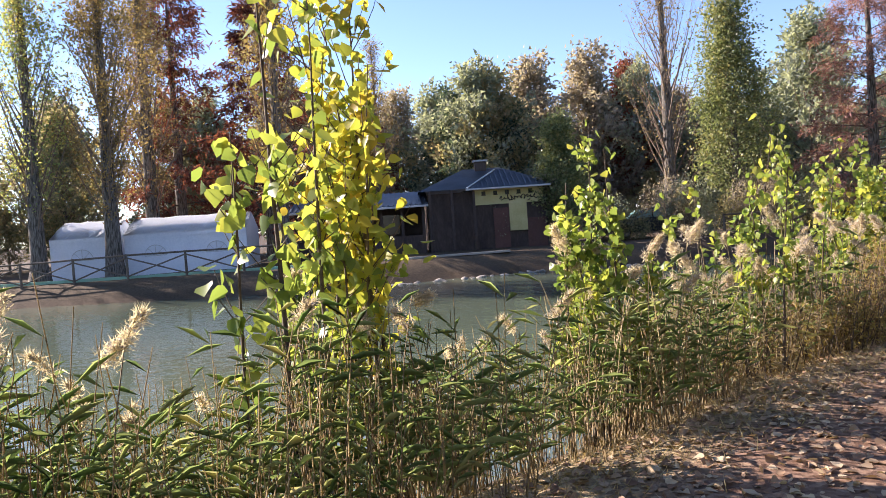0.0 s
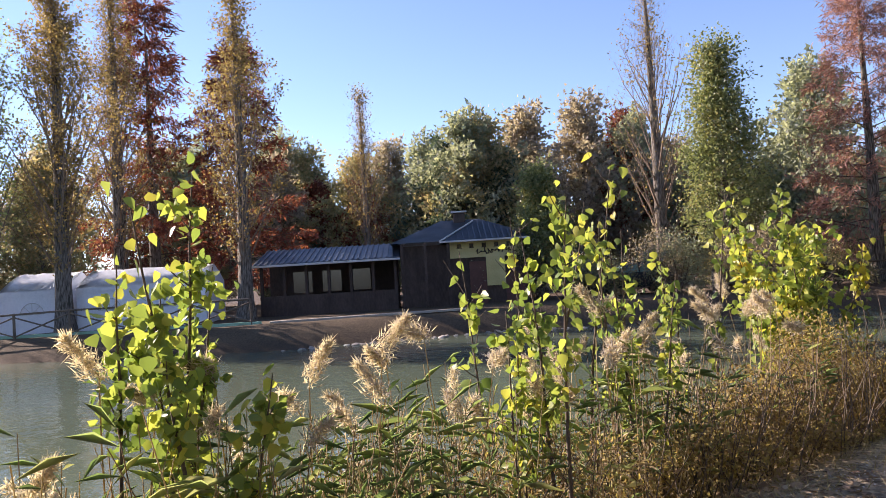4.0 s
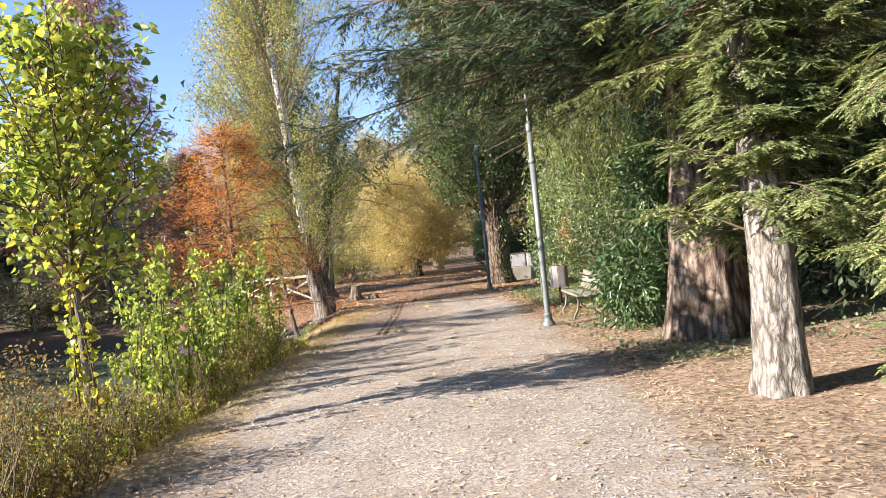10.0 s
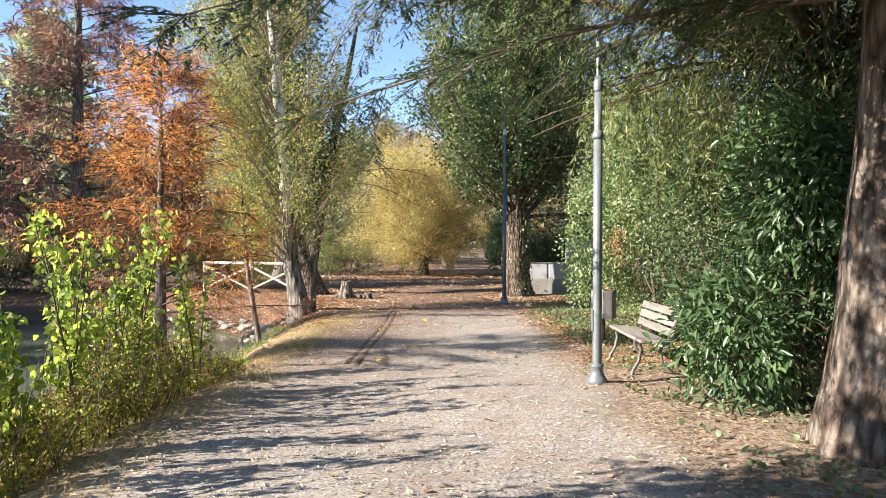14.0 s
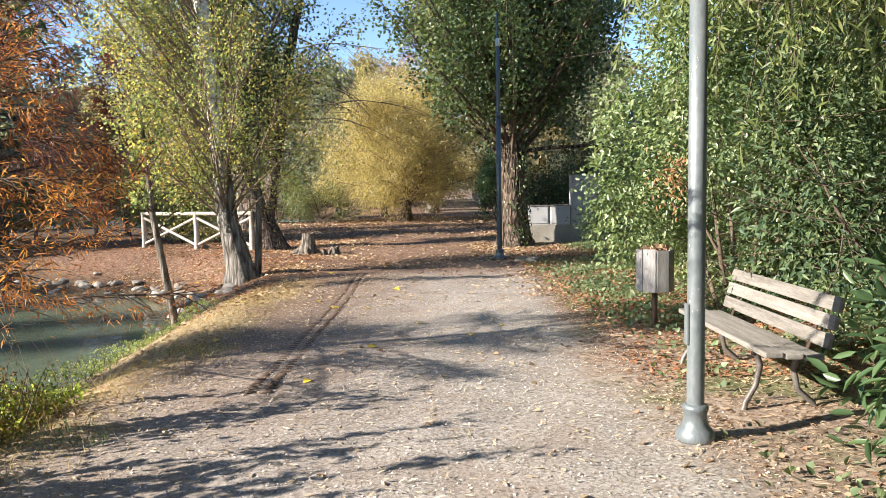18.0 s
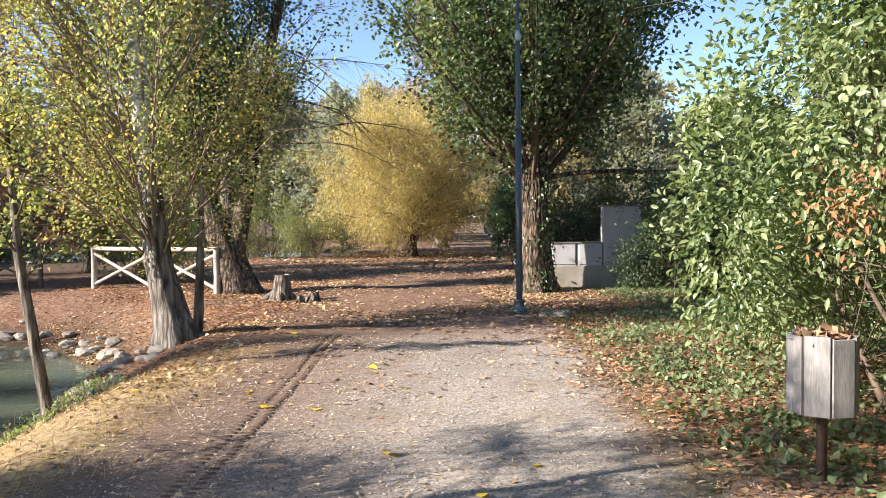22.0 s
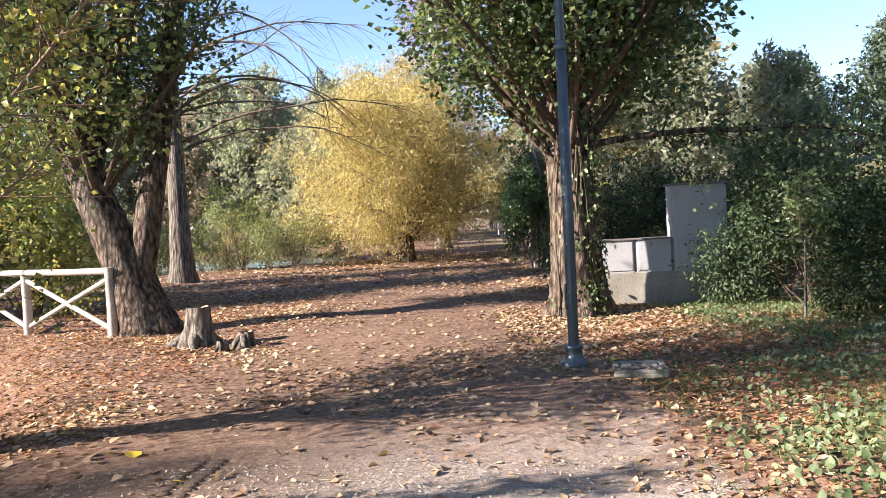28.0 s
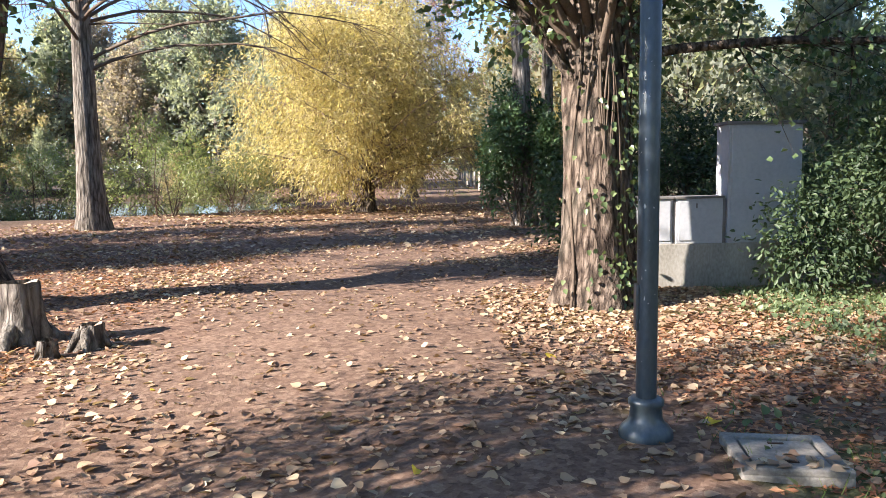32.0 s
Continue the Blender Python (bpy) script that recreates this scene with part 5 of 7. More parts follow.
# ---- pond edge: young poplars, reeds, brambles ----
def young_poplar(x, y, top, seed, stems, leaves, leaf=L_YOUNG, start=0.35, size=0.085, spread=0.25, reach=0.32, label="young poplar shoots with large heart-shaped leaves"):
    rng = np.random.default_rng(seed)
    z = gz(x, y)
    t = thing("young_poplar", (x, y, z), label, "sapling", group="young poplars on the bank")
    H = top - z
    tub, P, D = Tubes(), [], []
    for s in range(stems):
        h = H * (1.0 if s == 0 else rng.uniform(0.6, 0.98))
        st = curve_pts((rng.normal(0, 0.05 * min(stems, 3)), rng.normal(0, 0.05 * min(stems, 3)), -0.1), (rng.normal(0, spread * 0.5), rng.normal(0, spread * 0.5), 1), h + 0.1, 9, (0, 0, 0.15), 0.03, rng)
        tub.add(st, np.linspace(0.008 + 0.004 * h, 0.003, 9), 5)
        for b in range(int(10 * h / 2)):
            f = rng.uniform(start, 0.95)
            o = np.array([np.interp(f, np.linspace(0, 1, 9), st[:, a]) for a in range(3)])
            br = curve_pts(o, unit(np.append(rng.normal(0, 1, 2), 1.0)), reach * rng.uniform(0.3, 1.1), 4, (0, 0, 0.4), 0.06, rng)
            tub.add(br, [0.005, 0.004, 0.003, 0.002], 3)
            m = max(2, int(leaves * 0.75 / (10 * h / 2)))
            P.append(br[rng.integers(0, 4, m)] + rng.normal(0, 0.035, (m, 3)))
        f = rng.uniform(start, 1.0, int(leaves * 0.25))
        P.append(np.stack([np.interp(f, np.linspace(0, 1, 9), st[:, a]) for a in range(3)], 1) + rng.normal(0, 0.045, (len(f), 3)))
    P = np.concatenate(P)
    m = len(P)
    part("stemwork", tub.mesh("stemwork"), TWIG, t)
    D = rng.normal(0, 0.6, (m, 3)) + np.array([0, 0, -0.55])
    N = rng.normal(0, 0.8, (m, 3)) + np.array([0.2, 0, 0.25])
    part("foliage", leaf_mesh("foliage", P, D, N, size * rng.uniform(0.55, 1.25, m), size * 0.95 * rng.uniform(0.6, 1.15, m), "heart", 0.1), leaf, t)
    return t


young_poplar(-3.65, 1.95, 3.1, 201, 3, 85, size=0.105, spread=0.09)
young_poplar(-4.1, 2.85, 3.5, 202, 9, 185, leaf=L_YELLOW, size=0.092, spread=0.16, reach=0.5, start=0.3, label="young poplar clump with bright yellow-green leaves")
young_poplar(-3.9, 2.6, 3.0, 212, 3, 90, size=0.095, spread=0.1)
young_poplar(-3.55, 4.55, 2.15, 203, 7, 210, leaf=L_YOUNG, size=0.068, spread=0.08, reach=0.2)
young_poplar(-3.28, 6.5, 1.98, 204, 4, 130, size=0.066, spread=0.08, reach=0.2)
young_poplar(-3.5, 7.6, 1.9, 213, 4, 90, size=0.066, spread=0.1, reach=0.2)
young_poplar(-4.35, 7.1, 2.15, 205, 2, 65, size=0.095)
young_poplar(-4.5, 7.9, 2.4, 214, 3, 60, size=0.09)
young_poplar(-4.2, 9.5, 2.25, 206, 3, 80, size=0.085)
young_poplar(-4.4, 12.0, 2.3, 207, 14, 170, size=0.098, reach=0.5, spread=0.36, label="bushy young poplar with green and yellow leaves")
young_poplar(-4.45, 11.8, 1.9, 216, 7, 110, leaf=L_YELLOW, size=0.095, start=0.25, reach=0.45, spread=0.4, label="yellowing young poplar shoots")
young_poplar(-3.9, 12.9, 1.5, 208, 2, 40, size=0.075)
t = thing("young_poplar", (-3.6, 16.7, gz(-3.6, 16.7)), "young poplar with a round green crown and yellow lower leaves", "sapling", group="young poplars on the bank")
tree_parts(t, [(0, 0, 0), (-0.05, 0, 2.0), (0.0, 0.05, 3.8)], [0.045, 0.035, 0.008], BARK_GREY, TWIG, L_YOUNG, 209, 50, 0.42, lambda q: 1.4 * math.sin(min(1, (q - 0.3) * 1.25) * math.pi * 0.9 + 0.25), lambda q: 0.45 + 0.5 * q,
           (0, 0, 0.3), 9, 0.42, 8, 0.084, 0.078, "heart", spread=0.22, sides=(8, 4, 3), flare=0.1)
young_poplar(-3.65, 16.8, 2.0, 215, 5, 70, leaf=L_YELLOW, size=0.075, start=0.25, reach=0.2, label="yellow lower shoots of a young poplar")
for q in range(11):
    young_poplar(-3.75 + 0.3 * math.sin(q * 2.7), 18.2 + 0.48 * q, 1.85 - 0.3 * math.cos(q * 1.9), 220 + q, 5, 135, leaf=L_FRESH, size=0.072, start=0.12, reach=0.3, label="low young poplar shoots with fresh green leaves")


def near(v, a, b, c, d):
    return sstep(v, a, b) * (1 - sstep(v, c, d))


def blotch(x, y, s, lo, hi):
    return sstep(np.sin(x * s + 1.7 * np.sin(y * s * 0.7)) * np.sin(y * s * 1.1 + 0.6) + 0.4 * np.sin(x * s * 2.3 + y * s * 1.9), lo, hi)


def reeds():
    rng = np.random.default_rng(31)
    n = 5600
    y = rng.uniform(-2.5, 11.0, n)
    x = -3.05 + 0.28 * (1 - sstep(y, 3.0, 6.0)) - rng.uniform(0, 1, n) ** 0.8 * 2.2
    keep = rng.uniform(0, 1, n) < np.clip(1.2 - np.clip(y - 5, 0, 5) / 4, 0.12, 1) * (0.25 + 0.75 * blotch(x, y, 1.3, -0.45, 0.2))
    x, y = x[keep], y[keep]
    z = np.maximum(ground_z(x, y), WATER_Z - 0.1)
    tub, P, D, pp, pd = Tubes(), [], [], [], []
    for a, b, c in zip(x, y, z):
        h = rng.uniform(0.6, 1.25) + (0.0 if b > 0.8 else 0.25)
        st = curve_pts((a, b, c), (rng.normal(0, 0.12), rng.normal(0, 0.12), 1), h, 5, (rng.normal(0, 0.12), rng.normal(0, 0.12), 0), 0.02, rng)
        tub.add(st, np.linspace(0.0045, 0.0025, 5), 3)
        m = int(rng.integers(3, 9))
        f = rng.uniform(0.2, 1.0, m)
        P.append(np.stack([np.interp(f, np.linspace(0, 1, 5), st[:, k]) for k in range(3)], 1))
        az = rng.uniform(0, 6.28, m)
        D.append(np.stack([np.cos(az), np.sin(az), rng.uniform(0.2, 1.1, m)], 1))
        if rng.uniform() < 0.05 and h > 0.9:
            lean = rng.uniform(0, 6.28)
            ax = np.array([math.cos(lean) * 0.5, math.sin(lean) * 0.5, 0.75])
            q = 170
            u = rng.uniform(0, 1, q)[:, None]
            tip = st[-1]
            pp.append(tip + ax * 0.22 * u + rng.normal(0, 0.018, (q, 3)) * (1.25 - u) + np.array([0, 0, -0.05]) * u * u)
            pd.append(ax * 0.6 + rng.normal(0, 0.6, (q, 3)) + np.array([0, 0, -0.1]))
            tub.add([st[-2], tip, tip + ax * 0.2], [0.004, 0.003, 0.002], 3)
    t = thing("reed_bed", (0, 0, 0), "dense green and straw reeds along the pond edge", "reeds", kind="stuff")
    part("stalks", tub.mesh("stalks"), L_STRAW, t)
    P, D = np.concatenate(P), np.concatenate(D)
    m = len(P)
    part("blades", leaf_mesh("blades", P, D, rng.normal(0, 0.3, (m, 3)) + np.array([0, 0, 1.0]), rng.uniform(0.12, 0.32, m), rng.uniform(0.004, 0.009, m), "blade"), L_REED, t)
    P, D = np.concatenate(pp), np.concatenate(pd)
    part("plumes", leaf_mesh("plumes", P, D, rng.normal(0, 1, (len(P), 3)), 0.055, 0.008, "needle"), L_PLUME, t, "fluffy pale seed plumes")


def plumes_big():
    """Tall reeds with full seed heads standing over the bed."""
    rng = np.random.default_rng(32)
    for q in range(44):
        y = (-1.0 if q < 20 else 3.8) + (12.6 if q < 20 else 6.2) * ((q * 0.618) % 1.0)
        x = -3.15 - 0.8 * ((q * 0.37) % 1.0)
        z = gz(x, y)
        t = thing("plume_reed", (x, y, z), "tall reed with a fluffy pale seed plume", "reed", group="plume reeds")
        h = rng.uniform(0.8, 1.3) - z
        lean = rng.uniform(0, 6.28)
        st = curve_pts((0, 0, 0), (rng.normal(0, 0.08), rng.normal(0, 0.08), 1), h, 6, (0, 0, 0), 0.02, rng)
        ax = np.array([math.cos(lean) * 0.55, math.sin(lean) * 0.55, rng.uniform(0.1, 0.8)])
        tub = Tubes()
        tub.add(st, np.linspace(0.006, 0.003, 6), 4)
        tub.add([st[-1], st[-1] + ax * 0.1, st[-1] + ax * 0.22], [0.003, 0.002, 0.001], 3)
        part("stalk", tub.mesh("stalk"), L_STRAW, t)
        m = 420
        u = rng.uniform(0, 1, m)[:, None]
        P = st[-1] + ax * 0.24 * u + rng.normal(0, 0.021, (m, 3)) * (1.35 - u)
        part("plume", leaf_mesh("plume", P, ax + rng.normal(0, 0.6, (m, 3)), rng.normal(0, 1, (m, 3)), 0.05, 0.0075, "needle"), L_PLUME, t, "fluffy pale seed plume")["kind"] = "stuff"


def bank_scrub(name, y0, y1, x0, x1, n, h, leaf, size, seed, label, shape="kite", stems=260):
    rng = np.random.default_rng(seed)
    t = thing(name, (0, 0, 0), label, "undergrowth", kind="stuff")
    tub = Tubes()
    for q in range(stems):
        a, b = rng.uniform(max(x0, min(-3.75, x1 - 0.3)), x1), rng.uniform(y0, y1)
        tub.add(curve_pts((a, b, gz(a, b) - 0.05), (rng.normal(0, 0.28), rng.normal(0, 0.28), 1), h * rng.uniform(0.5, 1.15), 5, (0, 0, -0.15), 0.08, rng), [0.006, 0.005, 0.004, 0.003, 0.002], 3)
    part("stemwork", tub.mesh("stemwork"), TWIG, t)
    x, y = rng.uniform(x0, x1, n), rng.uniform(y0, y1, n)
    top = h * (0.55 + 0.45 * np.sin(y * 2.1 + 1.3 * np.sin(x * 3)) * np.sin(y * 0.83 + 2) + 0.2 * np.sin(x * 4.1 + y)) * (1 - 0.55 * sstep(x, x1 - 0.5, x1 + 0.05))
    z = np.maximum(ground_z(x, y), WATER_Z) + np.clip(top, 0.08, None) * rng.uniform(0, 1, n) ** 0.6
    P = np.stack([x, y, z], 1)
    D = rng.normal(0, 0.7, (n, 3)) + np.array([0, 0, -0.1])
    part("foliage", leaf_mesh("foliage", P, D, rng.normal(0, 0.6, (n, 3)) + np.array([0, 0, 0.8]), size * rng.uniform(0.5, 1.3, n), size * (0.075 if shape == "blade" else 0.62) * rng.uniform(0.6, 1.2, n), shape), leaf, t)


reeds()
plumes_big()
bank_scrub("bramble_bank", 6.5, 24.0, -4.4, -3.0, 60000, 1.0, L_BRAMBLE, 0.038, 41, "brown and green brambles along the pond bank")
bank_scrub("brown_bramble_bank", 7.5, 15.5, -4.1, -2.85, 34000, 1.15, L_BRAMBLE, 0.04, 45, "tall tangled brown brambles on the bank top", stems=320)
bank_scrub("dry_stalk_bank", 5.6, 15.0, -4.1, -2.95, 4200, 0.95, L_STRAW, 0.12, 42, "dry straw-coloured stalks at the bank top", "blade", stems=240)
bank_scrub("green_bank_weeds", 14.0, 24.5, -4.4, -3.05, 18000, 0.8, L_FRESH, 0.055, 43, "fresh green weeds on the pond bank")
bank_scrub("waterside_weeds", 24.0, 31.5, -5.0, -4.0, 3500, 0.35, L_WILLOW, 0.05, 44, "low weeds at the water's edge", stems=80)

# ---- litter, grass, gravel chips ----
def scatter(name, label, n, seed, area, leaf, size, width, lift, flat, shape="kite", weight=None, category="leaves", up=0.0, dz=0.004):
    rng = np.random.default_rng(seed)
    x, y = rng.uniform(area[0], area[1], n), rng.uniform(area[2], area[3], n)
    if weight is not None:
        k = rng.uniform(0, 1, n) < weight(x, y)
        x, y = x[k], y[k]
    n = len(x)
    z = ground_z(x, y)
    k = z > WATER_Z + 0.04
    x, y, z = x[k], y[k], z[k]
    n = len(x)
    az = rng.uniform(0, 6.28, n)
    D = np.stack([np.cos(az), np.sin(az), rng.normal(up, lift, n)], 1)
    N = rng.normal(0, flat, (n, 3)) + np.array([0, 0, 1.0])
    s = size * rng.uniform(0.45, 1.3, n)
    ob = part(name, leaf_mesh(name, np.stack([x, y, z + dz + np.abs(rng.normal(0, 0.006, n))], 1), D, N, s, s * width, shape, 0.14), leaf)
    return tagged(ob, label, category, kind="stuff")


scatter("fallen_leaves", "dry brown fallen leaves strewn over the ground", 60000, 301, (-9, 7, 29, 47), L_LITTER, 0.074, 0.75, 0.22, 0.35, "heart",
        lambda x, y: np.clip(0.30 + 0.55 * blotch(x, y, 0.9, -0.3, 0.6) - 0.15 * near(x, -3, -2, 0.5, 1.2), 0, 1) * (1 - 0.88 * near(x, -2.9, -2.2, 0.9, 1.6) * (1 - sstep(y, 33.0, 36.0))))
scatter("fallen_leaves", "dry brown fallen leaves along the path edges", 26000, 302, (-4.2, 5.5, -2, 31), L_LITTER, 0.055, 0.7, 0.22, 0.35, "heart",
        lambda x, y: np.clip(0.05 + 0.65 * sstep(x, 1.1, 2.0) * (0.12 + 0.88 * sstep(y, 20.0, 25.0)) + 0.5 * sstep(-x, 2.2, 2.8), 0, 1))
scatter("fallen_leaves", "scattered leaves and twigs on the gravel", 9000, 303, (-2.7, 1.9, 8, 33), L_PALE, 0.062, 0.24, 0.15, 0.3)
scatter("fallen_leaves", "red-brown leaves under the reeds", 7000, 311, (-3.1, 0.5, -1, 9), L_LITTER, 0.07, 0.7, 0.22, 0.35, "heart", lambda x, y: np.clip(1.1 - (x + 3.0) / 2.6, 0.1, 1))
scatter("fallen_leaves", "fine brown needle litter beside the path", 56000, 312, (1.3, 5.2, 10, 25), L_STRAWLIT, 0.055, 0.13, 0.2, 0.35, "kite", lambda x, y: sstep(x, 1.2, 1.9))
scatter("fallen_leaves", "thick tan leaves in front of the cabinets", 9000, 313, (0.6, 5.2, 36.5, 41.4), L_LITTER, 0.072, 0.8, 0.25, 0.4, "heart", lambda x, y: 0.35 + 0.6 * sstep(y, 37.5, 39.5))
scatter("fallen_needles", "rusty cypress needles and leaves on the pond bank", 26000, 314, (-11, -3.2, 31, 46), L_RUST, 0.075, 0.4, 0.2, 0.35, "kite", lambda x, y: 0.35 + 0.65 * blotch(x, y, 1.1, -0.5, 0.3))
scatter("fallen_needles", "orange leaf litter beside the path", 40000, 315, (1.5, 5.2, 24.5, 39.5), L_RUST, 0.062, 0.4, 0.22, 0.35, "kite", lambda x, y: sstep(x, 1.4, 2.0) * (0.4 + 0.6 * blotch(x, y, 1.0, -0.35, 0.15)))
scatter("yellow_leaves", "bright yellow fallen poplar leaves", 26, 304, (-3.4, 3, 24, 38), L_LITTER_Y, 0.11, 0.95, 0.1, 0.2, "heart")
scatter("gravel_chips", "pale gravel chips on the path", 44000, 305, (-2.7, 1.9, 8, 33), CHIP, 0.017, 0.75, 0.3, 0.5, category="gravel")
scatter("far_litter", "red-brown leaf litter further along the path", 11000, 306, (-12, 5, 46, 66), L_LITTER, 0.13, 0.8, 0.22, 0.35)
GREEN = lambda x, y: (1 - sstep(y, 35.0, 37.0) * (1 - sstep(x, 3.0, 3.8))) * (0.4 + 0.6 * sstep(y, 24.0, 27.0)) * np.clip(sstep(x, 1.5, 2.3) * (0.22 + 0.78 * blotch(x, y, 1.25, -0.15, 0.35)), 0, 1)
scatter("ground_cover", "low green ivy and weeds beside the path", 46000, 307, (1.3, 7.5, 18, 41), L_COVER, 0.056, 0.85, 0.5, 0.5, "heart", GREEN, "weeds", 0.9, 0.03)
scatter("grass", "short grass on the verge", 34000, 308, (1.4, 8, 28, 42), L_GRASS, 0.10, 0.06, 0.5, 0.5, "needle", lambda x, y: (1 - sstep(y, 35.0, 37.0) * (1 - sstep(x, 3.0, 3.8))) * (0.12 + 0.2 * blotch(x, y, 0.8, -0.1, 0.5) + 0.65 * sstep(x, 2.4, 3.4) * sstep(y, 30.5, 33.0)), "grass", 2.2)
scatter("dry_grass", "dry grass and straw along the pond verge", 26000, 309, (-3.7, -2.0, 0, 32), L_DRY, 0.11, 0.05, 0.5, 0.5, "needle", lambda x, y: near(x, -3.9, -3.0, -2.7, -2.1) + 0.05, "grass", 0.7)
scatter("grass_patch", "small patch of green grass at the path edge", 3500, 310, (-3.4, -2.3, 23, 27.5), L_GRASS, 0.07, 0.07, 0.5, 0.5, "needle", lambda x, y: blotch(x, y, 1.2, 0.0, 0.4), "grass", 1.8)

# ---- lamp posts ----
def lamp_post(x, y, paint, label, b=0.88, p=0.93, joint=2.94, top=4.32):
    t = thing("lamp_post", (x, y, gz(x, y) - 0.01), label, "lamp post", group="lamp posts along the path")
    part("base", lathe([(b * r, z) for r, z in ((0.0, 0.0), (0.165, 0.0), (0.172, 0.02), (0.168, 0.05), (0.15, 0.075), (0.118, 0.10), (0.104, 0.13), (0.098, 0.19), (0.112, 0.20), (0.112, 0.225), (0.09, 0.24), (0.0, 0.24))], 28), paint, t, "turned cast base")
    part("pole", lathe([(0.062 * p, 0.23), (0.062 * p, 1.55), (0.060 * p, joint), (0.0, joint)], 24), paint, t)
    part("collar", lathe([(r, joint + z) for r, z in ((0.0, -0.04), (0.062, -0.04), (0.070, -0.025), (0.070, 0.01), (0.062, 0.025), (0.05, 0.06), (0.0, 0.06))], 24), paint, t)
    part("upper_pole", lathe([(0.047, joint + 0.05), (0.045, joint + 0.7), (0.043, top - 0.02), (0.0, top)], 20), paint, t)
    part("upper_collar", lathe([(r, top + z) for r, z in ((0.0, -0.16), (0.052, -0.16), (0.056, -0.14), (0.056, -0.04), (0.045, -0.02), (0.03, 0.03), (0.0, 0.03))], 20), GUTTER if top > 4.5 else paint, t, "pale upper collar" if top > 4.5 else "")
    part("lantern_stem", lathe([(0.024, top + 0.02), (0.024, top + 0.62), (0.0, top + 0.62)], 14), paint, t, "thin stem above the upper collar")
    part("inspection_door", boxed(-0.013 - 0.062 * p, -0.03, 0.62, 0.008 - 0.062 * p, 0.03, 0.88, None, 0.008), paint, t, "small inspection door")
    rng = np.random.default_rng(int(y))
    n = 46
    h, az = 0.35 + 2.3 * rng.beta(1.2, 1.0, n), rng.normal(3.6, 1.0, n)
    o = np.stack([np.cos(az), np.sin(az), np.zeros(n)], 1)
    P = o * 0.0632 * p + np.array([0, 0, 1.0]) * h[:, None]
    part("chipped_spots", leaf_mesh("chipped_spots", P, np.tile([[0, 0, 1.0]], (n, 1)) + rng.normal(0, 0.02, (n, 3)), o, 0.005 + 0.035 * rng.uniform(0, 1, n) ** 4, 0.004 + 0.012 * rng.uniform(0, 1, n) ** 4, "kite", 0.0), CHIPPED, t, "flaked pale paint spots")["kind"] = "stuff"
    return t


lamp_post(1.52, 22.98, STEEL, "grey metal lamp post with flaking paint by the bench", 0.72, 0.88, top=3.62)
lamp_post(1.17, 36.0, PAINT_DARK, "dark green-grey lamp post with turned base and flaking paint", joint=3.36, top=5.08)


# ---- bench and bin ----
def bench():
    t = thing("park_bench", (2.32, 24.34, 0), "weathered slatted wooden park bench with iron legs", "bench", turn=0)
    L = 0.98
    for k, (x0, x1) in enumerate([(-0.20, -0.075), (-0.06, 0.065), (0.08, 0.205)]):
        part("seat_slat", boxed(x0, -L, 0.435 - 0.012 * k, x1, L, 0.475 - 0.012 * k, None, 0.01), BENCH_WOOD, t)
    for k in range(3):
        z = 0.54 + 0.125 * k
        m = Matrix.Translation((0.245 + 0.035 * k, 0, z)) @ pose(0, 0, 0, 0, 14, 0)
        part("back_slat", boxed(-0.018, -L, -0.052, 0.018, L, 0.052, m, 0.01), BENCH_WOOD, t)
    for s in (-1, 1):
        y = 0.72 * s
        tub = Tubes()
        tub.add([(-0.16, y, 0.43), (-0.13, y, 0.33), (-0.16, y, 0.18), (-0.23, y, 0.06), (-0.25, y, -0.03)], [0.022, 0.024, 0.022, 0.022, 0.024], 8)
        part("front_leg", tub.mesh("front_leg"), LEG_IRON, t, "curved iron leg")
        tub = Tubes()
        tub.add([(0.14, y, 0.41), (0.11, y, 0.30), (0.14, y, 0.15), (0.25, y, 0.05), (0.29, y, -0.03)], [0.022, 0.024, 0.022, 0.022, 0.024], 8)
        part("back_leg", tub.mesh("back_leg"), LEG_IRON, t, "curved iron leg")
        part("seat_bracket", beam((-0.19, y, 0.418), (0.21, y, 0.395), 0.04, 0.03), IRON, t)
        part("back_bracket", beam((0.19, y, 0.40), (0.355, y, 0.86), 0.04, 0.02), IRON, t)
    return t


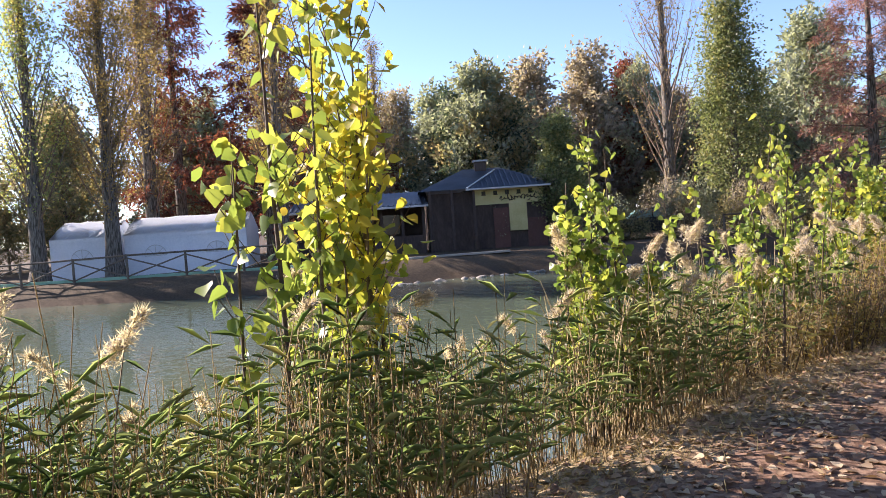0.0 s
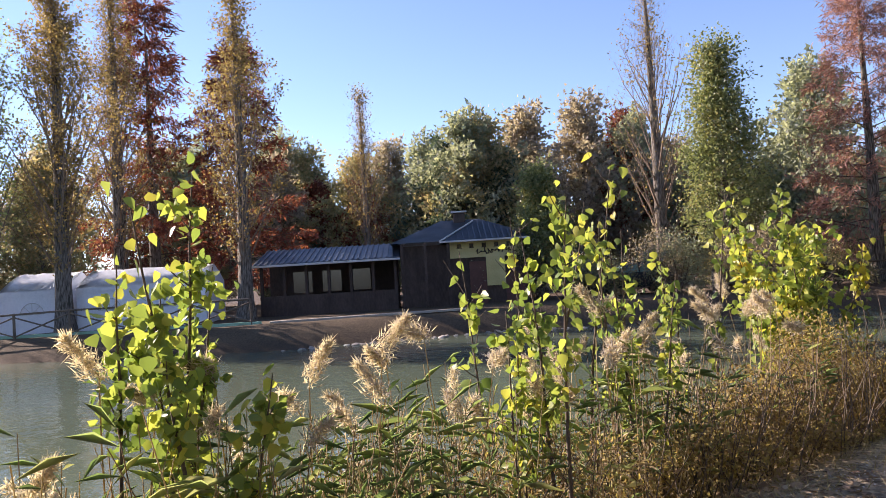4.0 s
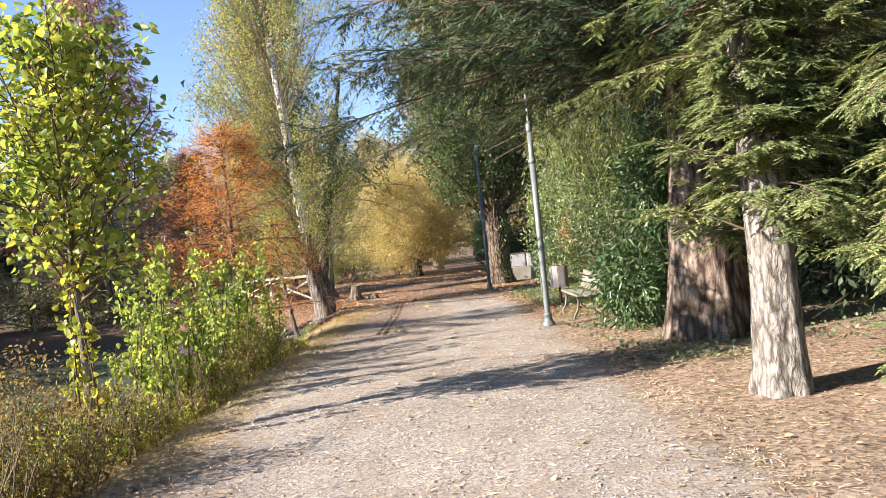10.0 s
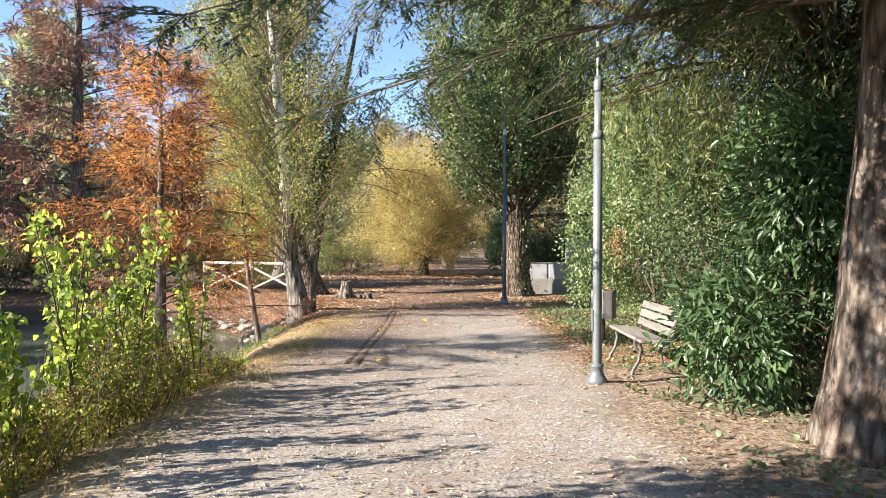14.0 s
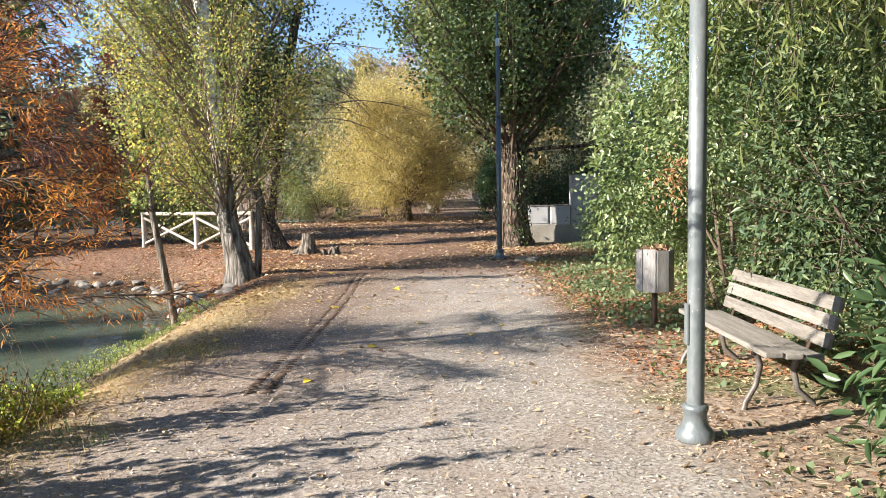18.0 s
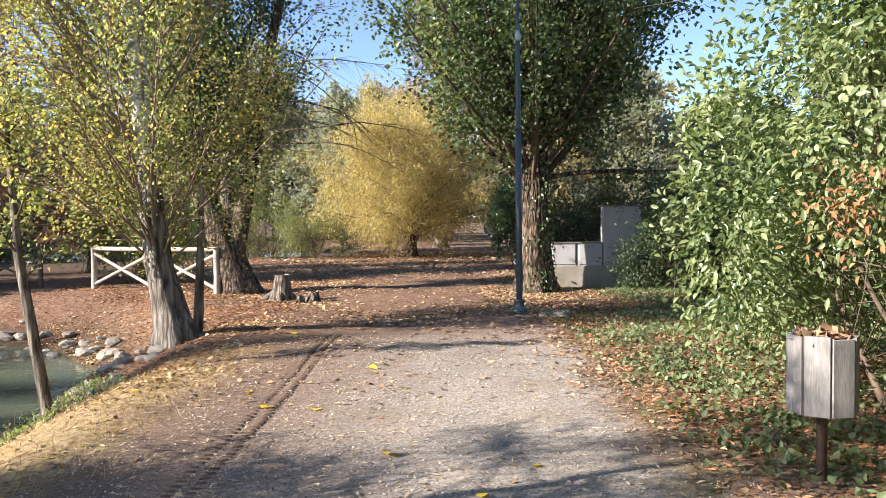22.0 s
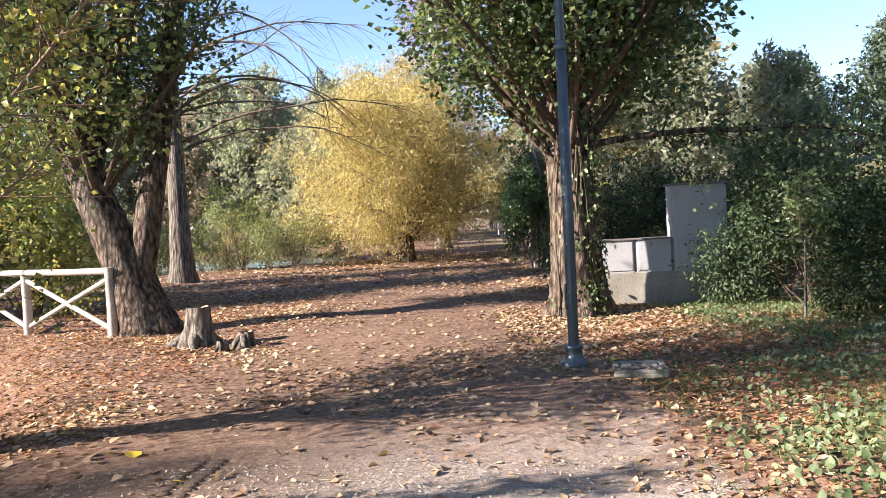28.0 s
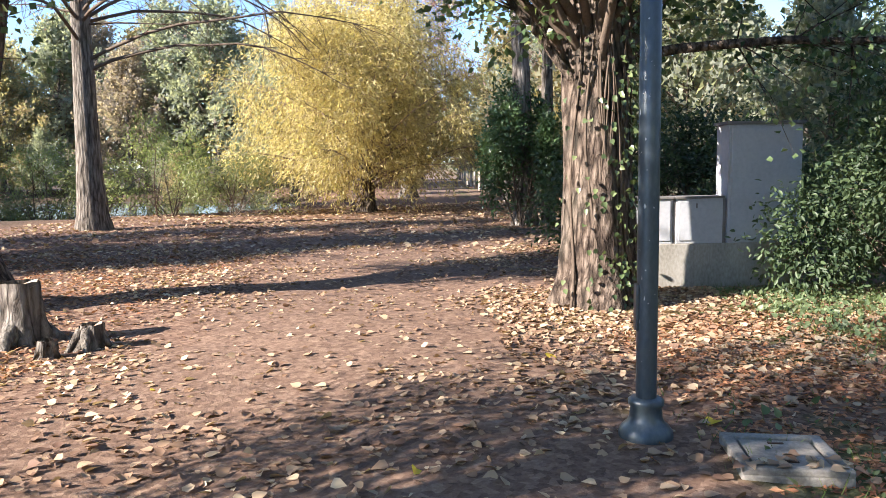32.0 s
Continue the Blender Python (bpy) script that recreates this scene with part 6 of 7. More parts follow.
def litter_bin():
    t = thing("litter_bin", (2.33, 26.9, 0), "octagonal litter bin of grey wooden slats on a post", "bin")
    tub = Tubes()
    tub.add([(0, 0, -0.1), (0, 0, 0.3), (0, 0, 0.55)], [0.032, 0.032, 0.032], 12)
    part("post", tub.mesh("post"), IRON, t, "dark iron post")
    for k in range(8):
        a = k * math.pi / 4 + 0.2
        m = Matrix.Translation((0.185 * math.cos(a), 0.185 * math.sin(a), 0)) @ Matrix.Rotation(a, 4, "Z")
        part("slat", boxed(-0.012, -0.072, 0.43, 0.012, 0.072, 0.90 + 0.008 * (k % 3), m, 0.004), BIN_WOOD, t)
    part("liner", lathe([(0.0, 0.45), (0.165, 0.45), (0.165, 0.86), (0.0, 0.86)], 16), IRON, t, "dark inner drum")
    rng = np.random.default_rng(3)
    n = 160
    r, az = 0.16 * np.sqrt(rng.uniform(0, 1, n)), rng.uniform(0, 6.28, n)
    P = np.stack([r * np.cos(az), r * np.sin(az), 0.87 + rng.uniform(0, 0.085, n) * (1 - r / 0.2)], 1)
    pile = leaf_mesh("leaf_pile", P, rng.normal(0, 0.6, (n, 3)), rng.normal(0, 0.6, (n, 3)) + np.array([0, 0, 0.7]), 0.08, 0.06, "heart")
    ob = tagged(part("leaf_pile", pile, L_LITTER), "dry leaves heaped on top of the bin", "leaves", kind="stuff")
    ob.matrix_world = pose(2.33, 26.9, 0)
    return t


bench()
litter_bin()


# ---- cabinets on their plinth ----
def cabinets():
    w = 2.28
    z = gz(3.4, 41.4) - 0.03
    M = pose(2.42, 41.36, z, 0, 0, 2)

    def stand(name, label, category):
        ob = new(name)
        ob.matrix_world = M
        return tagged(ob, label, category)

    t = stand("plinth_wall", "low stained concrete plinth wall", "wall")
    part("wall", boxed(0, 0, -0.1, w, 0.40, 0.60, None, 0.012), CONCRETE, t)
    for k in range(2):
        x0 = 0.02 + 0.65 * k
        t = stand("meter_cabinet", "low white meter cabinet on the concrete plinth", "cabinet")
        tagged(t, group="meter cabinets")
        part("body", boxed(x0, 0.02, 0.60, x0 + 0.605, 0.30, 1.17, None, 0.01), CABINET, t)
        part("lid", boxed(x0 - 0.015, -0.005, 1.17, x0 + 0.62, 0.32, 1.20, None, 0.006), CABINET_TRIM, t, "thin dark lid")
        part("door", boxed(x0 + 0.03, 0.008, 0.64, x0 + 0.575, 0.022, 1.14, None, 0.004), CABINET, t)
        part("lock", boxed(x0 + 0.25, 0.0, 1.05, x0 + 0.27, 0.01, 1.11, None, 0.003), CABINET_TRIM, t)
        part("hinge_post", boxed(x0 + 0.605, 0.03, 0.60, x0 + 0.65, 0.28, 1.165, None, 0.004), CABINET_TRIM, t)
    t = stand("meter_cabinet", "tall white meter cabinet with a flat cap", "cabinet")
    part("body", boxed(1.325, 0.01, 0.60, w, 0.38, 2.09, None, 0.01), CABINET, t)
    part("cap", boxed(1.29, -0.02, 2.09, w + 0.03, 0.41, 2.13, None, 0.008), CABINET_TRIM, t, "flat dark cap")
    part("door", boxed(1.365, -0.003, 0.64, w - 0.04, 0.012, 2.05, None, 0.004), CABINET, t)


cabinets()


# ---- hatch, stumps, stones ----
def hatch():
    t = thing("manhole_cover", (1.76, 35.6, gz(1.76, 35.6)), "square concrete manhole cover with a chipped raised rim", "manhole", turn=-9)
    w, r = 0.26, 0.06
    part("frame", boxed(-w, -w, -0.15, w, w, 0.035, None, 0.012), CONCRETE_DARK, t)
    for k, (a, b, c, d) in enumerate(((-w, -w, w, -w + r), (-w, w - r, w, w), (-w, -w + r, -w + r, w - r), (w - r, -w + r, w, w - r))):
        part("rim", boxed(a, b, 0.03, c, d, 0.072 - 0.006 * (k % 2), None, 0.012), CONCRETE_DARK, t)
    part("lid", boxed(-w + r + 0.02, -w + r + 0.02, 0.03, w - r - 0.02, w - r - 0.02, 0.056, None, 0.006), CONCRETE_DARK, t)
    for q in (-1, 1):
        part("lifting_ring", boxed(-0.04, 0.13 * q - 0.012, 0.054, 0.04, 0.13 * q + 0.012, 0.062, None, 0.003), IRON, t)
    rng = np.random.default_rng(21)
    P = np.stack([rng.uniform(-w, w, 26), -w + np.abs(rng.normal(0, 0.12, 26)), np.full(26, 0.078)], 1)
    ob = tagged(part("fallen_leaves", leaf_mesh("fallen_leaves", P, rng.normal(0, 1, (26, 3)) * np.array([1, 1, 0.1]), rng.normal(0, 0.25, (26, 3)) + np.array([0, 0, 1.0]), 0.075, 0.055, "heart"), L_LITTER), "dry leaves lying on the manhole cover", "leaves", kind="stuff")
    ob.matrix_world = t.matrix_world.copy()


hatch()


def stump(x, y, r, h, seed, label):
    t = thing("tree_stump", (x, y, gz(x, y)), label, "stump")
    rng = np.random.default_rng(seed)
    me = trunk_mesh([(0, 0, 0), (0.02, 0, h * 0.5), (0.03, 0.01, h)], [r, r * 0.8, r * 0.75], 26, 0.35, 0.07, seed)
    part("stump", me, BARK_GREY, t)
    bm = bmesh.new()
    vs = []
    for k in range(22):
        a = k * 2 * math.pi / 22
        q = r * 0.74 * (1 + 0.06 * math.sin(3 * a + seed) + rng.normal(0, 0.02))
        vs.append(bm.verts.new((0.03 + q * math.cos(a), 0.01 + q * math.sin(a), h - 0.02 + 0.03 * math.sin(2 * a))))
    c = bm.verts.new((0.03, 0.01, h - 0.05))
    for k in range(22):
        bm.faces.new((vs[k], vs[(k + 1) % 22], c))
    part("cut_top", bm, STUMP_TOP, t, "grey cut top")
    for k in range(5):
        a = k * 1.257 + rng.normal(0, 0.25)
        L = r * rng.uniform(1.8, 2.8)
        tub = Tubes()
        tub.add([(0.5 * r * math.cos(a), 0.5 * r * math.sin(a), 0.16), (0.55 * L * math.cos(a), 0.55 * L * math.sin(a), 0.07), (L * math.cos(a + 0.1), L * math.sin(a + 0.1), -0.04)], [0.5 * r, 0.32 * r, 0.12 * r], 8)
        part("root", tub.mesh("root"), BARK_GREY, t)


stump(-3.92, 39.0, 0.21, 0.56, 3, "weathered tree stump with spreading roots")
stump(-3.15, 38.72, 0.12, 0.22, 4, "small low tree stump among fallen leaves")
stump(-3.35, 38.35, 0.07, 0.12, 5, "broken knob of an old root")


def rock_mesh(seed):
    rng = np.random.default_rng(seed)
    bm = bmesh.new()
    bmesh.ops.create_icosphere(bm, subdivisions=2, radius=1.0)
    ph = rng.uniform(0, 6, 6)
    for v in bm.verts:
        c = v.co
        k = 1 + 0.18 * math.sin(2.2 * c.x + ph[0]) * math.sin(2.6 * c.y + ph[1]) + 0.14 * math.sin(3.4 * c.z + ph[2] + c.x * 2) + rng.normal(0, 0.04)
        v.co = Vector((c.x * k, c.y * k * 0.8, c.z * k * 0.55))
    me = bpy.data.meshes.new("stone")
    bm.to_mesh(me)
    bm.free()
    me.materials.append(STONE)
    return me


ROCKS = [rock_mesh(400 + k) for k in range(5)]
rk = np.random.default_rng(77)
line = [(-4.75, 31.0), (-5.0, 32.6), (-5.6, 34.4), (-6.6, 36.0), (-8.2, 37.6), (-10.4, 38.5), (-12.5, 38.9)]
for q in range(74):
    f = rk.uniform(0, 5.99)
    k = int(f)
    x = line[k][0] + (line[k + 1][0] - line[k][0]) * (f - k) + rk.normal(0.1, 0.28)
    y = line[k][1] + (line[k + 1][1] - line[k][1]) * (f - k) + rk.normal(0.1, 0.28)
    s = rk.uniform(0.06, 0.2)
    o = new("bank_stone", ROCKS[q % 5])
    o.matrix_world = pose(x, y, max(gz(x, y), WATER_Z - 0.05) + 0.2 * s, rk.uniform(-15, 15), rk.uniform(-15, 15), rk.uniform(0, 360)) @ Matrix.Scale(s, 4)
    tagged(o, "pale grey stone on the pond bank", "stone", group="bank stones")


shore = [(-20.3, 29.4), (-21.6, 27.6), (-23.8, 25.4), (-25.2, 21.6), (-26.9, 16.9)]
for q in range(60):
    f = rk.uniform(0, 3.99)
    k = int(f)
    x = shore[k][0] + (shore[k + 1][0] - shore[k][0]) * (f - k) + rk.normal(0.25, 0.15)
    y = shore[k][1] + (shore[k + 1][1] - shore[k][1]) * (f - k) + rk.normal(-0.2, 0.15)
    s = rk.uniform(0.08, 0.2)
    o = new("shore_stone", ROCKS[q % 5])
    o.matrix_world = pose(x, y, max(gz(x, y), WATER_Z - 0.05) + 0.2 * s, rk.uniform(-15, 15), rk.uniform(-15, 15), rk.uniform(0, 360)) @ Matrix.Scale(s, 4)
    tagged(o, "pale stone at the water's edge below the house", "stone", group="shore stones")


# ---- fences ----
def rustic_fence(points, wood, label, top=1.05, r=0.055, cross=True):
    t = thing("fence", (0, 0, 0), label, "fence")
    P = [Vector((x, y, gz(x, y))) for x, y in points]
    for p in P:
        tub = Tubes()
        tub.add([p + Vector((0, 0, -0.15)), p + Vector((0.01, 0, 0.5)), p + Vector((0, 0, top + 0.05))], [r * 1.15, r * 1.1, r], 10)
        tub.add([p + Vector((0, 0, top + 0.045)), p + Vector((0, 0, top + 0.055))], [r, 0.005], 10)
        part("post", tub.mesh("post"), wood, t)
    for a, b in zip(P, P[1:]):
        z = Vector((0, 0, 1))
        tub = Tubes()
        tub.add([a + z * top, (a + b) / 2 + z * (top - 0.01), b + z * top], [r * 0.8] * 3, 8)
        part("rail", tub.mesh("rail"), wood, t)
        if cross:
            for s, e in ((0.12, top - 0.12), (top - 0.12, 0.12)):
                tub = Tubes()
                tub.add([a + z * s, b + z * e], [r * 0.62] * 2, 8)
                part("brace", tub.mesh("brace"), wood, t)


rustic_fence([(-5.75, 40.2), (-7.65, 41.05), (-9.7, 42.2)], FENCE_WOOD, "pale rustic fence of round poles with crossed braces", 1.08, 0.07)
rustic_fence([(-11.6, 43.0), (-13.6, 43.0), (-15.6, 41.9), (-17.2, 40.2), (-18.8, 38.5), (-20.3, 36.8)], FENCE_DARK, "dark rustic fence with crossed braces along the far bank", 1.1)
rustic_fence([(-41.5, 6.2), (-39.6, 8.0), (-37.7, 9.8), (-35.8, 11.6), (-33.9, 13.6), (-32.2, 15.6), (-30.7, 17.6)], FENCE_DARK, "dark rustic fence in front of the marquees", 1.1)
t = thing("bank_edging", (0, 0, 0), "pale green edging board along the bank", "edging")
part("board", beam((-41.5, 6.5, 0.06), (-30.4, 17.9, 0.06), 0.10, 0.14), EDGE_GREEN, t)
t = thing("deck_edge", (0, 0, 0), "pale timber deck edge in front of the lakeside house", "deck")
part("board", beam((-30.2, 18.2, 0.05), (-25.6, 26.2, 0.05), 0.3, 0.1), PLANK, t)


# ---- lakeside house, shed and marquees ----
def house_frame(name, label, category):
    u = Vector((2.55, 3.27)).normalized()
    ob = thing(name, (-30.86, 29.10, -0.05), label, category, turn=math.degrees(math.atan2(u.y, u.x)))
    ob.scale = (1.1, 1.1, 1.1)
    return ob


def hip_roof(x0, y0, x1, y1, z, h, ridge, over=0.45):
    """A hipped roof of ribbed sheets with a ridge along x."""
    bm = bmesh.new()
    x0, y0, x1, y1 = x0 - over, y0 - over, x1 + over, y1 + over
    e = [bm.verts.new(p) for p in ((x0, y0, z), (x1, y0, z), (x1, y1, z), (x0, y1, z))]
    m = (y0 + y1) / 2
    a, b = bm.verts.new((x0 + ridge, m, z + h)), bm.verts.new((x1 - ridge, m, z + h))
    bm.faces.new((e[0], e[1], b, a))
    bm.faces.new((e[2], e[3], a, b))
    bm.faces.new((e[1], e[2], b))
    bm.faces.new((e[3], e[0], a))
    bmesh.ops.solidify(bm, geom=bm.faces[:], thickness=0.1)
    return bm


def house():
    t = house_frame("lakeside_house", "low brown and yellow lakeside house with hipped roof", "house")
    part("wall", boxed(-2.4, 0.12, 0, 3.7, 7.0, 3.0), WALL_BROWN, t, "dark brown timber wall")
    part("upper_panel", boxed(0.0, 0.0, 2.30, 3.5, 0.13, 3.08), WALL_YELLOW, t, "yellow rendered band under the eaves")
    part("lower_panel", boxed(1.72, -0.004, 0.9, 2.62, 0.126, 2.30), WALL_YELLOW, t, "yellow rendered pier")
    part("front_door", boxed(0.9, 0.04, 0.0, 1.7, 0.14, 2.1), WALL_RED, t)
    part("wall_base", boxed(2.62, 0.02, 0, 3.6, 0.13, 1.5), WALL_RED, t)
    for k in range(5):
        x = 0.35 + 0.6 * k
        w = part("window", boxed(x, -0.012, 2.78, x + 0.2, 0.05, 2.98, None, 0.01), DARK_GLASS, t, "small square window")
        part("frame", boxed(x - 0.025, -0.02, 2.755, x + 0.225, -0.008, 2.78), WALL_BROWN, w)
    # ribbed roofs
    roof = part("roof", hip_roof(-2.4, 0.1, 3.9, 7.0, 3.15, 1.25, 2.6), ROOF, t, "blue-grey metal roof")
    front = part("front_roof", hip_roof(0.0, -0.1, 3.3, 3.4, 3.12, 1.0, 1.75), ROOF, t, "blue-grey metal roof over the entrance")
    for k in range(16):
        x = -0.4 + 4.1 * k / 15
        top = 1.0 * min(1.0, (x + 0.45) / 1.75, (3.75 - x) / 1.75)
        if top > 0.1:
            part("rib", beam((x, -0.55, 3.14), (x, -0.55 + 2.2 * top, 3.15 + top), 0.05, 0.05, 0.0), ROOF, front)
    part("ridge", beam((-0.45, -0.55, 3.16), (1.30, 1.65, 4.18), 0.08, 0.06), GUTTER, front, "pale hip cap")
    part("gutter", boxed(-0.5, -0.66, 3.05, 3.8, -0.56, 3.14, None, 0.02), GUTTER, t, "pale gutter")
    part("chimney", boxed(0.4, 3.0, 3.9, 1.0, 3.5, 4.75, None, 0.02), WALL_BROWN, roof)
    part("chimney_cap", boxed(0.3, 2.9, 4.75, 1.1, 3.6, 4.83), GUTTER, roof)
    for k in range(3):
        part("porch_post", beam((-2.3 + 1.1 * k, -0.45, 0), (-2.3 + 1.1 * k, -0.45, 3.1), 0.12, 0.12), WALL_BROWN, t)
    # looping strokes of the illegible script on the sign
    tub = Tubes()
    s = np.linspace(0, 1, 90)
    tub.add(np.stack([1.25 + 1.9 * s + 0.06 * np.sin(s * 70), np.full(90, -0.03), 2.56 + 0.13 * np.sin(s * 62) * (0.6 + 0.4 * np.cos(s * 19)) + 0.06 * s], 1), np.full(90, 0.022), 5)
    tub.add([(1.72, -0.03, 2.95), (1.66, -0.03, 2.7), (1.75, -0.03, 2.45), (1.95, -0.03, 2.47)], [0.03, 0.03, 0.025, 0.02], 5)
    tub.add([(2.85, -0.03, 2.7), (2.8, -0.03, 2.45), (2.68, -0.03, 2.38)], [0.025, 0.022, 0.02], 5)
    part("sign_script", tub.mesh("sign_script"), SIGN_INK, t, "dark looping sign script")


def shed():
    t = house_frame("lakeside_shed", "open-fronted dark shed with ribbed roof beside the house", "shed")
    part("back_wall", boxed(-9.2, 2.6, 0, -2.6, 2.8, 2.7), WALL_BROWN, t)
    part("front_wall", boxed(-9.2, 0.1, 0, -2.6, 0.22, 1.0), WALL_BROWN, t)
    for k in range(7):
        x = -9.1 + 1.07 * k
        part("post", beam((x, 0.16, 0), (x, 0.16, 2.5), 0.14, 0.14), WALL_BROWN, t)
    roof = part("roof", beam((-5.9, -0.35, 2.5), (-5.9, 3.2, 3.3), 7.0, 0.08), ROOF, t, "blue-grey ribbed roof")
    for k in range(26):
        x = -9.3 + 6.8 * k / 25
        part("rib", beam((x, -0.35, 2.56), (x, 3.2, 3.36), 0.07, 0.06, 0.0), ROOF, roof)
    part("gutter", boxed(-9.4, -0.46, 2.4, -2.4, -0.36, 2.5, None, 0.02), GUTTER, t)
    for k in range(3):
        x = -7.6 + 1.4 * k
        part("window", boxed(x, 0.24, 1.1, x + 0.9, 0.28, 2.1), DARK_GLASS, t)


def marquee(x, y, length, turn):
    t = thing("marquee", (x, y, -0.02), "white party marquee with arched window panels", "tent", group="marquees on the far bank", turn=turn)
    D, H, R = 4.4, 2.12, 3.0
    bm = bmesh.new()
    n = 9
    rows = []
    for k in range(n):
        a = length * k / (n - 1)
        sag = 0.03 * math.sin(k * 2.4)
        rows.append([bm.verts.new((a, -0.08, H - 0.02)), bm.verts.new((a, D / 4, (H + R) / 2 + 0.06 + sag)), bm.verts.new((a, D / 2, R + sag)), bm.verts.new((a, D * 0.75, (H + R) / 2 + 0.06)), bm.verts.new((a, D + 0.08, H - 0.02))])
    for p, q in zip(rows, rows[1:]):
        for i in range(4):
            bm.faces.new((p[i], q[i], q[i + 1], p[i + 1]))
    bmesh.ops.solidify(bm, geom=bm.faces[:], thickness=0.03)
    part("roof_sheet", bm, TENT, t, "sagging white roof sheet", True)
    for nm, y0 in (("front_wall", 0.0), ("back_wall", D)):
        part(nm, boxed(0, y0 - 0.015, 0, length, y0 + 0.015, H), TENT, t)
    for nm, x0 in (("side_wall", 0.0), ("side_wall", length)):
        bm = bmesh.new()
        for o in (-0.015, 0.015):
            vs = [bm.verts.new((x0 + o, *p)) for p in ((0, 0), (D, 0), (D, H), (D / 2, R - 0.04), (0, H))]
            bm.faces.new(vs)
        part(nm, bm, TENT, t)
    k = int(length / 2.1)
    for q in range(k):
        c = length * (q + 0.5) / k
        w = part("window", boxed(c - 0.55, -0.03, 0.95, c + 0.55, -0.018, 1.0), GUTTER, t, "arched clear window")
        tub = Tubes()
        a = np.linspace(0, math.pi, 13)
        tub.add(np.stack([c + 0.55 * np.cos(a), np.full(13, -0.03), 0.97 + 0.55 * np.sin(a)], 1), np.full(13, 0.02), 5)
        for b in (0.78, 1.57, 2.36):
            tub.add([(c, -0.03, 0.97), (c + 0.55 * math.cos(b), -0.03, 0.97 + 0.55 * math.sin(b))], [0.016, 0.016], 5)
        part("glazing_bar", tub.mesh("glazing_bar"), GUTTER, w)
    part("valance", boxed(0, -0.06, H - 0.22, length, -0.035, H), TENT, t)
    return t


house()
shed()
marquee(-42.4, 10.0, 3.1, 55)
marquee(-40.3, 13.0, 6.2, 55)


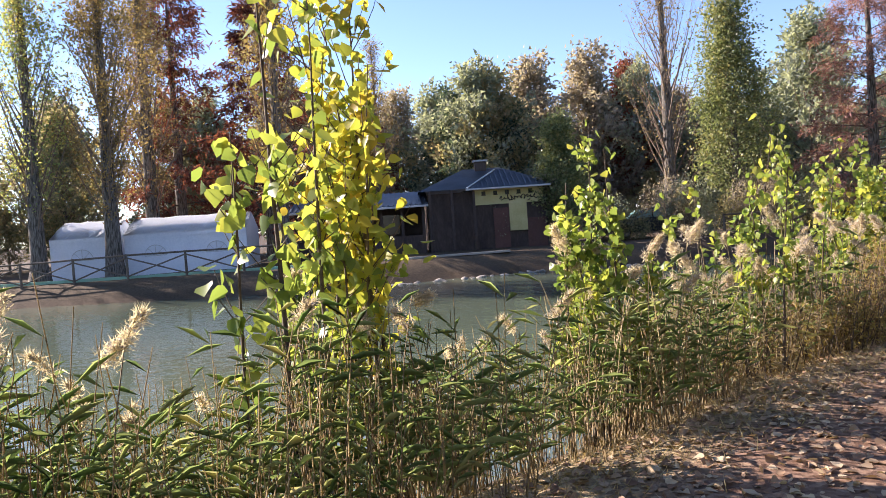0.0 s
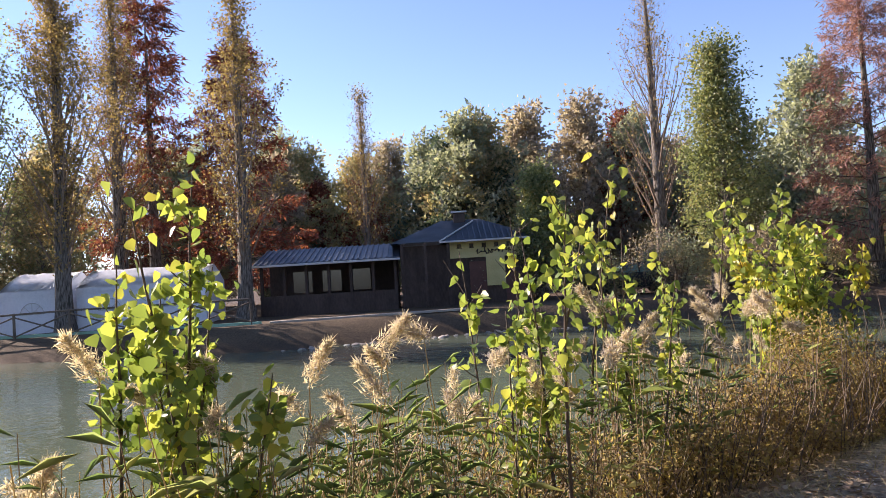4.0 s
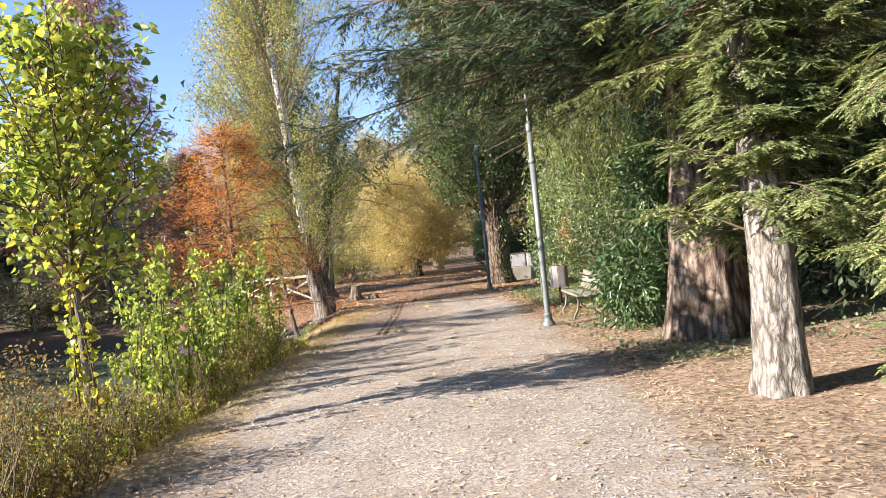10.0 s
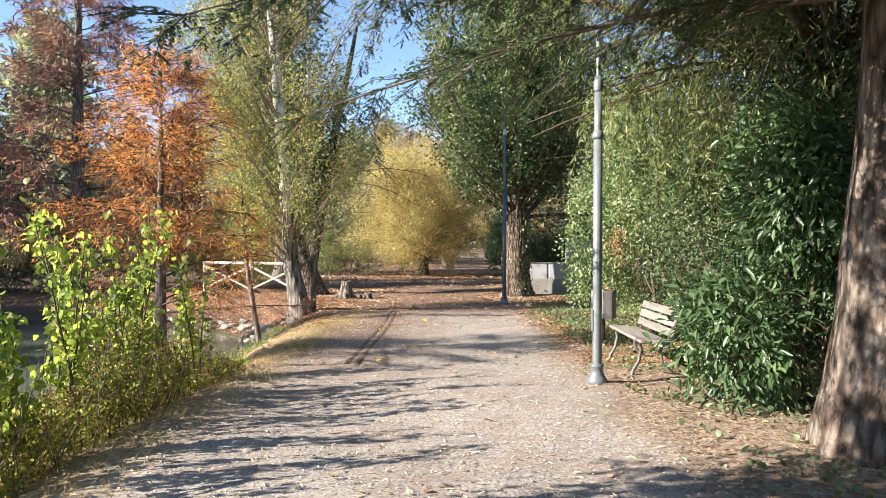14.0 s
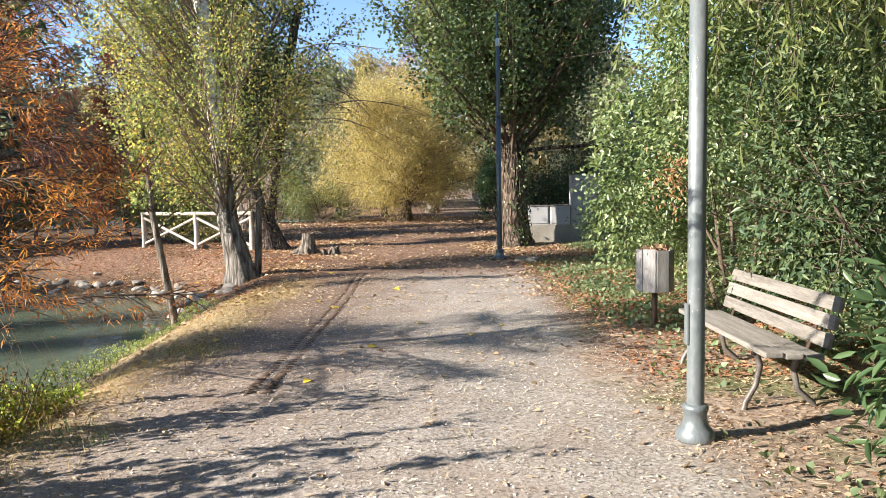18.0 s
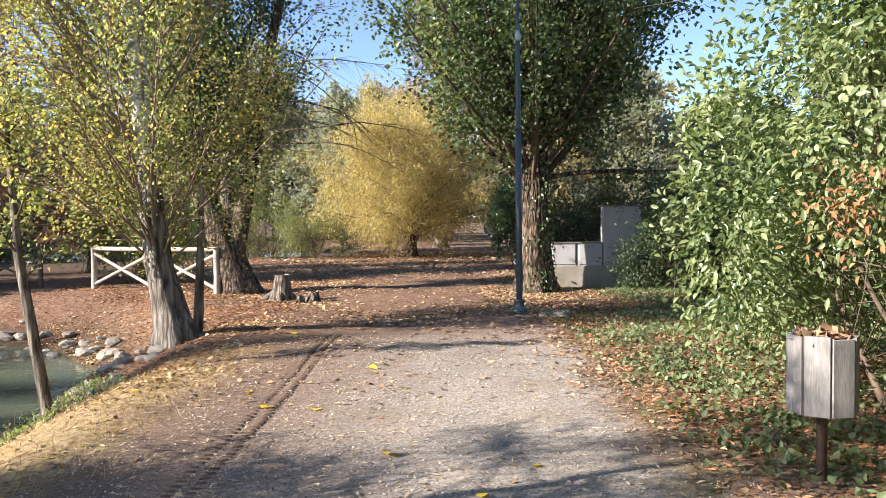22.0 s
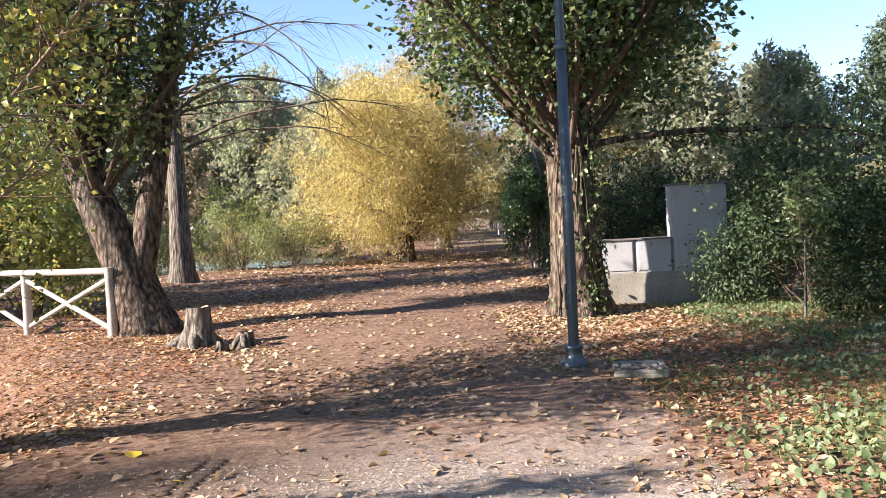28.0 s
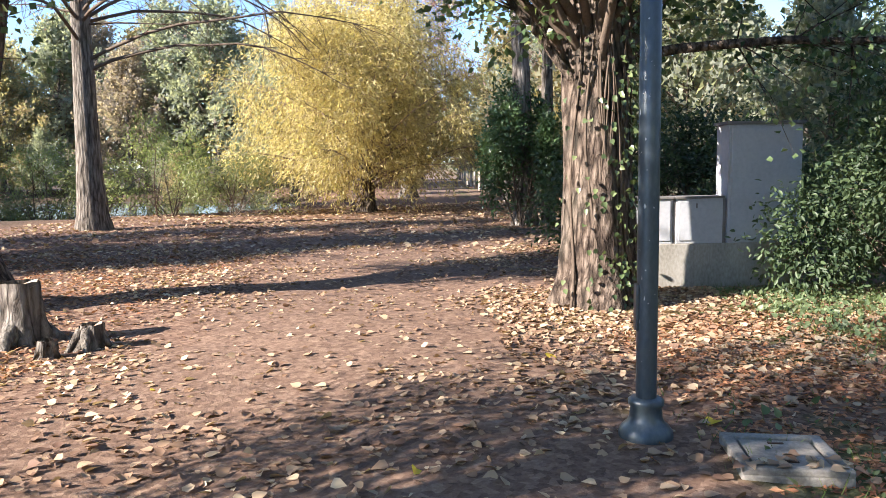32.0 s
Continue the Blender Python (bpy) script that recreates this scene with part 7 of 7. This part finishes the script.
def parked_car():
    """A small people carrier: body side profile drawn across its width, glass let into the cabin."""
    t = thing("parked_car", (-25.5, 37.4, 0.02), "dark estate car with sky brightness painted into its windows, parked on the far bank", "car", turn=50)
    side = [(-2.1, 0.35), (-2.12, 0.75), (-2.0, 1.0), (-1.0, 1.08), (1.75, 1.08), (2.05, 1.0), (2.1, 0.6), (2.05, 0.35)]
    cabin = [(-1.05, 1.07), (-0.35, 1.58), (0.1, 1.68), (1.3, 1.68), (1.62, 1.52), (1.85, 1.07)]

    def extrude(prof, w, top=1.0):
        bm = bmesh.new()
        zs = [z for _, z in prof]
        lo, hi = min(zs), max(zs)
        rings = [[bm.verts.new((x, s * w * (1 - (1 - top) * (z - lo) / (hi - lo)), z)) for x, z in prof] for s in (-1, 1)]
        n = len(prof)
        bm.faces.new(rings[0])
        bm.faces.new(rings[1][::-1])
        for k in range(n):
            bm.faces.new((rings[0][k], rings[0][(k + 1) % n], rings[1][(k + 1) % n], rings[1][k]))
        bmesh.ops.recalc_face_normals(bm, faces=bm.faces[:])
        bmesh.ops.bevel(bm, geom=bm.edges[:], offset=0.05, segments=2, affect="EDGES", profile=0.6)
        return bm

    part("body", extrude(side, 0.86), CAR_PAINT, t, "dark glossy paintwork", True)
    part("cabin", extrude(cabin, 0.84, 0.82), CAR_PAINT, t, "", True)
    for s in (-1, 1):
        for x0, x1, x2, x3 in ((-0.72, 0.18, 0.18, -0.12), (0.26, 1.05, 1.05, 0.26), (1.12, 1.62, 1.4, 1.12)):
            bm = bmesh.new()
            vs = [bm.verts.new((x, s * y, z)) for x, y, z in ((x0, 0.838, 1.14), (x1, 0.838, 1.14), (x2, 0.735, 1.56), (x3, 0.735, 1.56))]
            bm.faces.new(vs)
            bmesh.ops.solidify(bm, geom=bm.faces[:], thickness=0.015)
            part("side_window", bm, CAR_GLASS, t)
    for nm, q in (("windscreen", ((-1.03, 0.72, 1.13), (-0.40, 0.62, 1.58))), ("rear_window", ((1.83, 0.70, 1.16), (1.66, 0.62, 1.50)))):
        (xa, wa, za), (xb, wb, zb) = q
        o = -0.03 if nm == "windscreen" else 0.03
        bm = bmesh.new()
        vs = [bm.verts.new(p) for p in ((xa + o, -wa, za), (xa + o, wa, za), (xb + o, wb, zb), (xb + o, -wb, zb))]
        bm.faces.new(vs)
        bmesh.ops.solidify(bm, geom=bm.faces[:], thickness=0.015)
        part(nm, bm, CAR_GLASS, t)
    for x in (-1.35, 1.3):
        for s in (-1, 1):
            w = part("wheel", lathe([(0.0, -0.09), (0.2, -0.1), (0.3, -0.1), (0.32, -0.06), (0.32, 0.06), (0.3, 0.1), (0.2, 0.1), (0.0, 0.09)], 20), TYRE, t)
            w.matrix_basis = pose(x, s * 0.8, 0.32, 90, 0, 0)
            part("rim", lathe([(0.0, -0.108), (0.08, -0.115), (0.19, -0.106), (0.19, 0.106), (0.08, 0.115), (0.0, 0.108)], 16), GUTTER, w)
    for s in (-1, 1):
        part("headlight", boxed(-2.14, s * 0.62 - 0.15, 0.78, -2.03, s * 0.62 + 0.15, 0.94, None, 0.03), GUTTER, t)


parked_car()
for q in range(9):
    x, y = 3.4 + 0.04 * q, 66 + 6.5 * q
    t = thing("path_post", (x, y, gz(x, y)), "pale round post along the far path", "post", group="posts along the far path")
    tub = Tubes()
    tub.add([(0, 0, -0.1), (0, 0, 0.6), (0.01, 0, 1.3)], [0.10, 0.095, 0.09], 10)
    part("post", tub.mesh("post"), FENCE_WOOD, t)


# ---- tyre track pressed into the damp earth ----
def tyre_track():
    t = thing("tyre_track", (0, 0, 0), "ribbed bicycle-cart tyre track pressed in damp earth", "track", kind="stuff")
    rng = np.random.default_rng(12)
    v, f = [], []
    for side in (-0.07, 0.07):
        y = 24.2
        while y < 33.2:
            x = -1.6 - 0.02 * (y - 25.5) + side + 0.012 * math.sin(y * 1.3)
            w, l = 0.042 + rng.normal(0, 0.004), 0.03
            z = gz(x, y) + 0.006
            k = len(v)
            v += [(x - w, y - l, z), (x + w, y - l + 0.012, z), (x + w, y + l, z), (x - w, y + l - 0.012, z), (x - w * 0.7, y - l * 0.5, z + 0.012), (x + w * 0.7, y - l * 0.5, z + 0.012), (x + w * 0.7, y + l * 0.5, z + 0.012), (x - w * 0.7, y + l * 0.5, z + 0.012)]
            f += [(k + 4, k + 5, k + 6, k + 7), (k, k + 1, k + 5, k + 4), (k + 1, k + 2, k + 6, k + 5), (k + 2, k + 3, k + 7, k + 6), (k + 3, k, k + 4, k + 7)]
            y += 0.085 + rng.uniform(0, 0.02)
    part("tread_marks", np_mesh("tread_marks", v, [f]), TRACK, t)


tyre_track()
